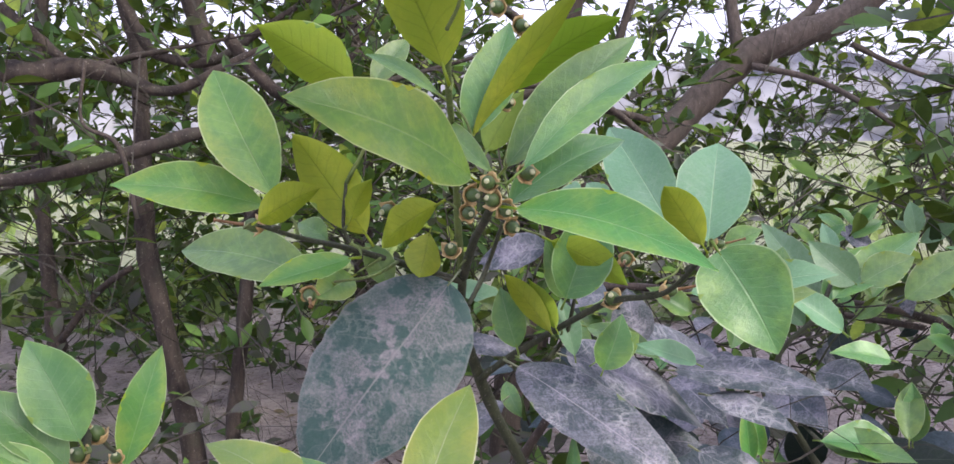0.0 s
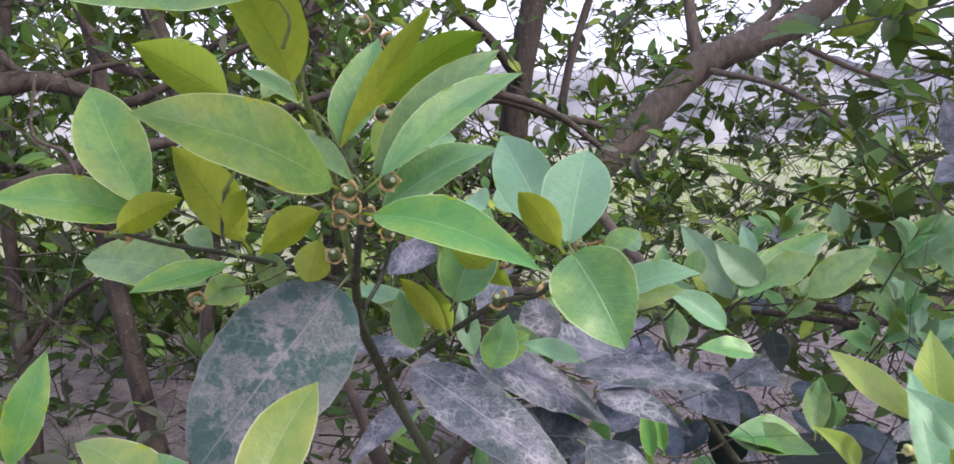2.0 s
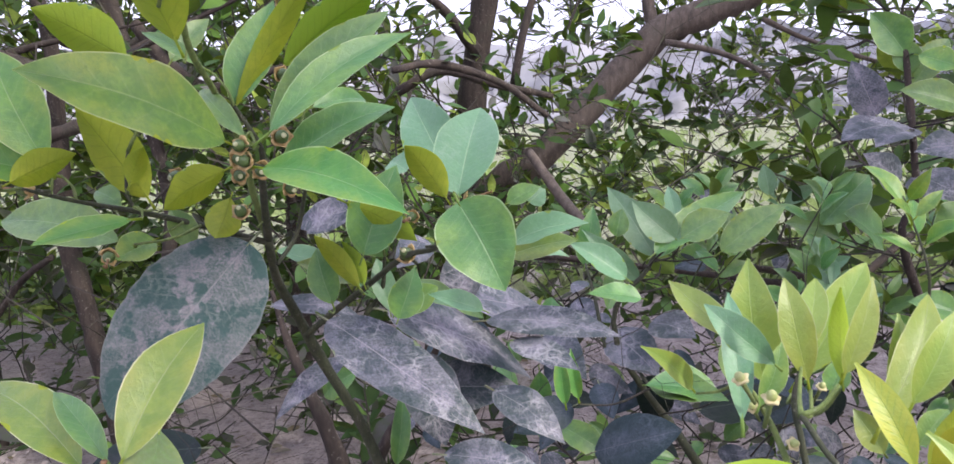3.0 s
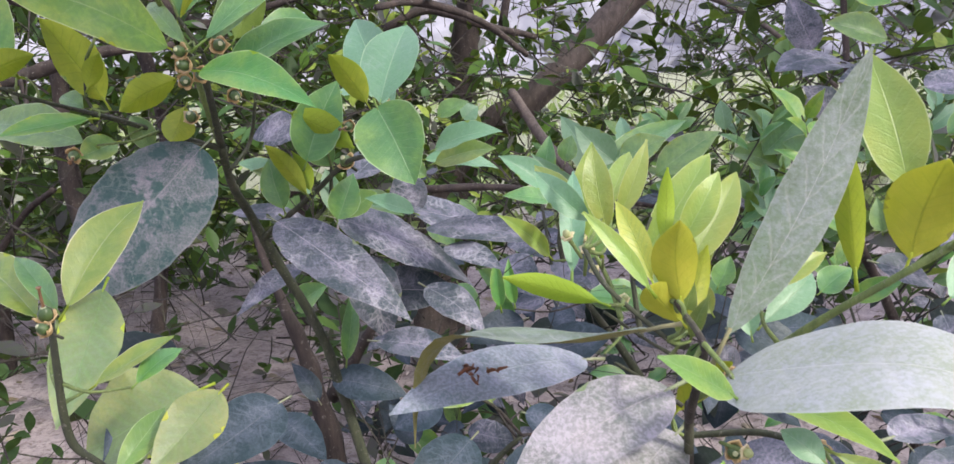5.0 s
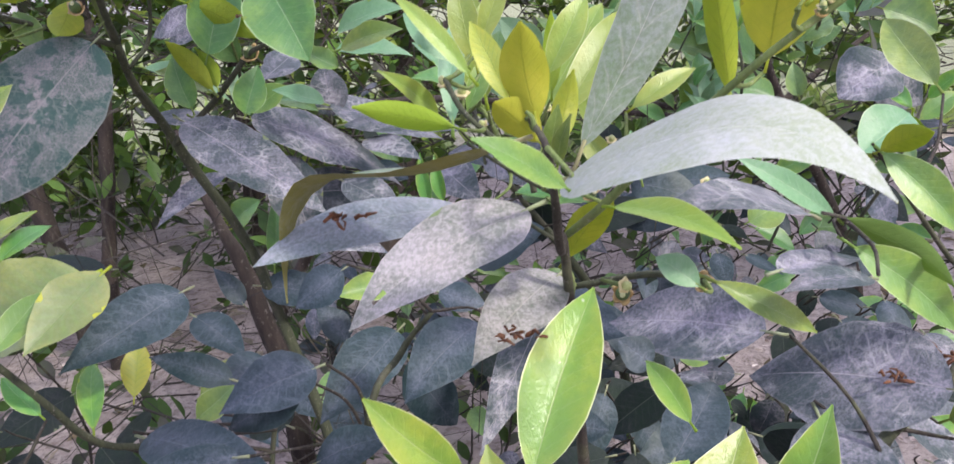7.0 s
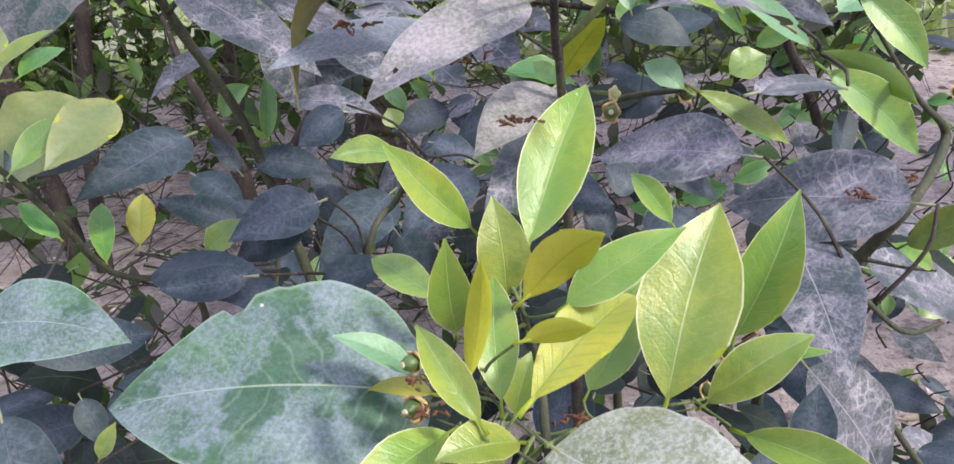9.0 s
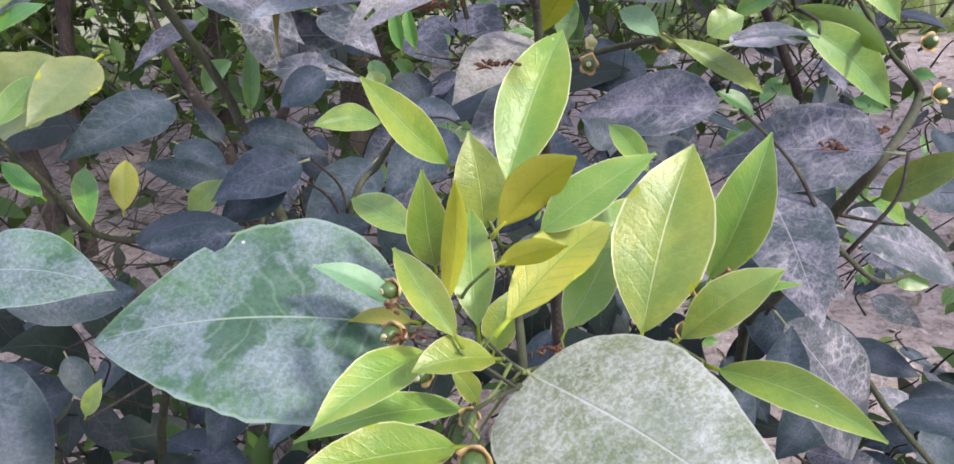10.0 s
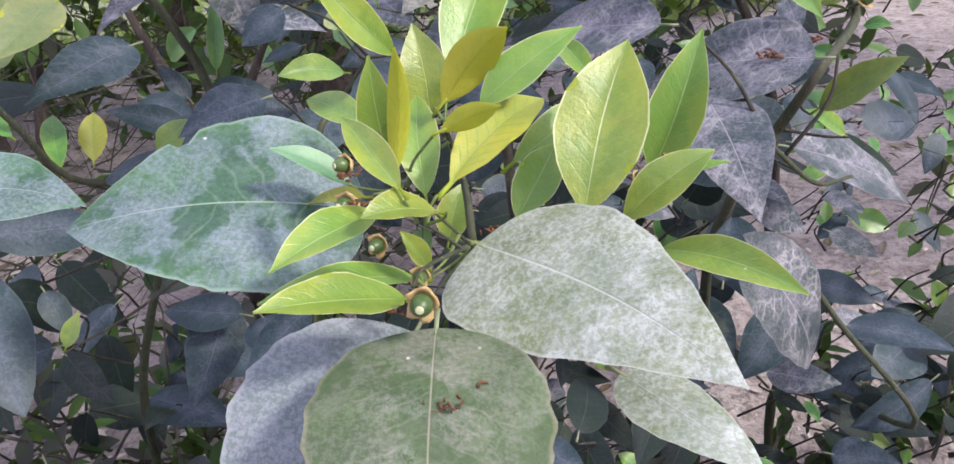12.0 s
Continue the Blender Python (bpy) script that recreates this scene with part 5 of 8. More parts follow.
leaf(sapling, (-0.032, 0.604, 1.029), (-0.038, 0.574, 1.001), 0.028, 156, 0.04, 0.12, "lime")
leaf(sapling, (-0.095, 0.547, 1.032), (-0.117, 0.558, 1.043), 0.017, -6, 0.04, 0.12, "green")
leaf(sapling, (-0.061, 0.593, 0.992), (-0.078, 0.597, 1.023), 0.022, -2, 0.04, 0.12, "green")
leaf(sapling, (-0.072, 0.612, 1.137), (-0.047, 0.637, 1.173), 0.022, 18, 0.04, 0.12, "green")
leaf(sapling, (-0.017, 0.511, 1.126), (-0.064, 0.533, 1.153), 0.010, -16, 0.04, 0.12, "green")
leaf(sapling, (0.125, 0.804, 1.026), (0.107, 0.827, 1.049), 0.025, -14, 0.04, 0.12, "pale")
leaf(sapling, (0.096, 0.804, 1.030), (0.077, 0.825, 1.040), 0.032, -16, 0.04, 0.12, "pale")
leaf(sapling, (0.010, 0.628, 1.087), (0.038, 0.634, 1.132), 0.028, -141, 0.04, 0.12, "green")
leaf(sapling, (0.056, 0.658, 1.009), (0.001, 0.687, 0.993), 0.034, -6, 0.04, 0.12, "dusty")
leaf(sapling, (0.033, 0.630, 1.098), (0.073, 0.672, 1.104), 0.022, 19, 0.04, 0.12, "green")
stem(sapling, "stem", [(0.170, 0.700, 0.000, 0.0105), (0.125, 0.722, 0.450, 0.0072), (0.065, 0.732, 0.715, 0.0056), (0.044, 0.730, 0.785, 0.0052), (0.016, 0.722, 0.846, 0.0051), (0.003, 0.708, 0.882, 0.0052), (-0.006, 0.690, 0.915, 0.0044), (-0.012, 0.655, 0.952, 0.0040), (-0.009, 0.622, 0.992, 0.0036)], STEM)
stem(sapling, "stem", [(-0.009, 0.622, 0.992, 0.0034), (-0.010, 0.592, 1.030, 0.0028), (-0.010, 0.560, 1.075, 0.0024), (-0.009, 0.500, 1.112, 0.0020), (-0.008, 0.455, 1.135, 0.0020), (-0.006, 0.440, 1.165, 0.0019), (-0.007, 0.445, 1.200, 0.0018)], PETIOLE)
stem(sapling, "stem", [(-0.009, 0.622, 0.992, 0.0037), (0.001, 0.576, 1.026, 0.0030), (0.012, 0.529, 1.051, 0.0027), (0.017, 0.512, 1.071, 0.0019), (0.003, 0.504, 1.100, 0.0015)], STEM)
stem(sapling, "twig", [(-0.010, 0.620, 0.990, 0.0028), (-0.077, 0.585, 1.018, 0.0022), (-0.101, 0.491, 1.042, 0.0015), (-0.114, 0.449, 1.055, 0.0010)], STEM)
stem(sapling, "twig", [(0.001, 0.702, 0.888, 0.0036), (0.030, 0.690, 0.912, 0.0030), (0.062, 0.668, 0.938, 0.0027), (0.103, 0.618, 0.974, 0.0024), (0.134, 0.572, 0.990, 0.0020), (0.149, 0.510, 1.031, 0.0015)], STEM)
stem(sapling, "twig", [(-0.017, 0.595, 0.996, 0.0013), (-0.028, 0.595, 0.998, 0.0013)], STEM)
stem(sapling, "twig", [(-0.077, 0.523, 1.072, 0.0011), (-0.079, 0.519, 1.046, 0.0011), (-0.075, 0.518, 1.034, 0.0011)], STEM)
stem(sapling, "twig", [(0.059, 0.686, 0.909, 0.0021), (0.075, 0.689, 0.930, 0.0021), (0.081, 0.674, 0.965, 0.0015)], STEM)
stem(sapling, "twig", [(-0.005, 0.632, 0.969, 0.0019), (0.009, 0.656, 0.994, 0.0019), (0.028, 0.623, 1.050, 0.0014)], STEM)
fruit(sapling, (0.036, 0.490, 1.079), (0.41, -0.8, 0.17), 0.0046)
fruit(sapling, (0.013, 0.471, 1.075), (-0.17, -0.8, 0.21), 0.0041)
fruit(sapling, (0.003, 0.506, 1.065), (0.6, -0.8, -0.04), 0.0044)
fruit(sapling, (0.015, 0.472, 1.065), (-0.72, -0.8, 0.38), 0.0041)
fruit(sapling, (0.023, 0.483, 1.058), (0.22, -0.8, -0.15), 0.0042)
fruit(sapling, (0.000, 0.516, 1.053), (0.3, -0.8, -0.04), 0.0042)
fruit(sapling, (0.028, 0.548, 1.040), (0.56, -0.8, -0.25), 0.0044)
fruit(sapling, (-0.014, 0.563, 1.023), (-0.02, -0.8, 0.55), 0.0046)
fruit(sapling, (-0.055, 0.551, 1.051), (-0.52, -0.8, -0.02), 0.0049)
fruit(sapling, (0.025, 0.562, 1.122), (0.64, -0.8, -0.01), 0.0045)
fruit(sapling, (-0.119, 0.463, 1.053), (-1, -0.3, 0.15), 0.0041, 3)
fruit(sapling, (0.104, 0.619, 0.976), (-0.29, -0.8, 0.6), 0.0055)
fruit(sapling, (0.138, 0.578, 0.990), (1, -0.2, 0.2), 0.0047, 3)
fruit(sapling, (-0.110, 0.552, 0.994), (0.19, -0.8, -0.2), 0.0045, 2)
fruit(sapling, (0.157, 0.523, 1.031), (1, -0.2, 0.2), 0.0031, 3)
fruit(sapling, (0.019, 0.519, 1.178), (-0.5, -0.8, 0.14), 0.0041)
fruit(sapling, (0.034, 0.538, 1.169), (0.64, -0.8, -0.01), 0.0042)
fruit(sapling, (0.111, 0.600, 1.009), (-0.28, -0.8, -0.11), 0.0040, 2)
stem(sapling, "twig", [(0.013, 0.486, 1.073, 0.0007), (0.015, 0.499, 1.077, 0.0009), (0.011, 0.509, 1.083, 0.0012)], PETIOLE, 4, 6, 0.1)
stem(sapling, "twig", [(-0.106, 0.473, 1.059, 0.0007), (-0.106, 0.471, 1.053, 0.0009), (-0.108, 0.470, 1.048, 0.0012)], PETIOLE, 4, 6, 0.1)
stem(sapling, "twig", [(-0.112, 0.497, 1.059, 0.0007), (-0.104, 0.495, 1.051, 0.0009), (-0.101, 0.491, 1.042, 0.0012)], PETIOLE, 4, 6, 0.1)
stem(sapling, "twig", [(-0.106, 0.415, 1.060, 0.0007), (-0.113, 0.426, 1.056, 0.0009), (-0.114, 0.449, 1.055, 0.0012)], PETIOLE, 4, 6, 0.1)
stem(sapling, "twig", [(-0.095, 0.563, 1.001, 0.0009), (-0.070, 0.575, 1.003, 0.0011), (-0.055, 0.597, 1.009, 0.0015)], PETIOLE, 4, 6, 0.1)
stem(sapling, "twig", [(-0.067, 0.511, 1.028, 0.0007), (-0.069, 0.516, 1.031, 0.0009), (-0.075, 0.518, 1.034, 0.0012)], PETIOLE, 4, 6, 0.1)
stem(sapling, "twig", [(-0.082, 0.582, 1.004, 0.0007), (-0.073, 0.588, 1.009, 0.0009), (-0.066, 0.591, 1.013, 0.0012)], PETIOLE, 4, 6, 0.1)
stem(sapling, "twig", [(-0.010, 0.592, 1.006, 0.0007), (-0.006, 0.594, 1.010, 0.0009), (-0.003, 0.595, 1.012, 0.0012)], PETIOLE, 4, 6, 0.1)
stem(sapling, "twig", [(-0.064, 0.521, 1.130, 0.0009), (-0.063, 0.523, 1.100, 0.0011), (-0.077, 0.523, 1.072, 0.0015)], PETIOLE, 4, 6, 0.1)
stem(sapling, "twig", [(-0.005, 0.440, 1.132, 0.0007), (-0.005, 0.439, 1.128, 0.0009), (-0.006, 0.437, 1.125, 0.0012)], PETIOLE, 4, 6, 0.1)
stem(sapling, "twig", [(-0.001, 0.375, 1.173, 0.0007), (0.002, 0.389, 1.164, 0.0009), (-0.005, 0.401, 1.152, 0.0012)], PETIOLE, 4, 6, 0.1)
stem(sapling, "twig", [(-0.002, 0.508, 1.092, 0.0007), (0.001, 0.506, 1.092, 0.0009), (0.005, 0.505, 1.095, 0.0012)], PETIOLE, 4, 6, 0.1)
stem(sapling, "twig", [(-0.004, 0.512, 1.090, 0.0007), (-0.007, 0.511, 1.086, 0.0009), (-0.008, 0.508, 1.083, 0.0012)], PETIOLE, 4, 6, 0.1)
stem(sapling, "twig", [(0.023, 0.463, 1.075, 0.0007), (0.012, 0.480, 1.075, 0.0009), (0.011, 0.509, 1.083, 0.0012)], PETIOLE, 4, 6, 0.1)
stem(sapling, "twig", [(0.019, 0.475, 1.076, 0.0007), (0.019, 0.487, 1.076, 0.0009), (0.011, 0.509, 1.083, 0.0012)], PETIOLE, 4, 6, 0.1)
stem(sapling, "twig", [(0.018, 0.473, 1.064, 0.0007), (0.013, 0.494, 1.069, 0.0009), (0.016, 0.511, 1.073, 0.0012)], PETIOLE, 4, 6, 0.1)
stem(sapling, "twig", [(0.051, 0.613, 1.025, 0.0007), (0.033, 0.623, 1.030, 0.0009), (0.022, 0.634, 1.031, 0.0012)], PETIOLE, 4, 6, 0.1)
stem(sapling, "twig", [(0.155, 0.604, 1.013, 0.0007), (0.145, 0.590, 1.001, 0.0009), (0.129, 0.581, 0.995, 0.0012)], PETIOLE, 4, 6, 0.1)
stem(sapling, "twig", [(0.144, 0.499, 1.030, 0.0007), (0.147, 0.504, 1.029, 0.0009), (0.149, 0.510, 1.031, 0.0012)], PETIOLE, 4, 6, 0.1)
stem(sapling, "twig", [(0.146, 0.497, 1.038, 0.0007), (0.147, 0.504, 1.036, 0.0009), (0.149, 0.510, 1.031, 0.0012)], PETIOLE, 4, 6, 0.1)
stem(sapling, "twig", [(0.090, 0.727, 0.930, 0.0007), (0.079, 0.714, 0.931, 0.0009), (0.075, 0.689, 0.930, 0.0012)], PETIOLE, 4, 6, 0.1)
stem(sapling, "twig", [(0.035, 0.667, 0.920, 0.0007), (0.034, 0.660, 0.918, 0.0009), (0.032, 0.652, 0.922, 0.0012)], PETIOLE, 4, 6, 0.1)
stem(sapling, "twig", [(0.064, 0.650, 0.937, 0.0007), (0.063, 0.647, 0.938, 0.0009), (0.061, 0.645, 0.941, 0.0012)], PETIOLE, 4, 6, 0.1)
stem(sapling, "twig", [(0.067, 0.648, 0.941, 0.0007), (0.068, 0.645, 0.942, 0.0009), (0.068, 0.643, 0.945, 0.0012)], PETIOLE, 4, 6, 0.1)
stem(sapling, "twig", [(0.022, 0.643, 0.924, 0.0007), (0.022, 0.649, 0.922, 0.0009), (0.025, 0.653, 0.917, 0.0012)], PETIOLE, 4, 6, 0.1)
stem(sapling, "twig", [(0.065, 0.704, 0.913, 0.0007), (0.063, 0.696, 0.917, 0.0009), (0.066, 0.687, 0.918, 0.0012)], PETIOLE, 4, 6, 0.1)
stem(sapling, "twig", [(-0.060, 0.518, 1.032, 0.0007), (-0.066, 0.518, 1.031, 0.0009), (-0.075, 0.518, 1.034, 0.0012)], PETIOLE, 4, 6, 0.1)
stem(sapling, "twig", [(-0.075, 0.510, 1.047, 0.0007), (-0.077, 0.514, 1.044, 0.0009), (-0.078, 0.519, 1.044, 0.0012)], PETIOLE, 4, 6, 0.1)
stem(sapling, "twig", [(-0.019, 0.568, 1.056, 0.0007), (-0.014, 0.569, 1.054, 0.0009), (-0.010, 0.568, 1.050, 0.0012)], PETIOLE, 4, 6, 0.1)
stem(sapling, "twig", [(-0.031, 0.607, 1.032, 0.0007), (-0.034, 0.610, 1.022, 0.0009), (-0.038, 0.605, 1.002, 0.0012)], PETIOLE, 4, 6, 0.1)
stem(sapling, "twig", [(-0.059, 0.593, 0.988, 0.0007), (-0.043, 0.593, 0.988, 0.0009), (-0.028, 0.595, 0.998, 0.0012)], PETIOLE, 4, 6, 0.1)
stem(sapling, "twig", [(-0.011, 0.508, 1.123, 0.0007), (-0.001, 0.505, 1.111, 0.0009), (0.003, 0.504, 1.100, 0.0012)], PETIOLE, 4, 6, 0.1)
stem(sapling, "twig", [(0.007, 0.627, 1.081, 0.0007), (0.013, 0.624, 1.062, 0.0009), (0.028, 0.623, 1.050, 0.0012)], PETIOLE, 4, 6, 0.1)
stem(sapling, "twig", [(0.062, 0.655, 1.011, 0.0009), (0.077, 0.660, 0.993, 0.0011), (0.081, 0.674, 0.965, 0.0015)], PETIOLE, 4, 6, 0.1)
stem(sapling, "twig", [(0.028, 0.624, 1.097, 0.0007), (0.023, 0.619, 1.075, 0.0009), (0.028, 0.623, 1.050, 0.0012)], PETIOLE, 4, 6, 0.1)

left_shoot = plant("citrus_shoot", (-0.12, 0.45, 0.0), "citrus shoot with yellow-green veined leaves", "shrub")
leaf(left_shoot, (-0.021, 0.337, 0.928), (0.004, 0.402, 0.980), 0.031, 17, 0.04, 0.12, "sunny")
leaf(left_shoot, (-0.055, 0.364, 0.914), (-0.140, 0.424, 0.944), 0.030, 12, 0.04, 0.12, "sunny")
leaf(left_shoot, (-0.036, 0.353, 0.921), (-0.080, 0.393, 0.947), 0.016, 13, 0.04, 0.12, "green")
leaf(left_shoot, (-0.016, 0.374, 0.928), (-0.013, 0.293, 0.874), 0.038, -22, 0.04, 0.12, "veined")
leaf(left_shoot, (0.046, 0.354, 0.867), (-0.021, 0.333, 0.835), 0.064, 6, 0.04, 0.12, "veined")
leaf(left_shoot, (0.069, 0.323, 0.878), (0.045, 0.269, 0.855), 0.032, -17, 0.04, 0.12, "veined")
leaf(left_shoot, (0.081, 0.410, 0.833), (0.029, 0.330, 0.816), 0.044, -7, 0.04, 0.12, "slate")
leaf(left_shoot, (0.017, 0.281, 0.901), (0.059, 0.286, 0.925), 0.015, -15, 0.04, 0.12, "sunny")
leaf(left_shoot, (0.042, 0.274, 0.904), (0.058, 0.299, 0.914), 0.013, -2, 0.04, 0.12, "green")
stem(left_shoot, "stem", [(-0.050, 0.600, 0.000, 0.0050), (-0.050, 0.580, 0.400, 0.0050), (0.076, 0.392, 0.701, 0.0027), (0.037, 0.343, 0.761, 0.0024), (0.030, 0.308, 0.807, 0.0022), (0.016, 0.284, 0.851, 0.0017), (0.002, 0.277, 0.872, 0.0023), (0.006, 0.266, 0.918, 0.0019), (0.008, 0.263, 0.948, 0.0015)], STEM)
fruit(left_shoot, (0.006, 0.262, 0.946), (0, -0.3, 1), 0.0036, 2)
fruit(left_shoot, (0.010, 0.251, 0.942), (-0.5, -0.5, 0.6), 0.0029)
stem(left_shoot, "twig", [(-0.024, 0.329, 0.922, 0.0009), (-0.014, 0.297, 0.905, 0.0011), (0.004, 0.272, 0.895, 0.0015)], PETIOLE, 4, 6, 0.1)
stem(left_shoot, "twig", [(0.012, 0.280, 0.898, 0.0007), (0.007, 0.276, 0.896, 0.0009), (0.004, 0.272, 0.895, 0.0012)], PETIOLE, 4, 6, 0.1)
stem(left_shoot, "twig", [(0.040, 0.271, 0.903, 0.0007), (0.021, 0.266, 0.903, 0.0009), (0.005, 0.269, 0.907, 0.0012)], PETIOLE, 4, 6, 0.1)

corner_shoot = plant("citrus_shoot", (-0.30, 0.36, 0.0), "citrus shoot with green leaves and small withered flowers", "shrub")
leaf(corner_shoot, (-0.165, 0.346, 0.973), (-0.188, 0.351, 1.017), 0.029, 14, 0.04, 0.12, "green")
leaf(corner_shoot, (-0.208, 0.475, 0.906), (-0.189, 0.494, 0.975), 0.025, 25, 0.04, 0.12, "lime")
leaf(corner_shoot, (-0.170, 0.344, 0.962), (-0.206, 0.338, 0.999), 0.023, 16, 0.04, 0.12, "green")
leaf(corner_shoot, (-0.168, 0.334, 0.960), (-0.198, 0.326, 0.980), 0.016, 12, 0.04, 0.12, "lime")
stem(corner_shoot, "stem", [(-0.300, 0.360, 0.000, 0.0070), (-0.280, 0.370, 0.500, 0.0060), (-0.177, 0.360, 0.928, 0.0020), (-0.174, 0.364, 0.963, 0.0017), (-0.171, 0.366, 0.972, 0.0011)], STEM)
fruit(corner_shoot, (-0.167, 0.365, 0.969), (-0.4, -0.4, 0.9), 0.0036, 4)
fruit(corner_shoot, (-0.171, 0.355, 0.963), (-0.3, -0.6, 0.6), 0.0035)
fruit(corner_shoot, (-0.177, 0.402, 0.942), (0.2, -0.6, 0.8), 0.0028)
stem(corner_shoot, "twig", [(-0.162, 0.345, 0.968, 0.0007), (-0.165, 0.354, 0.965, 0.0009), (-0.173, 0.365, 0.967, 0.0012)], PETIOLE, 4, 6, 0.1)
stem(corner_shoot, "twig", [(-0.210, 0.473, 0.898, 0.0009), (-0.201, 0.420, 0.888, 0.0011), (-0.186, 0.361, 0.892, 0.0015)], PETIOLE, 4, 6, 0.1)
stem(corner_shoot, "twig", [(-0.166, 0.345, 0.958, 0.0007), (-0.168, 0.354, 0.956, 0.0009), (-0.174, 0.363, 0.957, 0.0012)], PETIOLE, 4, 6, 0.1)
stem(corner_shoot, "twig", [(-0.164, 0.335, 0.958, 0.0007), (-0.165, 0.349, 0.954, 0.0009), (-0.175, 0.363, 0.954, 0.0012)], PETIOLE, 4, 6, 0.1)

dusty_shrub = plant("citrus_shrub", (0.36, 0.34, 0.0), "citrus shrub with lime young leaves above thickly dusty old ones", "shrub")
leaf(dusty_shrub, (0.283, 0.327, 0.978), (0.257, 0.366, 1.001), 0.015, -17, 0.04, 0.12, "fresh")
leaf(dusty_shrub, (0.290, 0.318, 0.961), (0.286, 0.330, 1.018), 0.024, -21, 0.04, 0.12, "fresh")
leaf(dusty_shrub, (0.326, 0.365, 0.945), (0.365, 0.374, 1.005), 0.025, -5, 0.04, 0.12, "fresh")
leaf(dusty_shrub, (0.283, 0.258, 0.993), (0.299, 0.285, 1.018), 0.012, -13, 0.04, 0.12, "fresh")
leaf(dusty_shrub, (0.324, 0.275, 0.955), (0.362, 0.307, 1.004), 0.019, 6, 0.04, 0.12, "fresh")
leaf(dusty_shrub, (0.300, 0.179, 0.970), (0.294, 0.161, 1.007), 0.018, 154, 0.04, 0.12, "yellow")
leaf(dusty_shrub, (0.274, 0.116, 0.994), (0.254, 0.121, 1.018), 0.006, -12, 0.04, 0.12, "fresh")
leaf(dusty_shrub, (0.302, 0.184, 0.960), (0.284, 0.172, 0.979), 0.015, 116, 0.04, 0.12, "yellow")
leaf(dusty_shrub, (0.264, 0.346, 0.949), (0.235, 0.322, 0.979), 0.012, -20, 0.04, 0.12, "fresh")
leaf(dusty_shrub, (0.270, 0.191, 0.967), (0.231, 0.197, 0.977), 0.011, 126, 0.04, 0.12, "fresh")
leaf(dusty_shrub, (0.300, 0.110, 0.960), (0.274, 0.094, 0.980), 0.010, -11, 0.04, 0.12, "olive")
leaf(dusty_shrub, (0.315, 0.167, 0.960), (0.363, 0.168, 1.066), 0.022, -3, -0.03, 0.12, "ash", shape=(0.80, 0.90))
leaf(dusty_shrub, (0.304, 0.131, 0.958), (0.374, 0.063, 0.964), 0.050, -19, 0.1, 0.12, "chalk", hook=0.10)
leaf(dusty_shrub, (0.285, 0.171, 0.962), (0.187, 0.228, 0.895), 0.036, 66, 0.02, 0.32, "ash", hook=0.22, holes=((0.42, 0.42),))
leaf(dusty_shrub, (0.275, 0.269, 0.913), (0.180, 0.214, 0.913), 0.037, 24, 0.04, 0.12, "teal")
leaf(dusty_shrub, (0.294, 0.169, 0.938), (0.227, 0.138, 0.910), 0.035, 17, 0.05, 0.12, "drab", holes=((0.40, 0.62), (0.62, 0.80), (0.35, 0.30)))
leaf(dusty_shrub, (0.314, 0.233, 0.888), (0.270, 0.183, 0.870), 0.031, 5, 0.04, 0.12, "drab")
leaf(dusty_shrub, (0.319, 0.285, 0.863), (0.271, 0.197, 0.820), 0.026, 3, 0.04, 0.12, "dusty")
leaf(dusty_shrub, (0.322, 0.145, 0.943), (0.352, 0.107, 0.939), 0.012, -7, 0.04, 0.12, "fresh")
leaf(dusty_shrub, (0.322, 0.266, 0.884), (0.343, 0.245, 0.920), 0.018, -139, 0.04, 0.12, "fresh")
leaf(dusty_shrub, (0.380, 0.211, 0.887), (0.431, 0.213, 0.857), 0.013, 10, 0.04, 0.12, "olive")
leaf(dusty_shrub, (0.367, 0.191, 0.893), (0.351, 0.201, 0.904), 0.013, -12, 0.04, 0.12, "pale")
leaf(dusty_shrub, (0.311, 0.202, 0.947), (0.315, 0.192, 0.968), 0.007, -2, 0.04, 0.12, "olive")
leaf(dusty_shrub, (0.385, 0.172, 0.987), (0.384, 0.150, 1.028), 0.027, 147, 0.04, 0.12, "yellow")
leaf(dusty_shrub, (0.397, 0.199, 1.009), (0.388, 0.226, 1.065), 0.025, -29, 0.04, 0.12, "fresh")
leaf(dusty_shrub, (0.390, 0.225, 0.967), (0.377, 0.218, 1.032), 0.013, 144, 0.04, 0.12, "fresh")
leaf(dusty_shrub, (0.377, 0.126, 1.009), (0.408, 0.154, 1.030), 0.015, -2, 0.04, 0.12, "pale")
leaf(dusty_shrub, (0.372, 0.107, 1.010), (0.401, 0.117, 1.023), 0.007, -3, 0.04, 0.12, "fresh")
leaf(dusty_shrub, (0.342, 0.201, 0.968), (0.370, 0.210, 0.981), 0.010, 1, 0.04, 0.12, "fresh")
leaf(dusty_shrub, (0.284, 0.225, 0.996), (0.297, 0.232, 1.029), 0.010, 7, 0.04, 0.12, "fresh")
leaf(dusty_shrub, (0.313, 0.232, 0.981), (0.331, 0.238, 1.013), 0.014, 6, 0.04, 0.12, "fresh")
leaf(dusty_shrub, (0.278, 0.274, 0.984), (0.251, 0.280, 1.009), 0.014, -25, 0.04, 0.12, "pale")
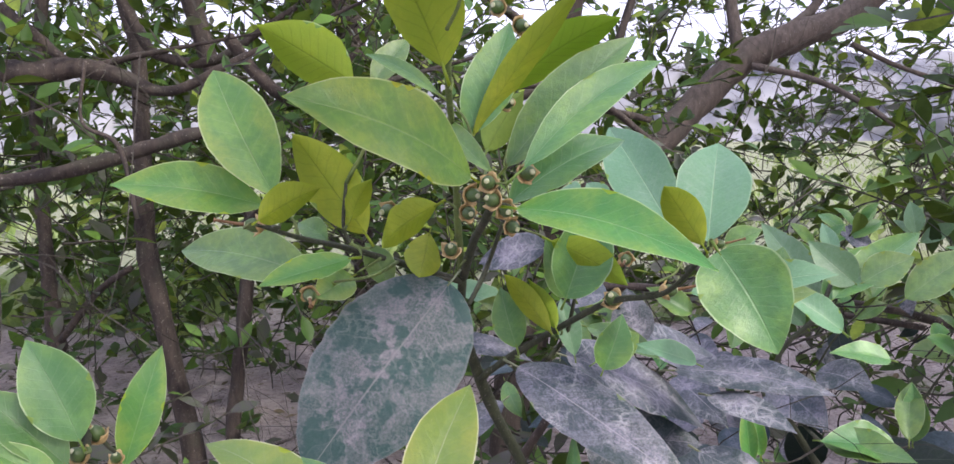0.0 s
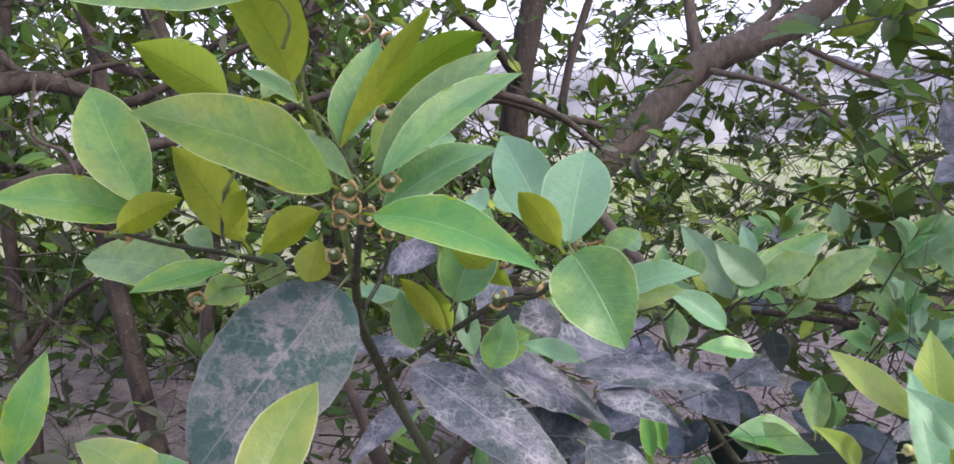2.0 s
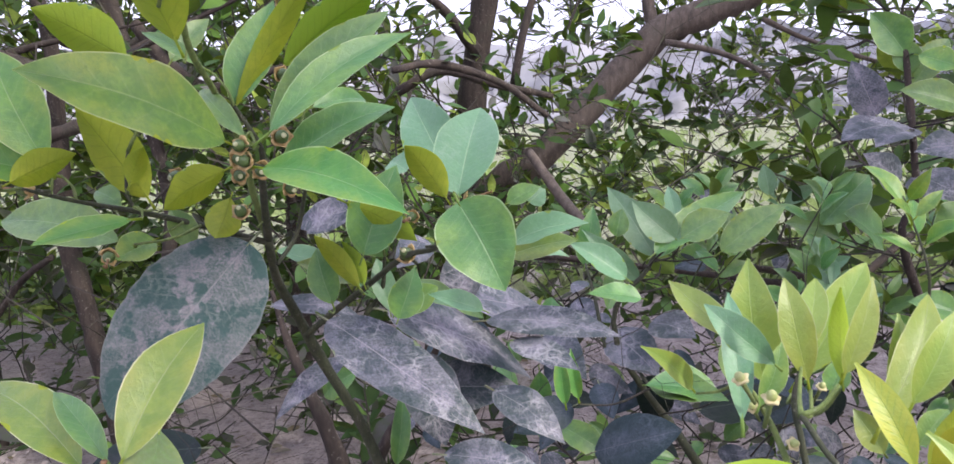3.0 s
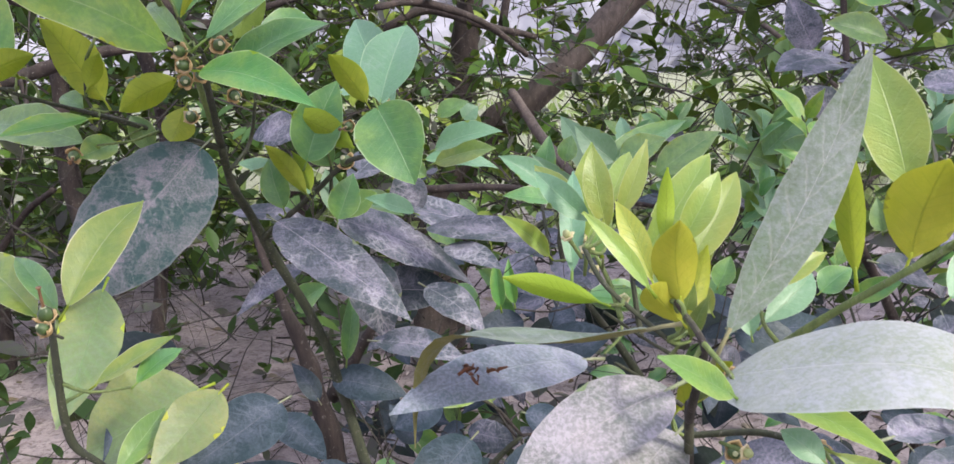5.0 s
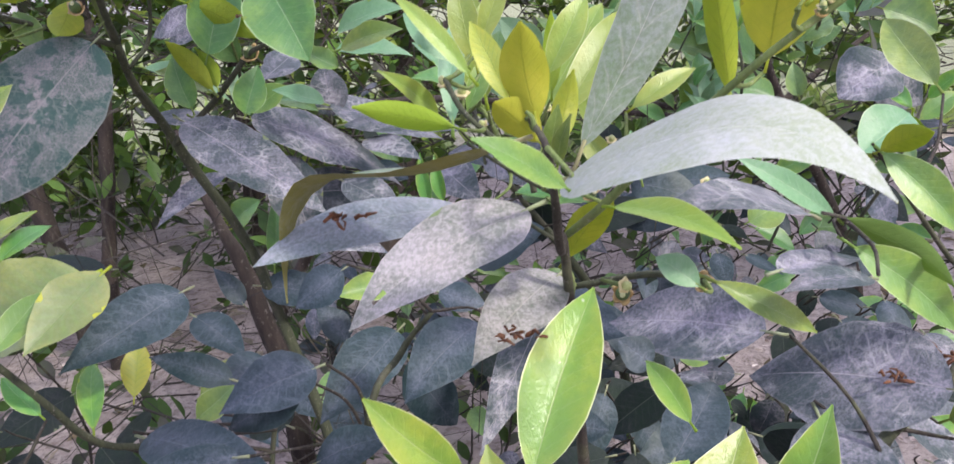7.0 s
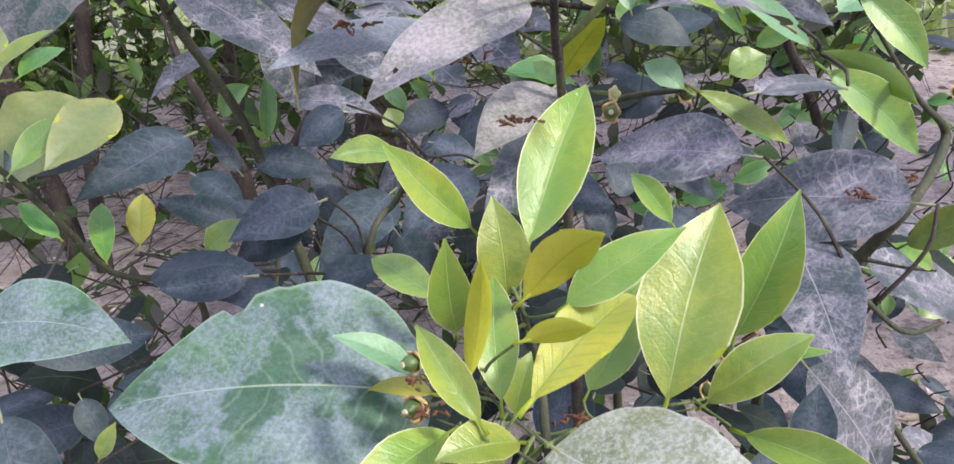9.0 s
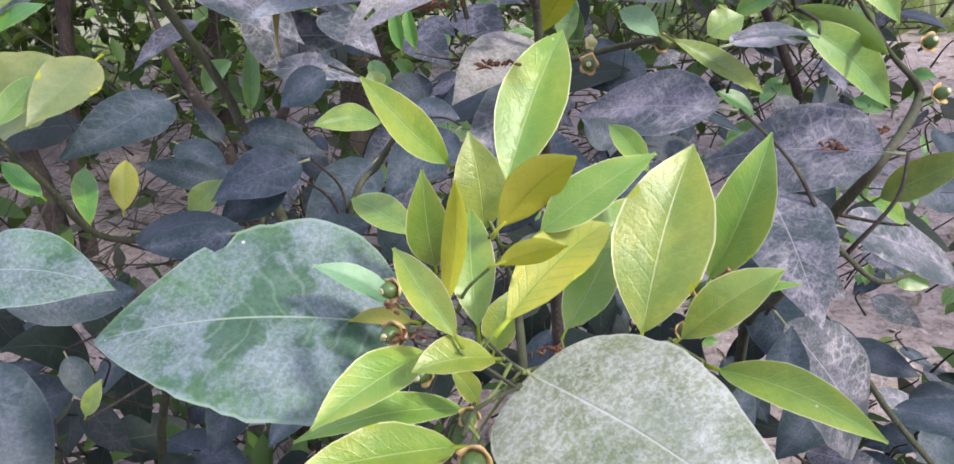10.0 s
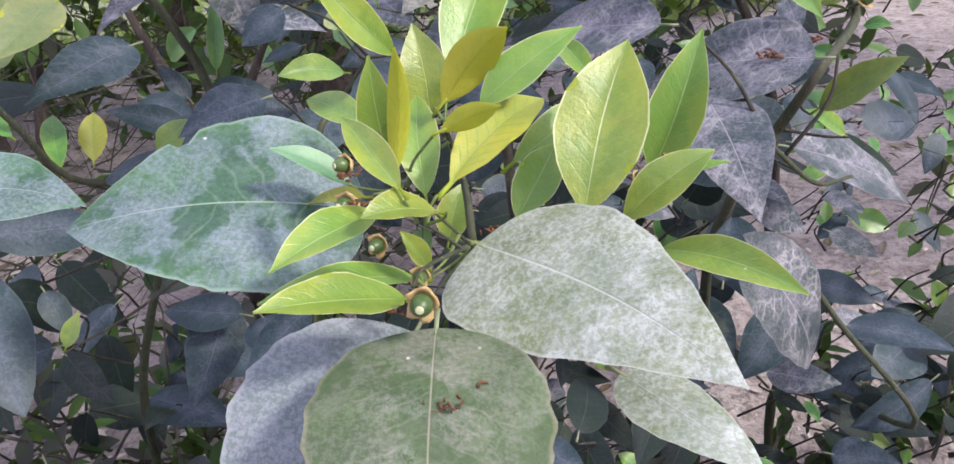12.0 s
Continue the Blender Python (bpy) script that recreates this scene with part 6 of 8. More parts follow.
leaf(dusty_shrub, (0.291, 0.190, 0.976), (0.279, 0.207, 1.006), 0.011, -16, 0.04, 0.12, "yellow")
leaf(dusty_shrub, (0.309, 0.214, 0.943), (0.313, 0.209, 0.970), 0.009, -5, 0.04, 0.12, "olive")
leaf(dusty_shrub, (0.283, 0.253, 0.984), (0.277, 0.262, 1.023), 0.014, -10, 0.04, 0.12, "fresh")
leaf(dusty_shrub, (0.312, 0.206, 0.953), (0.322, 0.222, 0.982), 0.011, -180, 0.04, 0.12, "fresh")
leaf(dusty_shrub, (0.279, 0.293, 0.959), (0.291, 0.300, 0.985), 0.011, 11, 0.04, 0.12, "olive")
leaf(dusty_shrub, (0.338, 0.288, 0.949), (0.345, 0.302, 0.996), 0.012, -5, 0.04, 0.12, "fresh")
leaf(dusty_shrub, (0.271, 0.292, 0.953), (0.276, 0.327, 1.003), 0.014, 1, 0.04, 0.12, "pale")
leaf(dusty_shrub, (0.325, 0.313, 0.962), (0.328, 0.325, 1.003), 0.010, 176, 0.04, 0.12, "fresh")
leaf(dusty_shrub, (0.378, 0.340, 0.916), (0.394, 0.343, 0.933), 0.015, 6, 0.04, 0.12, "olive")
leaf(dusty_shrub, (0.374, 0.290, 0.923), (0.409, 0.315, 0.944), 0.019, 5, 0.04, 0.12, "pale")
leaf(dusty_shrub, (0.360, 0.339, 0.913), (0.346, 0.344, 0.935), 0.015, -24, 0.04, 0.12, "olive")
leaf(dusty_shrub, (0.367, 0.289, 0.916), (0.365, 0.304, 0.940), 0.013, -16, 0.04, 0.12, "pale")
stem(dusty_shrub, "stem", [(0.360, 0.340, 0.000, 0.0060), (0.350, 0.330, 0.450, 0.0050), (0.318, 0.226, 0.869, 0.0023), (0.310, 0.197, 0.912, 0.0020), (0.303, 0.159, 0.948, 0.0015), (0.299, 0.143, 0.966, 0.0013), (0.298, 0.179, 0.970, 0.0010)], TWIG)
stem(dusty_shrub, "twig", [(0.327, 0.281, 0.863, 0.0019), (0.362, 0.256, 0.876, 0.0018), (0.375, 0.210, 0.888, 0.0013)], STEM)
stem(dusty_shrub, "twig", [(0.282, 0.221, 0.929, 0.0008), (0.298, 0.228, 0.917, 0.0008), (0.314, 0.224, 0.906, 0.0011)], STEM)
stem(dusty_shrub, "twig", [(0.275, 0.209, 0.957, 0.0008), (0.296, 0.224, 0.939, 0.0008), (0.313, 0.220, 0.929, 0.0011)], STEM)
stem(dusty_shrub, "twig", [(0.268, 0.223, 0.982, 0.0011), (0.276, 0.209, 0.968, 0.0011), (0.299, 0.195, 0.949, 0.0013)], STEM)
bud(dusty_shrub, (0.268, 0.286, 0.974), (-0.5, -0.3, 0.9), 0.0031)
bud(dusty_shrub, (0.276, 0.272, 0.970), (0.05, -0.4, 1), 0.0033)
bud(dusty_shrub, (0.326, 0.337, 0.950), (0.2, -0.4, 0.9), 0.0024)
bud(dusty_shrub, (0.288, 0.327, 0.945), (-0.4, -0.5, 0.7), 0.0027)
bud(dusty_shrub, (0.303, 0.314, 0.931), (0.2, -0.7, 0.6), 0.0029)
bud(dusty_shrub, (0.283, 0.339, 0.961), (-0.6, -0.2, 0.8), 0.0027)
bud(dusty_shrub, (0.391, 0.144, 1.005), (0, -0.5, 0.9), 0.0017)
bud(dusty_shrub, (0.394, 0.144, 1.007), (0.3, -0.5, 0.9), 0.0015)
bud(dusty_shrub, (0.378, 0.218, 0.930), (0.1, -0.8, 0.4), 0.0024)
bud(dusty_shrub, (0.340, 0.212, 0.888), (0.5, -0.8, 0.1), 0.0031)
bud(dusty_shrub, (0.338, 0.225, 0.951), (0.1, -0.6, 0.7), 0.0020)
stem(dusty_shrub, "twig", [(0.314, 0.320, 0.906, 0.0018), (0.311, 0.324, 0.929, 0.0016), (0.312, 0.336, 0.946, 0.0014), (0.325, 0.350, 0.970, 0.0009)], STEM)
stem(dusty_shrub, "twig", [(0.301, 0.312, 0.920, 0.0017), (0.297, 0.325, 0.936, 0.0015), (0.291, 0.332, 0.949, 0.0012), (0.286, 0.338, 0.955, 0.0009)], PETIOLE)
fruit(dusty_shrub, (0.378, 0.219, 0.884), (0.2, -0.7, 0.3), 0.0033)
fruit(dusty_shrub, (0.347, 0.248, 0.870), (-0.2, -0.9, 0.2), 0.0036)
fruit(dusty_shrub, (0.318, 0.168, 0.943), (0.3, -0.8, 0.2), 0.0023)
stem(dusty_shrub, "twig", [(0.316, 0.217, 0.912, 0.0017), (0.329, 0.200, 0.929, 0.0019), (0.353, 0.176, 0.961, 0.0017), (0.374, 0.150, 0.989, 0.0015), (0.393, 0.144, 1.004, 0.0013), (0.415, 0.137, 1.021, 0.0010)], PETIOLE)
fruit(dusty_shrub, (0.391, 0.144, 1.004), (0, -0.5, 0.9), 0.0017)
stem(dusty_shrub, "twig", [(0.286, 0.322, 0.975, 0.0007), (0.288, 0.326, 0.964, 0.0009), (0.287, 0.337, 0.954, 0.0012)], PETIOLE, 4, 6, 0.1)
stem(dusty_shrub, "twig", [(0.291, 0.316, 0.954, 0.0007), (0.292, 0.322, 0.948, 0.0009), (0.293, 0.330, 0.945, 0.0012)], PETIOLE, 4, 6, 0.1)
stem(dusty_shrub, "twig", [(0.322, 0.364, 0.937, 0.0007), (0.315, 0.351, 0.937, 0.0009), (0.312, 0.336, 0.946, 0.0012)], PETIOLE, 4, 6, 0.1)
stem(dusty_shrub, "twig", [(0.281, 0.255, 0.990, 0.0007), (0.273, 0.237, 0.983, 0.0009), (0.268, 0.223, 0.982, 0.0012)], PETIOLE, 4, 6, 0.1)
stem(dusty_shrub, "twig", [(0.300, 0.181, 0.965, 0.0007), (0.299, 0.181, 0.966, 0.0009), (0.298, 0.179, 0.970, 0.0012)], PETIOLE, 4, 6, 0.1)
stem(dusty_shrub, "twig", [(0.304, 0.186, 0.958, 0.0007), (0.303, 0.191, 0.953, 0.0009), (0.299, 0.195, 0.949, 0.0012)], PETIOLE, 4, 6, 0.1)
stem(dusty_shrub, "twig", [(0.267, 0.349, 0.945, 0.0007), (0.278, 0.346, 0.947, 0.0009), (0.286, 0.338, 0.955, 0.0012)], PETIOLE, 4, 6, 0.1)
stem(dusty_shrub, "twig", [(0.274, 0.190, 0.966, 0.0007), (0.280, 0.196, 0.964, 0.0009), (0.282, 0.205, 0.963, 0.0012)], PETIOLE, 4, 6, 0.1)
stem(dusty_shrub, "twig", [(0.303, 0.112, 0.958, 0.0007), (0.305, 0.128, 0.959, 0.0009), (0.299, 0.143, 0.966, 0.0012)], PETIOLE, 4, 6, 0.1)
stem(dusty_shrub, "twig", [(0.309, 0.167, 0.947, 0.0007), (0.307, 0.167, 0.944, 0.0009), (0.304, 0.165, 0.942, 0.0012)], PETIOLE, 4, 6, 0.1)
stem(dusty_shrub, "twig", [(0.296, 0.139, 0.957, 0.0007), (0.296, 0.142, 0.960, 0.0009), (0.299, 0.144, 0.964, 0.0012)], PETIOLE, 4, 6, 0.1)
stem(dusty_shrub, "twig", [(0.295, 0.165, 0.975, 0.0007), (0.297, 0.164, 0.973, 0.0009), (0.298, 0.164, 0.968, 0.0012)], PETIOLE, 4, 6, 0.1)
stem(dusty_shrub, "twig", [(0.286, 0.276, 0.913, 0.0007), (0.298, 0.295, 0.916, 0.0009), (0.301, 0.312, 0.920, 0.0012)], PETIOLE, 4, 6, 0.1)
stem(dusty_shrub, "twig", [(0.302, 0.173, 0.941, 0.0007), (0.304, 0.173, 0.939, 0.0009), (0.305, 0.172, 0.936, 0.0012)], PETIOLE, 4, 6, 0.1)
stem(dusty_shrub, "twig", [(0.319, 0.239, 0.891, 0.0007), (0.321, 0.234, 0.883, 0.0009), (0.317, 0.224, 0.873, 0.0012)], PETIOLE, 4, 6, 0.1)
stem(dusty_shrub, "twig", [(0.325, 0.295, 0.868, 0.0007), (0.327, 0.291, 0.867, 0.0009), (0.327, 0.281, 0.863, 0.0012)], PETIOLE, 4, 6, 0.1)
stem(dusty_shrub, "twig", [(0.318, 0.150, 0.944, 0.0007), (0.310, 0.155, 0.947, 0.0009), (0.303, 0.158, 0.950, 0.0012)], PETIOLE, 4, 6, 0.1)
stem(dusty_shrub, "twig", [(0.320, 0.268, 0.880, 0.0007), (0.323, 0.274, 0.870, 0.0009), (0.330, 0.279, 0.864, 0.0012)], PETIOLE, 4, 6, 0.1)
stem(dusty_shrub, "twig", [(0.369, 0.190, 0.891, 0.0007), (0.374, 0.197, 0.888, 0.0009), (0.375, 0.210, 0.888, 0.0012)], PETIOLE, 4, 6, 0.1)
stem(dusty_shrub, "twig", [(0.311, 0.203, 0.945, 0.0007), (0.305, 0.200, 0.945, 0.0009), (0.299, 0.195, 0.949, 0.0012)], PETIOLE, 4, 6, 0.1)
stem(dusty_shrub, "twig", [(0.385, 0.175, 0.982, 0.0007), (0.377, 0.170, 0.978, 0.0009), (0.367, 0.159, 0.980, 0.0012)], PETIOLE, 4, 6, 0.1)
stem(dusty_shrub, "twig", [(0.374, 0.123, 1.006, 0.0007), (0.376, 0.131, 1.001, 0.0009), (0.385, 0.146, 0.998, 0.0012)], PETIOLE, 4, 6, 0.1)
stem(dusty_shrub, "twig", [(0.339, 0.200, 0.966, 0.0007), (0.338, 0.193, 0.956, 0.0009), (0.343, 0.186, 0.948, 0.0012)], PETIOLE, 4, 6, 0.1)
stem(dusty_shrub, "twig", [(0.282, 0.225, 0.992, 0.0007), (0.275, 0.223, 0.985, 0.0009), (0.268, 0.223, 0.982, 0.0012)], PETIOLE, 4, 6, 0.1)
stem(dusty_shrub, "twig", [(0.293, 0.188, 0.972, 0.0007), (0.296, 0.183, 0.970, 0.0009), (0.298, 0.179, 0.970, 0.0012)], PETIOLE, 4, 6, 0.1)
stem(dusty_shrub, "twig", [(0.309, 0.214, 0.940, 0.0007), (0.308, 0.218, 0.935, 0.0009), (0.307, 0.221, 0.932, 0.0012)], PETIOLE, 4, 6, 0.1)
stem(dusty_shrub, "twig", [(0.284, 0.253, 0.980, 0.0007), (0.278, 0.238, 0.976, 0.0009), (0.268, 0.223, 0.982, 0.0012)], PETIOLE, 4, 6, 0.1)
stem(dusty_shrub, "twig", [(0.311, 0.204, 0.950, 0.0007), (0.305, 0.199, 0.948, 0.0009), (0.299, 0.195, 0.949, 0.0012)], PETIOLE, 4, 6, 0.1)
stem(dusty_shrub, "twig", [(0.324, 0.312, 0.958, 0.0007), (0.318, 0.319, 0.944, 0.0009), (0.311, 0.330, 0.938, 0.0012)], PETIOLE, 4, 6, 0.1)

right_shrub = plant("citrus_shrub", (0.62, 0.66, 0.0), "citrus shrub with large dusty leaves and green tips", "shrub")
leaf(right_shrub, (0.465, 0.275, 0.892), (0.410, 0.263, 0.930), 0.014, -19, 0.04, 0.12, "pale")
leaf(right_shrub, (0.502, 0.301, 0.918), (0.542, 0.285, 0.873), 0.022, 26, 0.04, 0.12, "olive")
leaf(right_shrub, (0.501, 0.302, 0.919), (0.517, 0.280, 0.932), 0.016, -114, 0.04, 0.12, "lime")
leaf(right_shrub, (0.464, 0.252, 0.883), (0.523, 0.252, 0.832), 0.025, 19, 0.04, 0.12, "olive")
leaf(right_shrub, (0.477, 0.292, 0.885), (0.505, 0.228, 0.868), 0.016, -109, 0.04, 0.12, "olive")
leaf(right_shrub, (0.419, 0.208, 0.916), (0.345, 0.169, 0.937), 0.033, 31, 0.04, 0.12, "dusty")
leaf(right_shrub, (0.426, 0.264, 0.836), (0.356, 0.327, 0.821), 0.055, 8, 0.05, 0.12, "dusty")
leaf(right_shrub, (0.503, 0.223, 0.816), (0.431, 0.299, 0.793), 0.068, 4, 0.04, 0.12, "dusty")
leaf(right_shrub, (0.447, 0.242, 0.795), (0.443, 0.155, 0.754), 0.050, 15, 0.04, 0.12, "dusty")
leaf(right_shrub, (0.497, 0.299, 0.669), (0.577, 0.306, 0.537), 0.076, -5, 0.04, 0.12, "dusty")
leaf(right_shrub, (0.536, 0.272, 0.769), (0.566, 0.231, 0.808), 0.023, 5, 0.04, 0.12, "olive")
leaf(right_shrub, (0.566, 0.359, 0.711), (0.707, 0.400, 0.631), 0.065, -18, 0.04, 0.12, "dusty")
leaf(right_shrub, (0.566, 0.361, 0.943), (0.548, 0.394, 0.982), 0.027, -29, 0.04, 0.12, "olive")
leaf(right_shrub, (0.597, 0.466, 0.947), (0.555, 0.460, 0.924), 0.051, -0, 0.04, 0.12, "dusty")
leaf(right_shrub, (0.569, 0.293, 0.741), (0.533, 0.281, 0.766), 0.014, -10, 0.04, 0.12, "lime")
leaf(right_shrub, (0.446, 0.203, 0.886), (0.401, 0.185, 0.892), 0.018, 31, 0.04, 0.12, "dusty")
stem(right_shrub, "stem", [(0.620, 0.660, 0.000, 0.0060), (0.600, 0.600, 0.450, 0.0060), (0.475, 0.265, 0.714, 0.0036), (0.522, 0.307, 0.739, 0.0041), (0.536, 0.274, 0.794, 0.0033), (0.603, 0.351, 0.811, 0.0030), (0.547, 0.304, 0.854, 0.0017), (0.506, 0.307, 0.913, 0.0010)], STEM)
stem(right_shrub, "twig", [(0.538, 0.307, 0.863, 0.0014), (0.505, 0.300, 0.872, 0.0010), (0.477, 0.290, 0.886, 0.0010)], STEM)
stem(right_shrub, "twig", [(0.469, 0.205, 0.775, 0.0017), (0.508, 0.219, 0.740, 0.0015), (0.541, 0.235, 0.734, 0.0011)], STEM)
stem(right_shrub, "stem", [(0.720, 0.620, 0.000, 0.0060), (0.700, 0.600, 0.300, 0.0060), (0.692, 0.338, 0.435, 0.0028), (0.613, 0.344, 0.553, 0.0026), (0.561, 0.338, 0.627, 0.0019)], STEM)
fruit(right_shrub, (0.530, 0.237, 0.871), (0, -0.8, 0.5), 0.0036)
fruit(right_shrub, (0.532, 0.224, 0.846), (0.3, -0.8, 0.5), 0.0036)
stem(right_shrub, "twig", [(0.471, 0.276, 0.888, 0.0007), (0.476, 0.283, 0.886, 0.0009), (0.477, 0.290, 0.886, 0.0012)], TWIG, 4, 6, 0.1)
stem(right_shrub, "twig", [(0.497, 0.303, 0.923, 0.0007), (0.500, 0.305, 0.920, 0.0009), (0.506, 0.307, 0.913, 0.0012)], TWIG, 4, 6, 0.1)
stem(right_shrub, "twig", [(0.499, 0.305, 0.918, 0.0007), (0.501, 0.307, 0.915, 0.0009), (0.506, 0.307, 0.913, 0.0012)], TWIG, 4, 6, 0.1)
stem(right_shrub, "twig", [(0.457, 0.252, 0.889, 0.0007), (0.461, 0.269, 0.892, 0.0009), (0.477, 0.290, 0.886, 0.0012)], TWIG, 4, 6, 0.1)
stem(right_shrub, "twig", [(0.473, 0.300, 0.887, 0.0007), (0.474, 0.297, 0.887, 0.0009), (0.477, 0.290, 0.886, 0.0012)], TWIG, 4, 6, 0.1)
stem(right_shrub, "twig", [(0.428, 0.213, 0.914, 0.0009), (0.457, 0.251, 0.899, 0.0011), (0.477, 0.290, 0.886, 0.0015)], TWIG, 4, 6, 0.1)
stem(right_shrub, "twig", [(0.435, 0.256, 0.837, 0.0009), (0.456, 0.228, 0.811, 0.0011), (0.469, 0.205, 0.775, 0.0015)], TWIG, 4, 6, 0.1)
stem(right_shrub, "twig", [(0.512, 0.214, 0.818, 0.0009), (0.504, 0.206, 0.795, 0.0011), (0.482, 0.210, 0.763, 0.0015)], TWIG, 4, 6, 0.1)
stem(right_shrub, "twig", [(0.448, 0.252, 0.800, 0.0009), (0.458, 0.238, 0.792, 0.0011), (0.469, 0.205, 0.775, 0.0015)], TWIG, 4, 6, 0.1)
stem(right_shrub, "twig", [(0.489, 0.299, 0.681, 0.0007), (0.490, 0.309, 0.679, 0.0009), (0.496, 0.321, 0.670, 0.0012)], TWIG, 4, 6, 0.1)
stem(right_shrub, "twig", [(0.533, 0.277, 0.764, 0.0007), (0.531, 0.283, 0.766, 0.0009), (0.530, 0.288, 0.771, 0.0012)], TWIG, 4, 6, 0.1)
stem(right_shrub, "twig", [(0.554, 0.356, 0.718, 0.0009), (0.526, 0.351, 0.690, 0.0011), (0.506, 0.349, 0.648, 0.0015)], TWIG, 4, 6, 0.1)
stem(right_shrub, "twig", [(0.568, 0.357, 0.938, 0.0009), (0.549, 0.329, 0.912, 0.0011), (0.520, 0.306, 0.893, 0.0015)], TWIG, 4, 6, 0.1)
stem(right_shrub, "twig", [(0.573, 0.294, 0.738, 0.0009), (0.557, 0.299, 0.739, 0.0011), (0.524, 0.301, 0.748, 0.0015)], TWIG, 4, 6, 0.1)
stem(right_shrub, "twig", [(0.451, 0.205, 0.886, 0.0009), (0.470, 0.246, 0.885, 0.0011), (0.477, 0.290, 0.886, 0.0015)], TWIG, 4, 6, 0.1)

lime_shrub = plant("citrus_shrub", (0.30, 0.20, 0.0), "sunlit citrus shrub with bright lime leaves over broad dusty ones", "shrub")
leaf(lime_shrub, (0.244, 0.084, 0.813), (0.134, 0.078, 0.824), 0.084, 12, 0.05, 0.1, "wide", notch=0.62, shape=(0.50, 0.88))
leaf(lime_shrub, (0.2844, 0.0592, 0.8036), (0.3453, -0.0388, 0.7998), 0.069, -4, -0.02, 0.02, "dustgreen", shape=(0.33, 1.04))
leaf(lime_shrub, (0.264, 0.015, 0.796), (0.251, -0.063, 0.768), 0.074, 2, 0.06, 0.04, "mossy", shape=(0.42, 0.55))
leaf(lime_shrub, (0.257, 0.041, 0.780), (0.206, -0.021, 0.728), 0.093, 4, 0.05, 0.04, "teal", shape=(0.42, 0.55))
leaf(lime_shrub, (0.325, 0.012, 0.770), (0.354, -0.038, 0.764), 0.026, -14, 0.03, 0.05, "dustgreen", shape=(0.50, 0.85))
leaf(lime_shrub, (0.370, 0.102, 0.769), (0.407, 0.041, 0.774), 0.018, 5, 0.04, 0.12, "sunny")
leaf(lime_shrub, (0.335, 0.097, 0.793), (0.368, 0.141, 0.856), 0.040, -9, 0.04, 0.12, "sunny")
leaf(lime_shrub, (0.383, 0.152, 0.786), (0.405, 0.149, 0.855), 0.027, -13, 0.04, 0.12, "sunny")
leaf(lime_shrub, (0.354, 0.105, 0.784), (0.392, 0.099, 0.815), 0.020, -4, 0.04, 0.12, "sunny")
leaf(lime_shrub, (0.275, 0.040, 0.836), (0.314, 0.069, 0.855), 0.021, -13, 0.04, 0.12, "yellow")
leaf(lime_shrub, (0.290, 0.062, 0.856), (0.327, 0.061, 0.880), 0.016, -2, 0.04, 0.12, "sunny")
leaf(lime_shrub, (0.277, 0.068, 0.856), (0.300, 0.053, 0.884), 0.016, -140, 0.04, 0.12, "yellow")
leaf(lime_shrub, (0.287, 0.129, 0.850), (0.321, 0.179, 0.903), 0.028, 2, 0.04, 0.3, "sunny")
leaf(lime_shrub, (0.263, 0.107, 0.867), (0.235, 0.097, 0.903), 0.015, -9, 0.04, 0.12, "sunny")
leaf(lime_shrub, (0.274, 0.095, 0.844), (0.271, 0.105, 0.879), 0.019, -6, 0.04, 0.12, "sunny")
leaf(lime_shrub, (0.255, 0.094, 0.832), (0.253, 0.082, 0.872), 0.016, -3, 0.04, 0.12, "sunny")
leaf(lime_shrub, (0.257, 0.055, 0.836), (0.262, 0.041, 0.884), 0.008, -178, 0.04, 0.12, "yellow")
leaf(lime_shrub, (0.267, 0.055, 0.827), (0.269, 0.089, 0.856), 0.016, -3, 0.04, 0.12, "sunny")
leaf(lime_shrub, (0.258, 0.020, 0.844), (0.242, 0.045, 0.863), 0.011, 0, 0.04, 0.3, "sunny")
leaf(lime_shrub, (0.249, 0.104, 0.841), (0.224, 0.131, 0.848), 0.014, -2, 0.04, 0.12, "olive")
leaf(lime_shrub, (0.240, 0.074, 0.828), (0.214, 0.073, 0.846), 0.010, 15, 0.04, 0.12, "pale")
leaf(lime_shrub, (0.245, 0.064, 0.826), (0.221, 0.081, 0.820), 0.008, 17, 0.04, 0.12, "yellow")
leaf(lime_shrub, (0.249, 0.033, 0.832), (0.218, 0.002, 0.832), 0.016, 13, 0.04, 0.12, "sunny")
leaf(lime_shrub, (0.269, 0.024, 0.833), (0.246, 0.010, 0.841), 0.014, 26, 0.04, 0.12, "sunny")
leaf(lime_shrub, (0.256, 0.024, 0.803), (0.213, -0.006, 0.823), 0.018, 20, 0.04, 0.12, "sunny")
leaf(lime_shrub, (0.260, 0.058, 0.793), (0.207, 0.032, 0.807), 0.014, 24, 0.04, 0.12, "sunny")
leaf(lime_shrub, (0.274, 0.048, 0.852), (0.293, 0.033, 0.863), 0.009, -128, 0.04, 0.12, "yellow")
leaf(lime_shrub, (0.313, 0.145, 0.803), (0.361, 0.180, 0.8195), 0.019, -1, 0.04, 0.12, "sunny")
leaf(lime_shrub, (0.309, 0.120, 0.785), (0.334, 0.146, 0.810), 0.021, -4, 0.04, 0.12, "sunny")
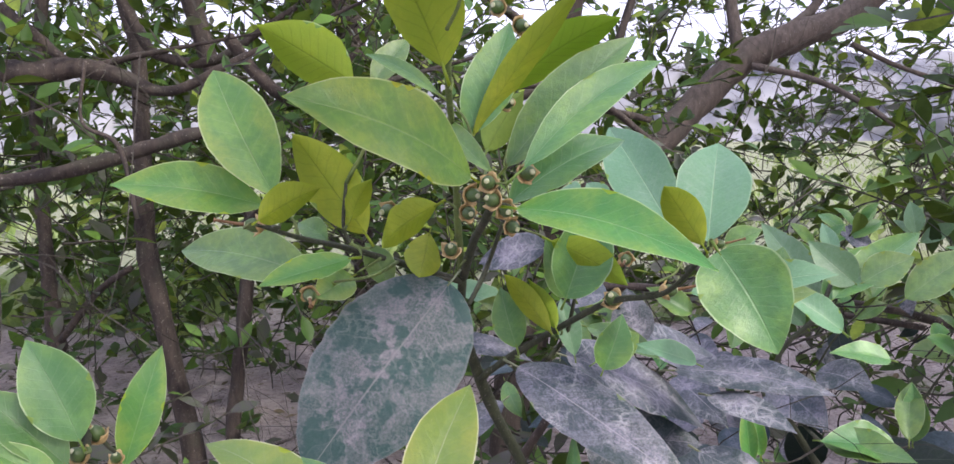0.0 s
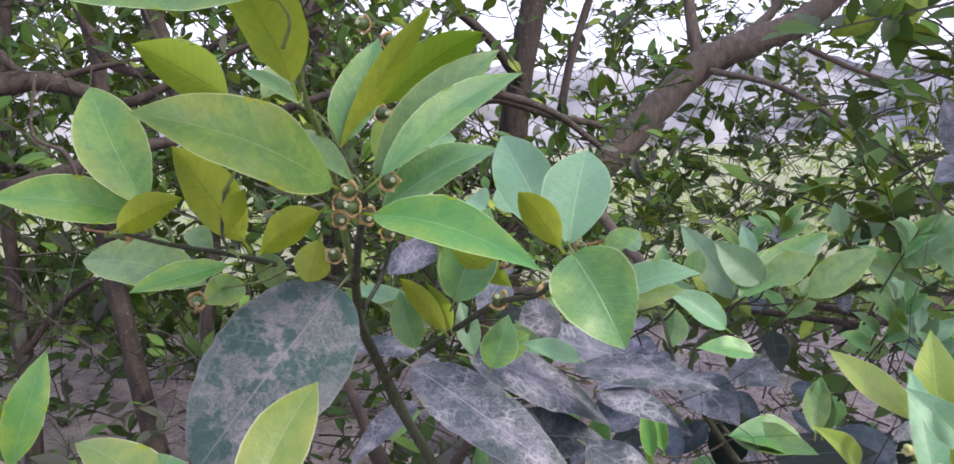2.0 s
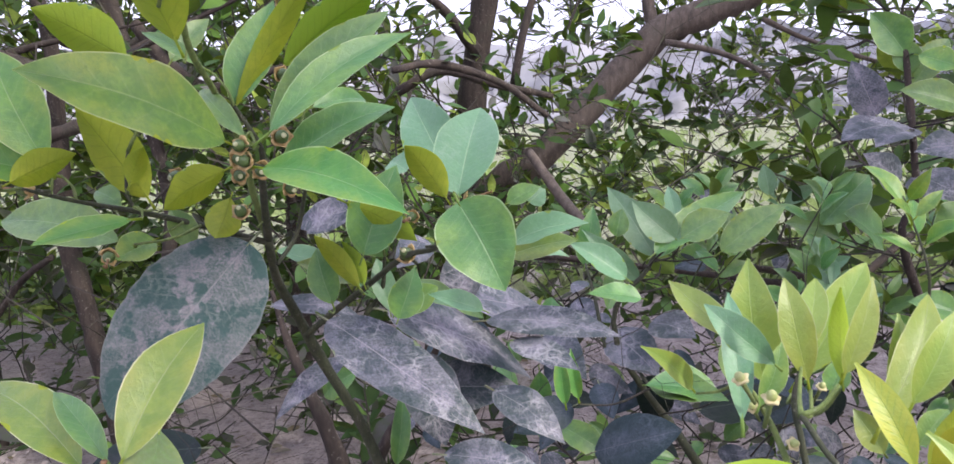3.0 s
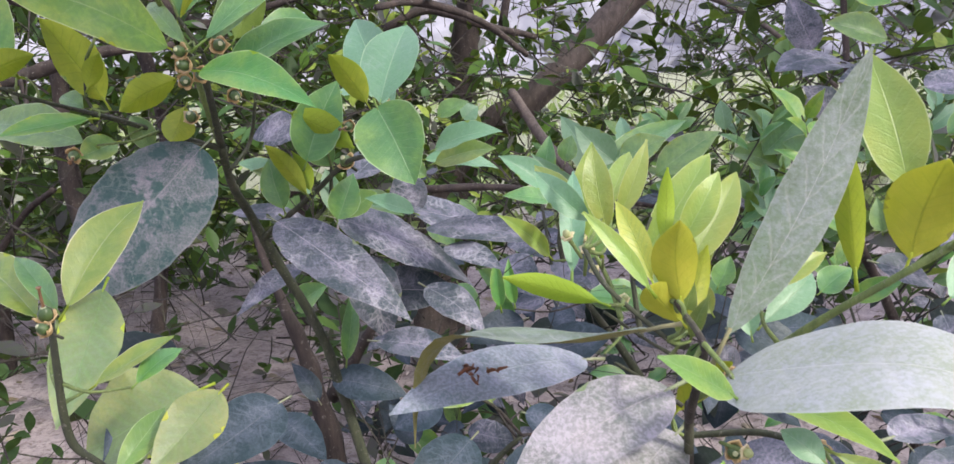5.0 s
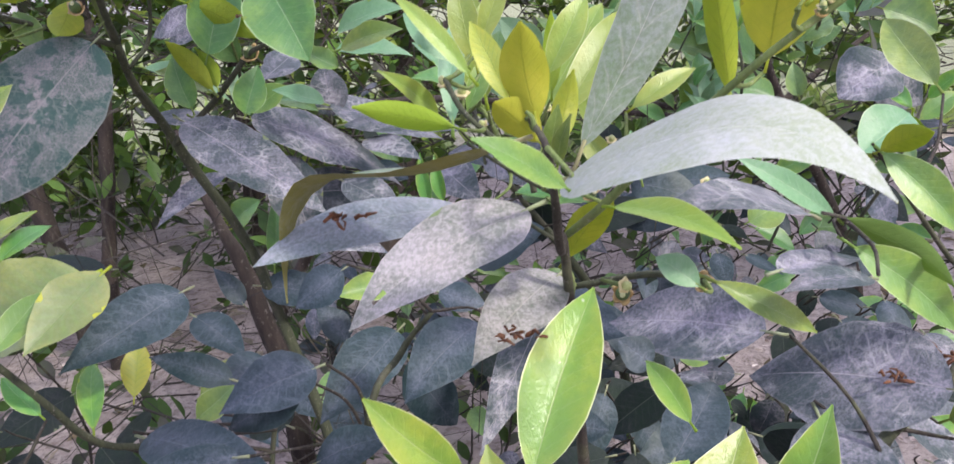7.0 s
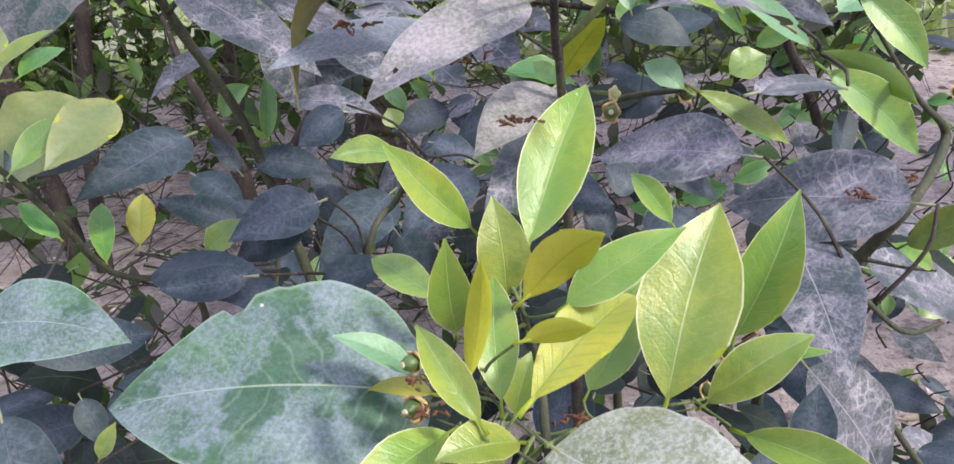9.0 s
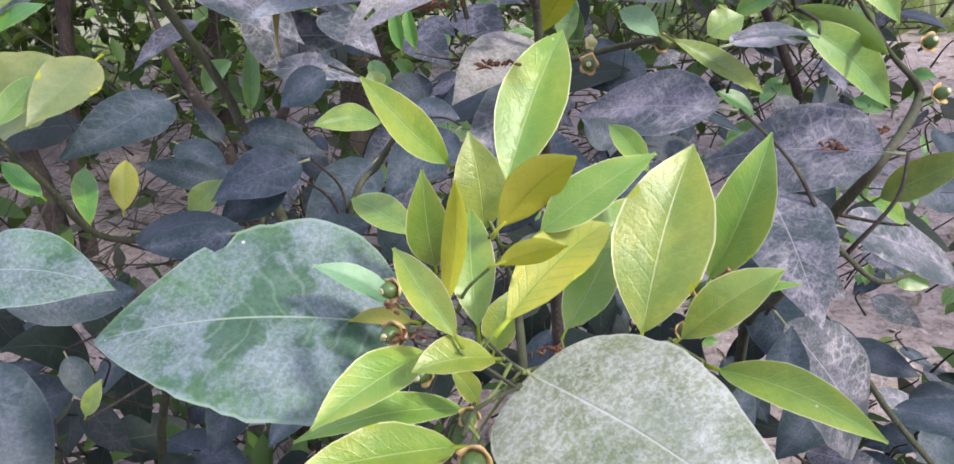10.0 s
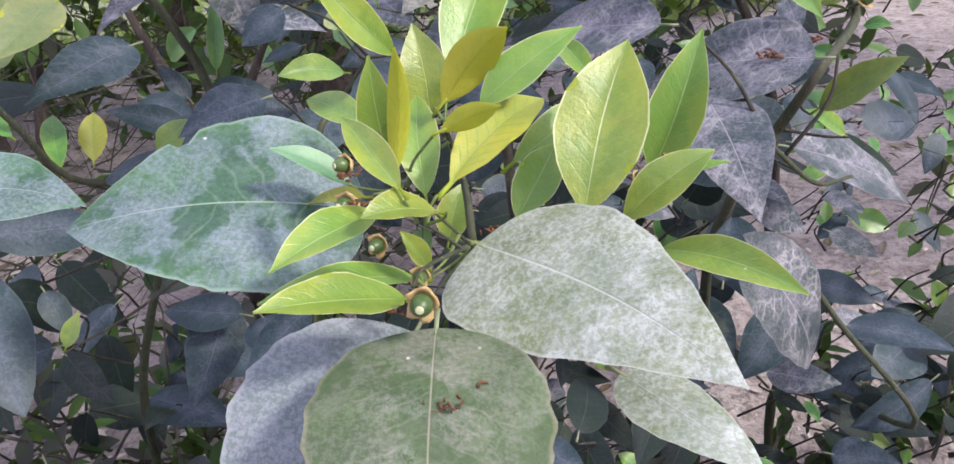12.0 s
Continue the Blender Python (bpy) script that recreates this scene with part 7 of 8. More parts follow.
leaf(lime_shrub, (0.366, 0.199, 0.825), (0.354, 0.232, 0.842), 0.0135, -14, 0.04, 0.12, "sunny")
leaf(lime_shrub, (0.366, 0.104, 0.796), (0.396, 0.093, 0.812), 0.007, -26, 0.04, 0.12, "sunny")
leaf(lime_shrub, (0.265, 0.051, 0.800), (0.257, 0.046, 0.818), 0.008, 2, 0.04, 0.12, "sunny")
leaf(lime_shrub, (0.277, 0.114, 0.781), (0.287, 0.123, 0.805), 0.015, -5, 0.04, 0.12, "sunny")
leaf(lime_shrub, (0.377, 0.112, 0.716), (0.402, 0.141, 0.737), 0.017, -16, 0.04, 0.12, "slate")
leaf(lime_shrub, (0.416, 0.137, 0.728), (0.424, 0.149, 0.758), 0.021, -19, 0.04, 0.12, "slate")
stem(lime_shrub, "stem", [(0.300, 0.240, 0.000, 0.0040), (0.300, 0.200, 0.400, 0.0033), (0.286, 0.084, 0.749, 0.0019), (0.284, 0.074, 0.797, 0.0018), (0.285, 0.099, 0.813, 0.0014), (0.278, 0.089, 0.844, 0.0009)], STEM)
stem(lime_shrub, "twig", [(0.282, 0.060, 0.804, 0.0009), (0.310, 0.111, 0.776, 0.0009), (0.343, 0.127, 0.769, 0.0007), (0.366, 0.135, 0.767, 0.0008), (0.373, 0.133, 0.789, 0.0006)], PETIOLE)
stem(lime_shrub, "twig", [(0.281, 0.063, 0.803, 0.0007), (0.267, 0.061, 0.821, 0.0005), (0.260, 0.064, 0.829, 0.0004)], STEM)
stem(lime_shrub, "twig", [(0.279, 0.042, 0.811, 0.0009), (0.263, 0.032, 0.810, 0.0007), (0.258, 0.021, 0.809, 0.0005)], STEM)
stem(lime_shrub, "twig", [(0.278, 0.041, 0.810, 0.0007), (0.265, 0.038, 0.823, 0.0005), (0.246, 0.043, 0.830, 0.0004)], STEM)
fruit(lime_shrub, (0.239, 0.061, 0.840), (-0.8, -0.6, 0.2), 0.0028)
fruit(lime_shrub, (0.239, 0.054, 0.827), (-0.8, -0.6, 0.2), 0.0032)
fruit(lime_shrub, (0.247, 0.057, 0.809), (-0.5, -0.9, 0.2), 0.0029)
fruit(lime_shrub, (0.261, 0.035, 0.805), (-0.2, -1, 0.1), 0.0026)
fruit(lime_shrub, (0.260, 0.006, 0.810), (-0.2, -1, 0.15), 0.0037)
fruit(lime_shrub, (0.368, 0.122, 0.797), (0.5, -0.5, 0.7), 0.0031, 3)
fruit(lime_shrub, (0.366, 0.136, 0.769), (0.4, -0.8, 0.4), 0.0028)
fruit(lime_shrub, (0.238, 0.053, 0.828), (-0.5, -0.8, 0.2), 0.0030)
stem(lime_shrub, "twig", [(0.257, 0.084, 0.811, 0.0005), (0.265, 0.074, 0.815, 0.0006), (0.267, 0.061, 0.821, 0.0008)], PETIOLE, 4, 6, 0.1)
stem(lime_shrub, "twig", [(0.267, 0.053, 0.815, 0.0005), (0.267, 0.057, 0.817, 0.0006), (0.269, 0.061, 0.818, 0.0008)], PETIOLE, 4, 6, 0.1)
stem(lime_shrub, "twig", [(0.265, 0.024, 0.799, 0.0005), (0.263, 0.026, 0.804, 0.0006), (0.260, 0.026, 0.809, 0.0008)], PETIOLE, 4, 6, 0.1)
stem(lime_shrub, "twig", [(0.263, 0.049, 0.787, 0.0005), (0.275, 0.064, 0.792, 0.0006), (0.284, 0.075, 0.793, 0.0008)], PETIOLE, 4, 6, 0.1)
stem(lime_shrub, "twig", [(0.366, 0.109, 0.769, 0.0005), (0.361, 0.123, 0.768, 0.0006), (0.358, 0.132, 0.768, 0.0008)], PETIOLE, 4, 6, 0.1)
stem(lime_shrub, "twig", [(0.331, 0.091, 0.786, 0.0005), (0.318, 0.094, 0.780, 0.0006), (0.305, 0.103, 0.781, 0.0008)], PETIOLE, 4, 6, 0.1)
stem(lime_shrub, "twig", [(0.381, 0.152, 0.778, 0.0005), (0.375, 0.144, 0.776, 0.0006), (0.370, 0.134, 0.780, 0.0008)], PETIOLE, 4, 6, 0.1)
stem(lime_shrub, "twig", [(0.349, 0.106, 0.781, 0.0005), (0.341, 0.115, 0.774, 0.0006), (0.338, 0.124, 0.770, 0.0008)], PETIOLE, 4, 6, 0.1)
stem(lime_shrub, "twig", [(0.270, 0.036, 0.834, 0.0005), (0.266, 0.036, 0.828, 0.0006), (0.265, 0.038, 0.823, 0.0008)], PETIOLE, 4, 6, 0.1)
stem(lime_shrub, "twig", [(0.286, 0.062, 0.853, 0.0005), (0.279, 0.074, 0.846, 0.0006), (0.278, 0.089, 0.844, 0.0008)], PETIOLE, 4, 6, 0.1)
stem(lime_shrub, "twig", [(0.274, 0.070, 0.853, 0.0005), (0.274, 0.080, 0.846, 0.0006), (0.278, 0.089, 0.844, 0.0008)], PETIOLE, 4, 6, 0.1)
stem(lime_shrub, "twig", [(0.283, 0.124, 0.844, 0.0005), (0.280, 0.107, 0.834, 0.0006), (0.281, 0.094, 0.829, 0.0008)], PETIOLE, 4, 6, 0.1)
stem(lime_shrub, "twig", [(0.266, 0.108, 0.862, 0.0005), (0.274, 0.100, 0.851, 0.0006), (0.278, 0.089, 0.844, 0.0008)], PETIOLE, 4, 6, 0.1)
stem(lime_shrub, "twig", [(0.255, 0.095, 0.827, 0.0005), (0.266, 0.095, 0.826, 0.0006), (0.280, 0.092, 0.834, 0.0008)], PETIOLE, 4, 6, 0.1)
stem(lime_shrub, "twig", [(0.257, 0.057, 0.830, 0.0005), (0.258, 0.060, 0.828, 0.0006), (0.260, 0.064, 0.829, 0.0008)], PETIOLE, 4, 6, 0.1)
stem(lime_shrub, "twig", [(0.267, 0.050, 0.823, 0.0005), (0.267, 0.054, 0.821, 0.0006), (0.267, 0.061, 0.821, 0.0008)], PETIOLE, 4, 6, 0.1)
stem(lime_shrub, "twig", [(0.259, 0.017, 0.841, 0.0005), (0.262, 0.024, 0.831, 0.0006), (0.262, 0.039, 0.824, 0.0008)], PETIOLE, 4, 6, 0.1)
stem(lime_shrub, "twig", [(0.252, 0.101, 0.841, 0.0005), (0.267, 0.092, 0.841, 0.0006), (0.278, 0.089, 0.844, 0.0008)], PETIOLE, 4, 6, 0.1)
stem(lime_shrub, "twig", [(0.243, 0.074, 0.826, 0.0005), (0.253, 0.070, 0.825, 0.0006), (0.260, 0.064, 0.829, 0.0008)], PETIOLE, 4, 6, 0.1)
stem(lime_shrub, "twig", [(0.248, 0.062, 0.827, 0.0005), (0.255, 0.062, 0.828, 0.0006), (0.260, 0.064, 0.829, 0.0008)], PETIOLE, 4, 6, 0.1)
stem(lime_shrub, "twig", [(0.253, 0.037, 0.832, 0.0005), (0.253, 0.040, 0.830, 0.0006), (0.252, 0.041, 0.828, 0.0008)], PETIOLE, 4, 6, 0.1)
stem(lime_shrub, "twig", [(0.272, 0.025, 0.832, 0.0005), (0.271, 0.032, 0.827, 0.0006), (0.265, 0.038, 0.823, 0.0008)], PETIOLE, 4, 6, 0.1)
stem(lime_shrub, "twig", [(0.261, 0.028, 0.801, 0.0005), (0.262, 0.028, 0.804, 0.0006), (0.261, 0.027, 0.810, 0.0008)], PETIOLE, 4, 6, 0.1)
stem(lime_shrub, "twig", [(0.266, 0.061, 0.791, 0.0005), (0.277, 0.069, 0.793, 0.0006), (0.284, 0.074, 0.797, 0.0008)], PETIOLE, 4, 6, 0.1)
stem(lime_shrub, "twig", [(0.272, 0.049, 0.851, 0.0005), (0.264, 0.058, 0.839, 0.0006), (0.261, 0.064, 0.828, 0.0008)], PETIOLE, 4, 6, 0.1)
stem(lime_shrub, "twig", [(0.306, 0.117, 0.782, 0.0005), (0.307, 0.114, 0.778, 0.0006), (0.310, 0.111, 0.776, 0.0008)], PETIOLE, 4, 6, 0.1)
stem(lime_shrub, "twig", [(0.362, 0.106, 0.794, 0.0005), (0.363, 0.119, 0.790, 0.0006), (0.373, 0.133, 0.789, 0.0008)], PETIOLE, 4, 6, 0.1)
stem(lime_shrub, "twig", [(0.266, 0.051, 0.798, 0.0005), (0.272, 0.057, 0.800, 0.0006), (0.278, 0.062, 0.807, 0.0008)], PETIOLE, 4, 6, 0.1)
stem(lime_shrub, "twig", [(0.276, 0.113, 0.778, 0.0005), (0.287, 0.105, 0.776, 0.0006), (0.303, 0.098, 0.783, 0.0008)], PETIOLE, 4, 6, 0.1)

back_shrub = plant("citrus_shrub", (0.55, 1.0, 0.0), "citrus shrub with powdered green leaves behind the sapling", "shrub")
leaf(back_shrub, (0.391, 0.964, 0.900), (0.343, 1.026, 0.983), 0.042, -25, 0.04, 0.2, "pale", shape=(0.68, 1.05))
leaf(back_shrub, (0.365, 0.853, 0.924), (0.499, 0.949, 0.979), 0.040, -5, 0.04, 0.2, "green", shape=(0.68, 1.05))
leaf(back_shrub, (0.382, 0.917, 0.907), (0.469, 0.992, 0.960), 0.038, -7, 0.04, 0.2, "green", shape=(0.68, 1.05))
leaf(back_shrub, (0.433, 1.024, 0.933), (0.434, 1.068, 0.977), 0.022, -19, 0.04, 0.2, "pale", shape=(0.68, 1.05))
leaf(back_shrub, (0.361, 0.919, 0.880), (0.294, 0.916, 0.945), 0.027, -19, 0.04, 0.2, "pale", shape=(0.68, 1.05))
leaf(back_shrub, (0.317, 1.061, 0.873), (0.331, 1.071, 0.953), 0.035, -8, 0.04, 0.2, "green", shape=(0.68, 1.05))
leaf(back_shrub, (0.333, 0.945, 0.810), (0.374, 0.872, 0.776), 0.062, 5, 0.04, 0.2, "dusty", shape=(0.68, 1.05))
leaf(back_shrub, (0.372, 0.905, 0.830), (0.413, 0.855, 0.824), 0.048, 1, 0.04, 0.2, "dusty", shape=(0.68, 1.05))
leaf(back_shrub, (0.359, 0.848, 0.772), (0.432, 0.798, 0.770), 0.041, -5, 0.04, 0.2, "green", shape=(0.68, 1.05))
leaf(back_shrub, (0.449, 0.849, 0.773), (0.477, 0.905, 0.819), 0.029, -15, 0.04, 0.2, "green", shape=(0.68, 1.05))
leaf(back_shrub, (0.262, 0.749, 0.797), (0.256, 0.755, 0.847), 0.015, -12, 0.04, 0.2, "lime", shape=(0.68, 1.05))
leaf(back_shrub, (0.468, 0.879, 0.759), (0.468, 0.887, 0.822), 0.031, -25, 0.04, 0.2, "green", shape=(0.68, 1.05))
leaf(back_shrub, (0.430, 0.828, 0.763), (0.349, 0.828, 0.782), 0.052, 19, 0.04, 0.2, "green", shape=(0.68, 1.05))
leaf(back_shrub, (0.246, 0.727, 0.800), (0.241, 0.734, 0.854), 0.016, -16, 0.04, 0.2, "lime", shape=(0.68, 1.05))
leaf(back_shrub, (0.423, 0.993, 0.871), (0.376, 0.996, 0.901), 0.030, 118, 0.04, 0.2, "green", shape=(0.68, 1.05))
leaf(back_shrub, (0.069, 0.616, 0.977), (0.099, 0.631, 1.049), 0.045, 20, 0.04, 0.2, "green", shape=(0.68, 1.05))
leaf(back_shrub, (0.188, 0.568, 0.990), (0.244, 0.551, 1.007), 0.027, -3, 0.04, 0.2, "pale", shape=(0.68, 1.05))
leaf(back_shrub, (0.174, 0.666, 0.970), (0.245, 0.664, 0.962), 0.029, -14, 0.04, 0.2, "pale", shape=(0.68, 1.05))
leaf(back_shrub, (0.174, 0.662, 0.954), (0.139, 0.667, 0.975), 0.022, -4, 0.04, 0.2, "green", shape=(0.68, 1.05))
leaf(back_shrub, (0.211, 0.673, 1.008), (0.226, 0.676, 1.019), 0.022, 16, 0.04, 0.2, "pale", shape=(0.68, 1.05))
leaf(back_shrub, (0.189, 0.624, 1.014), (0.217, 0.626, 1.027), 0.018, 9, 0.04, 0.2, "green", shape=(0.68, 1.05))
leaf(back_shrub, (0.096, 0.605, 0.925), (0.111, 0.614, 0.965), 0.029, 17, 0.04, 0.2, "green", shape=(0.68, 1.05))
leaf(back_shrub, (0.165, 0.606, 0.929), (0.121, 0.609, 0.944), 0.020, 6, 0.04, 0.2, "pale", shape=(0.68, 1.05))
leaf(back_shrub, (0.047, 0.723, 0.999), (0.004, 0.719, 0.981), 0.028, 0, 0.04, 0.2, "dusty", shape=(0.68, 1.05))
leaf(back_shrub, (-0.033, 0.755, 0.960), (0.051, 0.747, 0.925), 0.027, -16, 0.04, 0.2, "pale", shape=(0.68, 1.05))
leaf(back_shrub, (-0.040, 0.743, 0.908), (0.050, 0.741, 0.896), 0.033, -25, 0.04, 0.2, "dusty", shape=(0.68, 1.05))
leaf(back_shrub, (0.021, 0.791, 0.836), (-0.038, 0.720, 0.799), 0.027, -3, 0.04, 0.2, "dusty", shape=(0.68, 1.05))
leaf(back_shrub, (0.077, 0.721, 0.747), (0.086, 0.737, 0.825), 0.019, 11, 0.04, 0.2, "green", shape=(0.68, 1.05))
leaf(back_shrub, (0.129, 0.582, 0.816), (0.212, 0.549, 0.808), 0.034, -10, 0.04, 0.2, "dusty", shape=(0.68, 1.05))
leaf(back_shrub, (0.172, 0.621, 0.855), (0.228, 0.583, 0.822), 0.036, -7, 0.04, 0.2, "dusty", shape=(0.68, 1.05))
leaf(back_shrub, (0.106, 0.695, 0.869), (0.129, 0.677, 0.782), 0.054, -3, 0.04, 0.2, "dusty", shape=(0.68, 1.05))
leaf(back_shrub, (0.170, 0.701, 0.895), (0.287, 0.648, 0.890), 0.047, -23, 0.04, 0.2, "dusty", shape=(0.68, 1.05))
leaf(back_shrub, (0.099, 0.736, 0.818), (0.205, 0.735, 0.816), 0.057, 0, 0.04, 0.2, "dusty", shape=(0.68, 1.05))
leaf(back_shrub, (0.285, 0.558, 0.945), (0.244, 0.559, 0.950), 0.019, 5, 0.04, 0.2, "green", shape=(0.68, 1.05))
leaf(back_shrub, (0.391, 0.863, 0.938), (0.344, 0.872, 0.982), 0.039, -25, 0.04, 0.2, "pale", shape=(0.68, 1.05))
leaf(back_shrub, (0.442, 0.859, 0.922), (0.519, 0.869, 0.971), 0.040, 7, 0.04, 0.2, "green", shape=(0.68, 1.05))
leaf(back_shrub, (0.398, 0.863, 0.938), (0.454, 0.868, 0.965), 0.037, 10, 0.04, 0.2, "green", shape=(0.68, 1.05))
leaf(back_shrub, (0.294, 0.659, 0.939), (0.245, 0.666, 0.972), 0.026, -7, 0.04, 0.2, "pale", shape=(0.68, 1.05))
leaf(back_shrub, (0.343, 0.963, 0.927), (0.352, 0.970, 0.961), 0.027, 1, 0.04, 0.2, "green", shape=(0.68, 1.05))
leaf(back_shrub, (0.425, 0.542, 0.871), (0.436, 0.547, 0.896), 0.020, -9, 0.04, 0.2, "green", shape=(0.68, 1.05))
leaf(back_shrub, (0.470, 0.444, 0.893), (0.493, 0.447, 0.910), 0.022, -10, 0.04, 0.2, "green", shape=(0.68, 1.05))
leaf(back_shrub, (0.585, 0.649, 0.898), (0.544, 0.652, 0.910), 0.030, -7, 0.04, 0.2, "green", shape=(0.68, 1.05))
leaf(back_shrub, (0.583, 0.593, 0.875), (0.638, 0.588, 0.852), 0.033, -4, 0.04, 0.2, "dusty", shape=(0.68, 1.05))
leaf(back_shrub, (0.565, 0.550, 0.913), (0.561, 0.556, 0.941), 0.017, -26, 0.04, 0.2, "green", shape=(0.68, 1.05))
stem(back_shrub, "stem", [(0.550, 1.000, 0.000, 0.0080), (0.500, 0.980, 0.500, 0.0070), (0.335, 0.922, 0.800, 0.0036), (0.368, 0.894, 0.901, 0.0027), (0.409, 0.950, 0.946, 0.0022)], STEM)
stem(back_shrub, "twig", [(0.320, 0.921, 0.794, 0.0021), (0.314, 0.958, 0.850, 0.0022), (0.311, 1.012, 0.884, 0.0015)], STEM)
stem(back_shrub, "twig", [(0.335, 0.922, 0.800, 0.0029), (0.357, 0.898, 0.771, 0.0021), (0.359, 0.847, 0.769, 0.0020)], STEM)
stem(back_shrub, "twig", [(0.397, 0.956, 0.890, 0.0009), (0.385, 0.926, 0.881, 0.0011), (0.362, 0.899, 0.884, 0.0015)], TWIG, 4, 6, 0.1)
stem(back_shrub, "twig", [(0.355, 0.846, 0.919, 0.0009), (0.354, 0.863, 0.908, 0.0011), (0.368, 0.894, 0.901, 0.0015)], TWIG, 4, 6, 0.1)
stem(back_shrub, "twig", [(0.372, 0.909, 0.901, 0.0007), (0.372, 0.905, 0.904, 0.0009), (0.375, 0.903, 0.908, 0.0012)], TWIG, 4, 6, 0.1)
stem(back_shrub, "twig", [(0.433, 1.019, 0.928, 0.0009), (0.418, 0.976, 0.925, 0.0011), (0.399, 0.936, 0.935, 0.0015)], TWIG, 4, 6, 0.1)
stem(back_shrub, "twig", [(0.369, 0.919, 0.872, 0.0007), (0.366, 0.912, 0.868, 0.0009), (0.357, 0.903, 0.867, 0.0012)], TWIG, 4, 6, 0.1)
stem(back_shrub, "twig", [(0.315, 1.060, 0.863, 0.0009), (0.312, 1.029, 0.860, 0.0011), (0.312, 0.994, 0.873, 0.0015)], TWIG, 4, 6, 0.1)
stem(back_shrub, "twig", [(0.328, 0.953, 0.814, 0.0007), (0.322, 0.949, 0.819, 0.0009), (0.317, 0.940, 0.822, 0.0012)], TWIG, 4, 6, 0.1)
stem(back_shrub, "twig", [(0.367, 0.912, 0.831, 0.0007), (0.356, 0.915, 0.832, 0.0009), (0.346, 0.913, 0.834, 0.0012)], TWIG, 4, 6, 0.1)
stem(back_shrub, "twig", [(0.351, 0.854, 0.773, 0.0007), (0.353, 0.855, 0.771, 0.0009), (0.359, 0.855, 0.769, 0.0012)], TWIG, 4, 6, 0.1)
stem(back_shrub, "twig", [(0.445, 0.842, 0.768, 0.0009), (0.404, 0.838, 0.764, 0.0011), (0.359, 0.847, 0.769, 0.0015)], TWIG, 4, 6, 0.1)
stem(back_shrub, "twig", [(0.262, 0.748, 0.791, 0.0009), (0.307, 0.792, 0.773, 0.0011), (0.359, 0.847, 0.769, 0.0015)], TWIG, 4, 6, 0.1)
stem(back_shrub, "twig", [(0.468, 0.878, 0.752, 0.0009), (0.433, 0.905, 0.721, 0.0011), (0.390, 0.941, 0.700, 0.0015)], TWIG, 4, 6, 0.1)
stem(back_shrub, "twig", [(0.440, 0.828, 0.761, 0.0009), (0.411, 0.836, 0.763, 0.0011), (0.359, 0.847, 0.769, 0.0015)], TWIG, 4, 6, 0.1)
stem(back_shrub, "twig", [(0.429, 0.993, 0.868, 0.0009), (0.403, 0.952, 0.863, 0.0011), (0.357, 0.903, 0.867, 0.0015)], TWIG, 4, 6, 0.1)
stem(back_shrub, "twig", [(0.397, 0.862, 0.933, 0.0009), (0.391, 0.877, 0.915, 0.0011), (0.371, 0.899, 0.905, 0.0015)], TWIG, 4, 6, 0.1)
stem(back_shrub, "twig", [(0.433, 0.858, 0.917, 0.0009), (0.400, 0.878, 0.909, 0.0011), (0.375, 0.903, 0.908, 0.0015)], TWIG, 4, 6, 0.1)
stem(back_shrub, "twig", [(0.392, 0.862, 0.935, 0.0009), (0.374, 0.876, 0.916, 0.0011), (0.368, 0.894, 0.901, 0.0015)], TWIG, 4, 6, 0.1)
stem(back_shrub, "twig", [(0.342, 0.962, 0.923, 0.0009), (0.327, 0.971, 0.890, 0.0011), (0.312, 0.985, 0.867, 0.0015)], TWIG, 4, 6, 0.1)

low_shrub = plant("citrus_shrub", (0.12, 0.55, 0.0), "low citrus shrub full of dust-covered leaves", "shrub")
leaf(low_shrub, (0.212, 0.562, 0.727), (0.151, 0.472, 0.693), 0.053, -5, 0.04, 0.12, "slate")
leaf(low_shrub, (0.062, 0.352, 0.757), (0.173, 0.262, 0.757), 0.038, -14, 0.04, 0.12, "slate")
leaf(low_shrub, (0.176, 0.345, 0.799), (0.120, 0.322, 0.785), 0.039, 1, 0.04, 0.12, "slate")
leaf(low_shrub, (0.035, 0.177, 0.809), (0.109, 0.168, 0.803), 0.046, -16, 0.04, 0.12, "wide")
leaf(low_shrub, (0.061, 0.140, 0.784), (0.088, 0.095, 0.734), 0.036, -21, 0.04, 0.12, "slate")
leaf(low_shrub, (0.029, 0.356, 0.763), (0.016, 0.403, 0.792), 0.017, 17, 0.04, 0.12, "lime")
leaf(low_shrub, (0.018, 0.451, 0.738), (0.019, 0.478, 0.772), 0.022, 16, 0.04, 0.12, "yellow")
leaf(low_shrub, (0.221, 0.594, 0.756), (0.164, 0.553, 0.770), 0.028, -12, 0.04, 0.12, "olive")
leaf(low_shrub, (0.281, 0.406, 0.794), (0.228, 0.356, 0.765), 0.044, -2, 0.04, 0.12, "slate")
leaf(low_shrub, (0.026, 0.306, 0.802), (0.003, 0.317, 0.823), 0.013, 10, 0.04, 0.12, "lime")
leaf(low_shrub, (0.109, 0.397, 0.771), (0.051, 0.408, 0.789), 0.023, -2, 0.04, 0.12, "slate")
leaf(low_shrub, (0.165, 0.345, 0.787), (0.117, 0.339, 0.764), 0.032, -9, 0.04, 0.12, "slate")
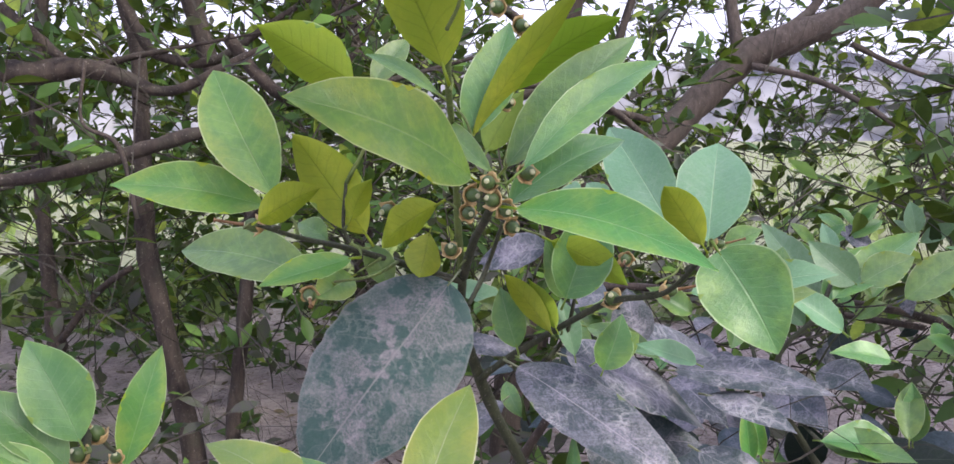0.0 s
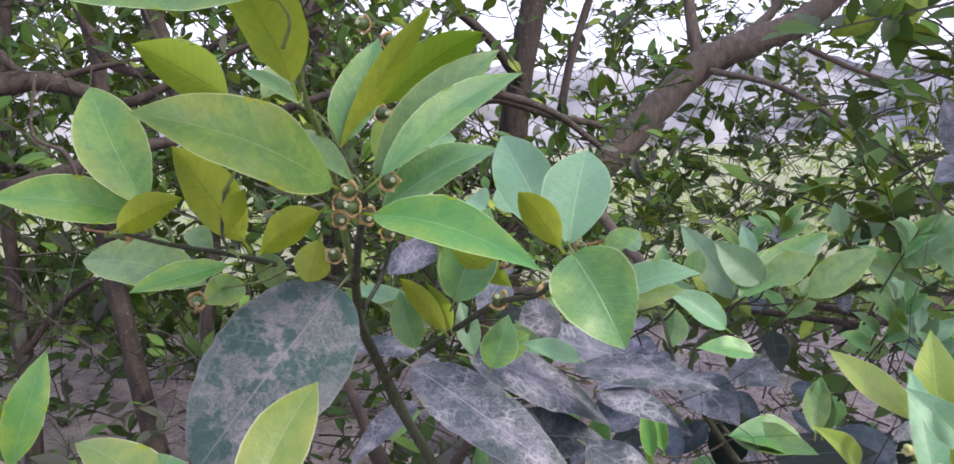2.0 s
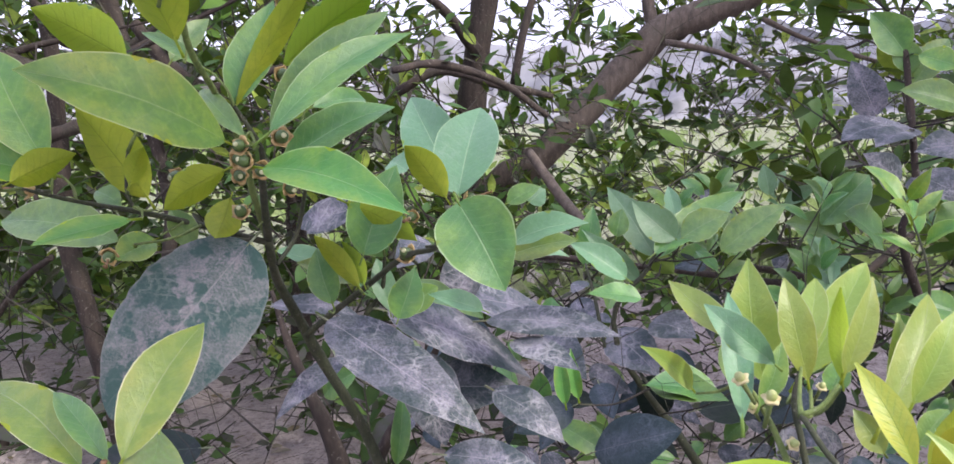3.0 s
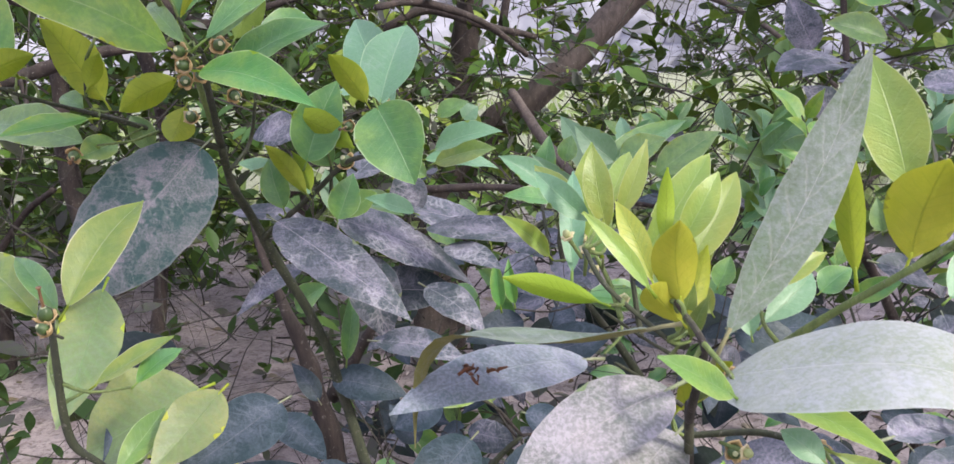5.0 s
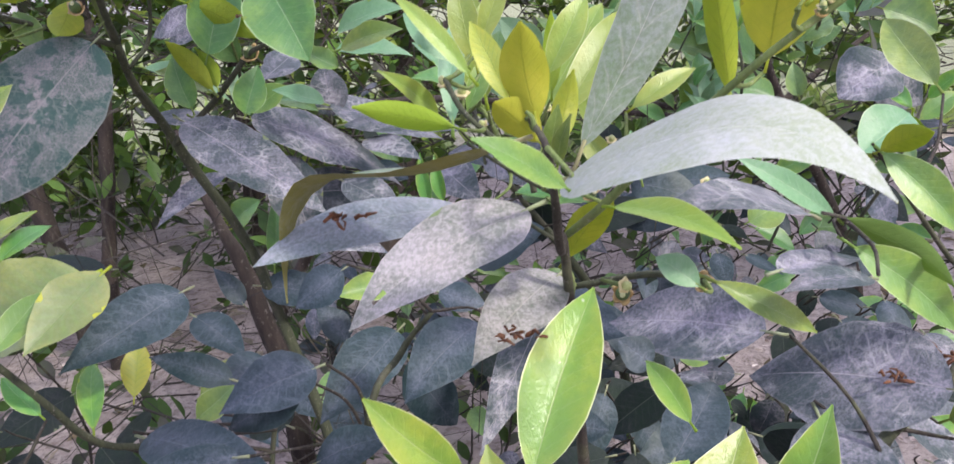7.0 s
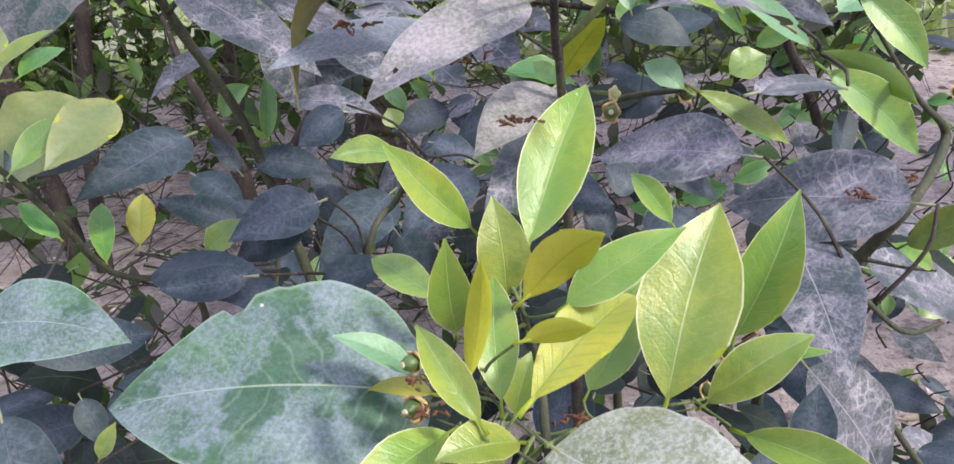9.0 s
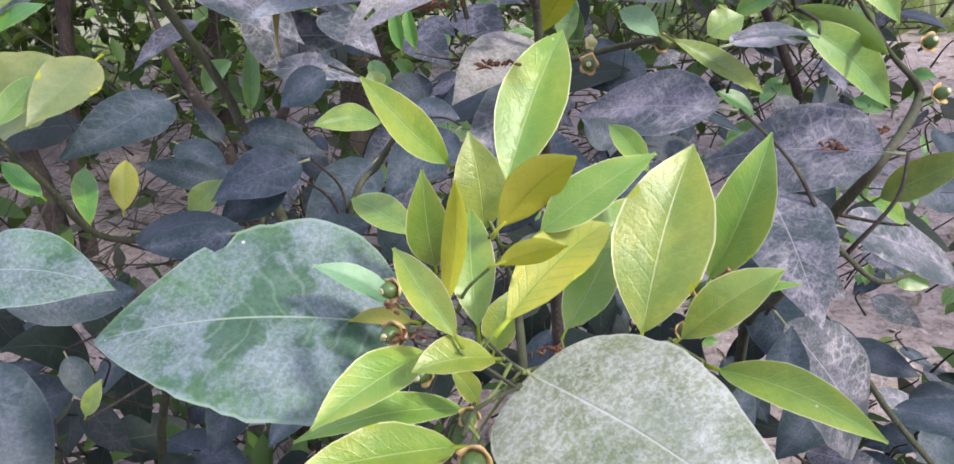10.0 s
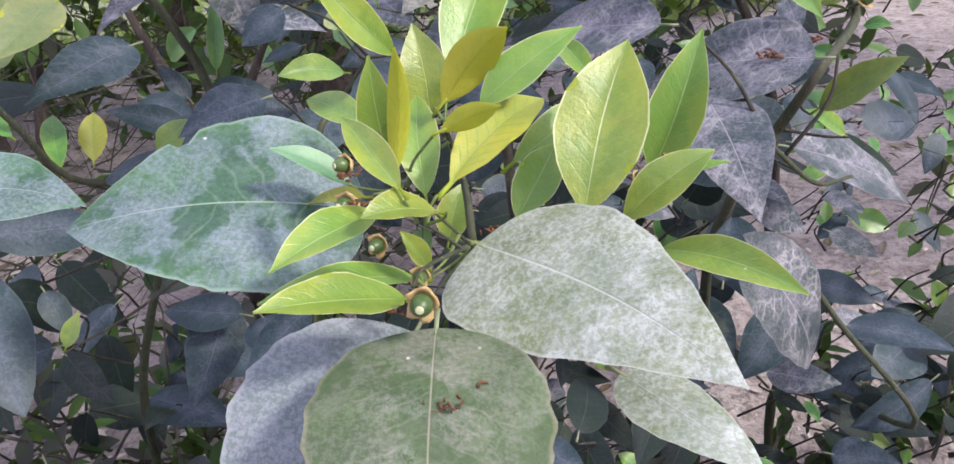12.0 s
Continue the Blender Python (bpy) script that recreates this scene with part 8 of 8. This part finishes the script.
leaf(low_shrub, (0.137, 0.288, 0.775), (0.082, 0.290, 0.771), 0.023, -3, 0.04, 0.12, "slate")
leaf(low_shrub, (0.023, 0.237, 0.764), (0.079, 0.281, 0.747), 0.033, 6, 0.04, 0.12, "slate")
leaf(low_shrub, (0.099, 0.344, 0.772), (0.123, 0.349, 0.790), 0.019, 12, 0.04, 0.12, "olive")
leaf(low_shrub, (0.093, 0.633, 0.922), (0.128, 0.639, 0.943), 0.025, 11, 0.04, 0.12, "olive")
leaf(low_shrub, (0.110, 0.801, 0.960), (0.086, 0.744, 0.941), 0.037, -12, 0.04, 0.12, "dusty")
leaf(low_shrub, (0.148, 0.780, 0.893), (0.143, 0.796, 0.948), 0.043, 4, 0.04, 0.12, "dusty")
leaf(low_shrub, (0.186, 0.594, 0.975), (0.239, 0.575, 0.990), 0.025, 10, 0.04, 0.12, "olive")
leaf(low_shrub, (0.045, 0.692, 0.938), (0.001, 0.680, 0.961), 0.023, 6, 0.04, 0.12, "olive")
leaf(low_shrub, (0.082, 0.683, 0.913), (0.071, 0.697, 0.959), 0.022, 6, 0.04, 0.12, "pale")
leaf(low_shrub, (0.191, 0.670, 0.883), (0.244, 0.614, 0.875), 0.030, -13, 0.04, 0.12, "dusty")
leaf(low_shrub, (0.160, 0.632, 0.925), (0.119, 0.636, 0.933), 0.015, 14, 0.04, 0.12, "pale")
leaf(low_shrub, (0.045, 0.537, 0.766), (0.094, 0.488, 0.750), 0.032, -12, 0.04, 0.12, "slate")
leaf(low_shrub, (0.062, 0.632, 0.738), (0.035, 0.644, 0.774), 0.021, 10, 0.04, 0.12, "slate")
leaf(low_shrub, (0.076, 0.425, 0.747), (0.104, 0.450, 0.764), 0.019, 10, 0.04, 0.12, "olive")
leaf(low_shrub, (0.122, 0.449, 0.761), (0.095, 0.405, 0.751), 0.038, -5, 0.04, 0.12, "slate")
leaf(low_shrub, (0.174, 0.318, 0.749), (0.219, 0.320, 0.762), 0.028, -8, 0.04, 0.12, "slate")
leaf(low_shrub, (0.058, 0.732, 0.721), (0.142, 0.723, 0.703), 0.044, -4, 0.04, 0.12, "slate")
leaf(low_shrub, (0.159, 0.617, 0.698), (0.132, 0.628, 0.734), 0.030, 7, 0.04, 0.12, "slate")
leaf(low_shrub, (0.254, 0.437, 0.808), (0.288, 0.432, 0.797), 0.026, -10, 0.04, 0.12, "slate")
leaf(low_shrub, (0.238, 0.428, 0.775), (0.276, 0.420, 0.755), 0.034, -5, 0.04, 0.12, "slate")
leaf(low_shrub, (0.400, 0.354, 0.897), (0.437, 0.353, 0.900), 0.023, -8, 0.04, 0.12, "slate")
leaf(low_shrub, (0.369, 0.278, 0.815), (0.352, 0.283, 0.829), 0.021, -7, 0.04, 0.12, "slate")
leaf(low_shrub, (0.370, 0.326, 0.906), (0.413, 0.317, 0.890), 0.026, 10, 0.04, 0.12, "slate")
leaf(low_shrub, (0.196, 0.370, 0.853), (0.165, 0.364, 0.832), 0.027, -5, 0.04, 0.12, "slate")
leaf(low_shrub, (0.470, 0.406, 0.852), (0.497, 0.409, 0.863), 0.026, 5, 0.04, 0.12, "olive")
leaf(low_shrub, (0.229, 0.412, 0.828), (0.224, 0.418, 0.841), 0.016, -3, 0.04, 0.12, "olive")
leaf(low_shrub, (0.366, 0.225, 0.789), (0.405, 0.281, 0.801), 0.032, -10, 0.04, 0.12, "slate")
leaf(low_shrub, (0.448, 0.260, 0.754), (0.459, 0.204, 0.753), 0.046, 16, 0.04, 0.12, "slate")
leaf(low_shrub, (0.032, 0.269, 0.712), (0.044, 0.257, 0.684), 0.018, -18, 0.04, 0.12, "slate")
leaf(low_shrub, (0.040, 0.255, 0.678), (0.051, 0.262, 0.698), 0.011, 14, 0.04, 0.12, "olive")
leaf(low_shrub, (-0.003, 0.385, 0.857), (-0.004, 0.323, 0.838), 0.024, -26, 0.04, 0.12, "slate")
leaf(low_shrub, (0.026, 0.273, 0.854), (0.040, 0.313, 0.874), 0.016, 24, 0.04, 0.12, "olive")
stem(low_shrub, "stem", [(0.150, 0.550, 0.000, 0.0050), (0.140, 0.550, 0.400, 0.0040), (0.198, 0.375, 0.732, 0.0027), (0.224, 0.412, 0.773, 0.0023), (0.249, 0.402, 0.807, 0.0018)], STEM)
stem(low_shrub, "twig", [(0.125, 0.382, 0.685, 0.0023), (0.135, 0.405, 0.744, 0.0018), (0.150, 0.414, 0.769, 0.0014)], STEM)
stem(low_shrub, "twig", [(0.021, 0.191, 0.783, 0.0015), (0.029, 0.197, 0.799, 0.0012)], STEM)

def scatter(parent, low, high, count, seed, looks, size, keep_clear):
    """Old leaves hanging through the inside of a shrub, each on its own short twig, with the ground showing between."""
    rng = random.Random(seed)
    made = 0
    while made < count:
        base = Vector([rng.uniform(a, b) for a, b in zip(low, high)])
        if keep_clear(base):
            continue
        way = Vector((rng.gauss(0, 1), rng.gauss(-0.45, 0.7), rng.gauss(-0.5, 0.4))).normalized()
        long = rng.uniform(*size)
        leaf(parent, base, base + way * long, long * rng.uniform(0.45, 0.62), rng.uniform(-30, 30), rng.uniform(0.0, 0.08), rng.uniform(0.02, 0.15), rng.choice(looks))
        root = base - way * 0.014
        stem(parent, "twig", [(*root, 0.0009), (*(root + Vector((rng.uniform(-0.02, 0.02), 0.02, -0.02))), 0.0012), (*(root + Vector((rng.uniform(-0.05, 0.05), 0.045, -0.06))), 0.0016)], TWIG, 3, 5, 0.1)
        made += 1


def sprigs(parent, low, high, count, seed, looks, size, keep_clear):
    """Leafy green shoots: a bent twig with leaves set spirally round its upper half."""
    rng = random.Random(seed)
    made = 0
    while made < count:
        foot = Vector([rng.uniform(a, b) for a, b in zip(low, high)])
        if keep_clear(foot):
            continue
        made += 1
        way = Vector((rng.gauss(0, 0.45), rng.gauss(-0.15, 0.35), 1)).normalized()
        tall = rng.uniform(0.05, 0.11)
        top = foot + way * tall + Vector((rng.uniform(-0.012, 0.012), rng.uniform(-0.012, 0.012), 0))
        root = foot - Vector((way.x * 0.03, -0.03, 0.06))
        stem(parent, "twig", [(*root, 0.0017), (*foot, 0.0014), (*top, 0.0008)], STEM, 4, 6, 0.1)
        look_of, turn = rng.choice(looks), rng.uniform(0, 6.28)
        for k in range(rng.randint(5, 8)):
            share = 0.25 + 0.75 * k / 7
            turn += 2.4 + rng.uniform(-0.3, 0.3)
            out = Vector((math.cos(turn), math.sin(turn), 0.25 + 1.1 * share)).normalized()
            long = rng.uniform(*size) * (1.1 - 0.35 * share)
            base = foot.lerp(top, share) + out * 0.006
            leaf(parent, base, base + out * long, long * rng.uniform(0.36, 0.48), rng.uniform(-12, 12), rng.uniform(0.02, 0.09), rng.uniform(0.08, 0.2), look_of)


def above_line(p):
    """Keeps the air in front of the shrubs free, down a slope toward the walker."""
    return p.z > 0.62 + 0.22 * (p.y - 0.3) or p.y < 0.25 and p.z > 0.55


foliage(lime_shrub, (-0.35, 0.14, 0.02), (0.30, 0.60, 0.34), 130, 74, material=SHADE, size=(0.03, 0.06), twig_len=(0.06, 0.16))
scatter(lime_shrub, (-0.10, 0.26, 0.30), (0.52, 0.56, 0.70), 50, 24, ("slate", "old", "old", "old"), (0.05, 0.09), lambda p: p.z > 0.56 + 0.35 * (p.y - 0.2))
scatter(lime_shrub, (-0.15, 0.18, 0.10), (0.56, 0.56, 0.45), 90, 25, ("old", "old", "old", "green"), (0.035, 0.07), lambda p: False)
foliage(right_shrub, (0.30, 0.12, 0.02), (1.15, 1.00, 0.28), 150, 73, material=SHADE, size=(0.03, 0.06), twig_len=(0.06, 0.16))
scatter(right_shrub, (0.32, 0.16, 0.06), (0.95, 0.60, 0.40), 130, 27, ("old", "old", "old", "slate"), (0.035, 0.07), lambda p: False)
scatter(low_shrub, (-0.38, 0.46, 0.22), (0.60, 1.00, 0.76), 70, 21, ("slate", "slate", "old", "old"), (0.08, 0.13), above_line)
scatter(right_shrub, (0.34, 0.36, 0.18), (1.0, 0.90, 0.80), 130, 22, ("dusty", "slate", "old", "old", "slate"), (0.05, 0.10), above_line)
scatter(right_shrub, (0.34, 0.36, 0.10), (1.0, 0.90, 0.60), 90, 26, ("olive", "lime", "old"), (0.025, 0.045), above_line)
sprigs(back_shrub, (0.30, 0.95, 0.78), (1.05, 1.45, 0.92), 15, 71, ("green", "green", "pale"), (0.040, 0.065), lambda p: p.x < 0.1 + 0.25 * p.y)
sprigs(right_shrub, (0.50, 0.42, 0.78), (1.05, 0.75, 0.94), 10, 72, ("olive", "olive", "lime"), (0.035, 0.060), lambda p: False)
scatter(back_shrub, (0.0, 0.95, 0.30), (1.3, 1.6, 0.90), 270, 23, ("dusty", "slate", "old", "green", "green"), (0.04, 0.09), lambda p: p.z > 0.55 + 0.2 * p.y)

stem(low_shrub, "twig", [(0.051, 0.361, 0.757, 0.0009), (0.080, 0.380, 0.738, 0.0011), (0.130, 0.394, 0.715, 0.0015)], TWIG, 4, 6, 0.1)
stem(low_shrub, "twig", [(0.182, 0.348, 0.800, 0.0009), (0.198, 0.364, 0.773, 0.0011), (0.200, 0.378, 0.735, 0.0015)], TWIG, 4, 6, 0.1)
stem(low_shrub, "twig", [(0.026, 0.178, 0.809, 0.0007), (0.023, 0.186, 0.804, 0.0009), (0.028, 0.196, 0.796, 0.0012)], TWIG, 4, 6, 0.1)
stem(low_shrub, "twig", [(0.058, 0.146, 0.790, 0.0009), (0.039, 0.172, 0.795, 0.0011), (0.024, 0.193, 0.788, 0.0015)], TWIG, 4, 6, 0.1)
stem(low_shrub, "twig", [(0.031, 0.351, 0.759, 0.0009), (0.077, 0.362, 0.733, 0.0011), (0.129, 0.392, 0.710, 0.0015)], TWIG, 4, 6, 0.1)
stem(low_shrub, "twig", [(0.018, 0.447, 0.733, 0.0009), (0.070, 0.422, 0.727, 0.0011), (0.133, 0.401, 0.734, 0.0015)], TWIG, 4, 6, 0.1)
stem(low_shrub, "twig", [(0.287, 0.412, 0.797, 0.0007), (0.274, 0.412, 0.804, 0.0009), (0.249, 0.402, 0.807, 0.0012)], TWIG, 4, 6, 0.1)
stem(low_shrub, "twig", [(0.029, 0.305, 0.799, 0.0009), (0.034, 0.254, 0.794, 0.0011), (0.029, 0.197, 0.799, 0.0015)], TWIG, 4, 6, 0.1)
stem(low_shrub, "twig", [(0.116, 0.395, 0.769, 0.0007), (0.130, 0.399, 0.757, 0.0009), (0.136, 0.406, 0.746, 0.0012)], TWIG, 4, 6, 0.1)
stem(low_shrub, "twig", [(0.171, 0.346, 0.790, 0.0009), (0.190, 0.360, 0.767, 0.0011), (0.198, 0.375, 0.732, 0.0015)], TWIG, 4, 6, 0.1)
stem(low_shrub, "twig", [(0.144, 0.288, 0.775, 0.0009), (0.176, 0.327, 0.756, 0.0011), (0.198, 0.375, 0.732, 0.0015)], TWIG, 4, 6, 0.1)
stem(low_shrub, "twig", [(0.096, 0.343, 0.770, 0.0009), (0.106, 0.367, 0.747, 0.0011), (0.133, 0.399, 0.729, 0.0015)], TWIG, 4, 6, 0.1)
stem(low_shrub, "twig", [(0.073, 0.422, 0.745, 0.0009), (0.095, 0.409, 0.739, 0.0011), (0.134, 0.403, 0.739, 0.0015)], TWIG, 4, 6, 0.1)
stem(low_shrub, "twig", [(0.125, 0.454, 0.762, 0.0007), (0.139, 0.441, 0.765, 0.0009), (0.147, 0.412, 0.765, 0.0012)], TWIG, 4, 6, 0.1)
stem(low_shrub, "twig", [(0.169, 0.318, 0.748, 0.0009), (0.174, 0.343, 0.738, 0.0011), (0.198, 0.375, 0.732, 0.0015)], TWIG, 4, 6, 0.1)
stem(low_shrub, "twig", [(0.250, 0.437, 0.809, 0.0007), (0.242, 0.423, 0.807, 0.0009), (0.245, 0.404, 0.801, 0.0012)], TWIG, 4, 6, 0.1)
stem(low_shrub, "twig", [(0.233, 0.429, 0.777, 0.0007), (0.227, 0.421, 0.778, 0.0009), (0.226, 0.411, 0.776, 0.0012)], TWIG, 4, 6, 0.1)
stem(low_shrub, "twig", [(0.199, 0.371, 0.856, 0.0009), (0.228, 0.386, 0.838, 0.0011), (0.249, 0.402, 0.807, 0.0015)], TWIG, 4, 6, 0.1)
stem(low_shrub, "twig", [(0.230, 0.411, 0.827, 0.0007), (0.239, 0.406, 0.813, 0.0009), (0.247, 0.403, 0.804, 0.0012)], TWIG, 4, 6, 0.1)
stem(low_shrub, "twig", [(0.031, 0.271, 0.716, 0.0009), (0.070, 0.324, 0.709, 0.0011), (0.125, 0.382, 0.685, 0.0015)], TWIG, 4, 6, 0.1)
stem(low_shrub, "twig", [(0.039, 0.254, 0.675, 0.0009), (0.074, 0.309, 0.673, 0.0011), (0.125, 0.382, 0.685, 0.0015)], TWIG, 4, 6, 0.1)
stem(low_shrub, "twig", [(0.024, 0.268, 0.851, 0.0009), (0.024, 0.230, 0.824, 0.0011), (0.029, 0.197, 0.799, 0.0015)], TWIG, 4, 6, 0.1)


debris((0.216, 0.224, 0.925), 0.018, 1)
debris((0.262, 0.185, 0.913), 0.018, 2)
debris((0.287, 0.164, 0.891), 0.016, 3)
debris((0.487, 0.238, 0.815), 0.02, 4)
debris((0.507, 0.250, 0.820), 0.02, 5)
debris((0.264, -0.019, 0.790), 0.009, 6)
debris((0.295, 0.082, 0.798), 0.012, 7)
debris((0.243, 0.052, 0.839), 0.01, 8)
debris((0.243, 0.048, 0.829), 0.01, 9)
debris((0.255, 0.011, 0.806), 0.008, 10)
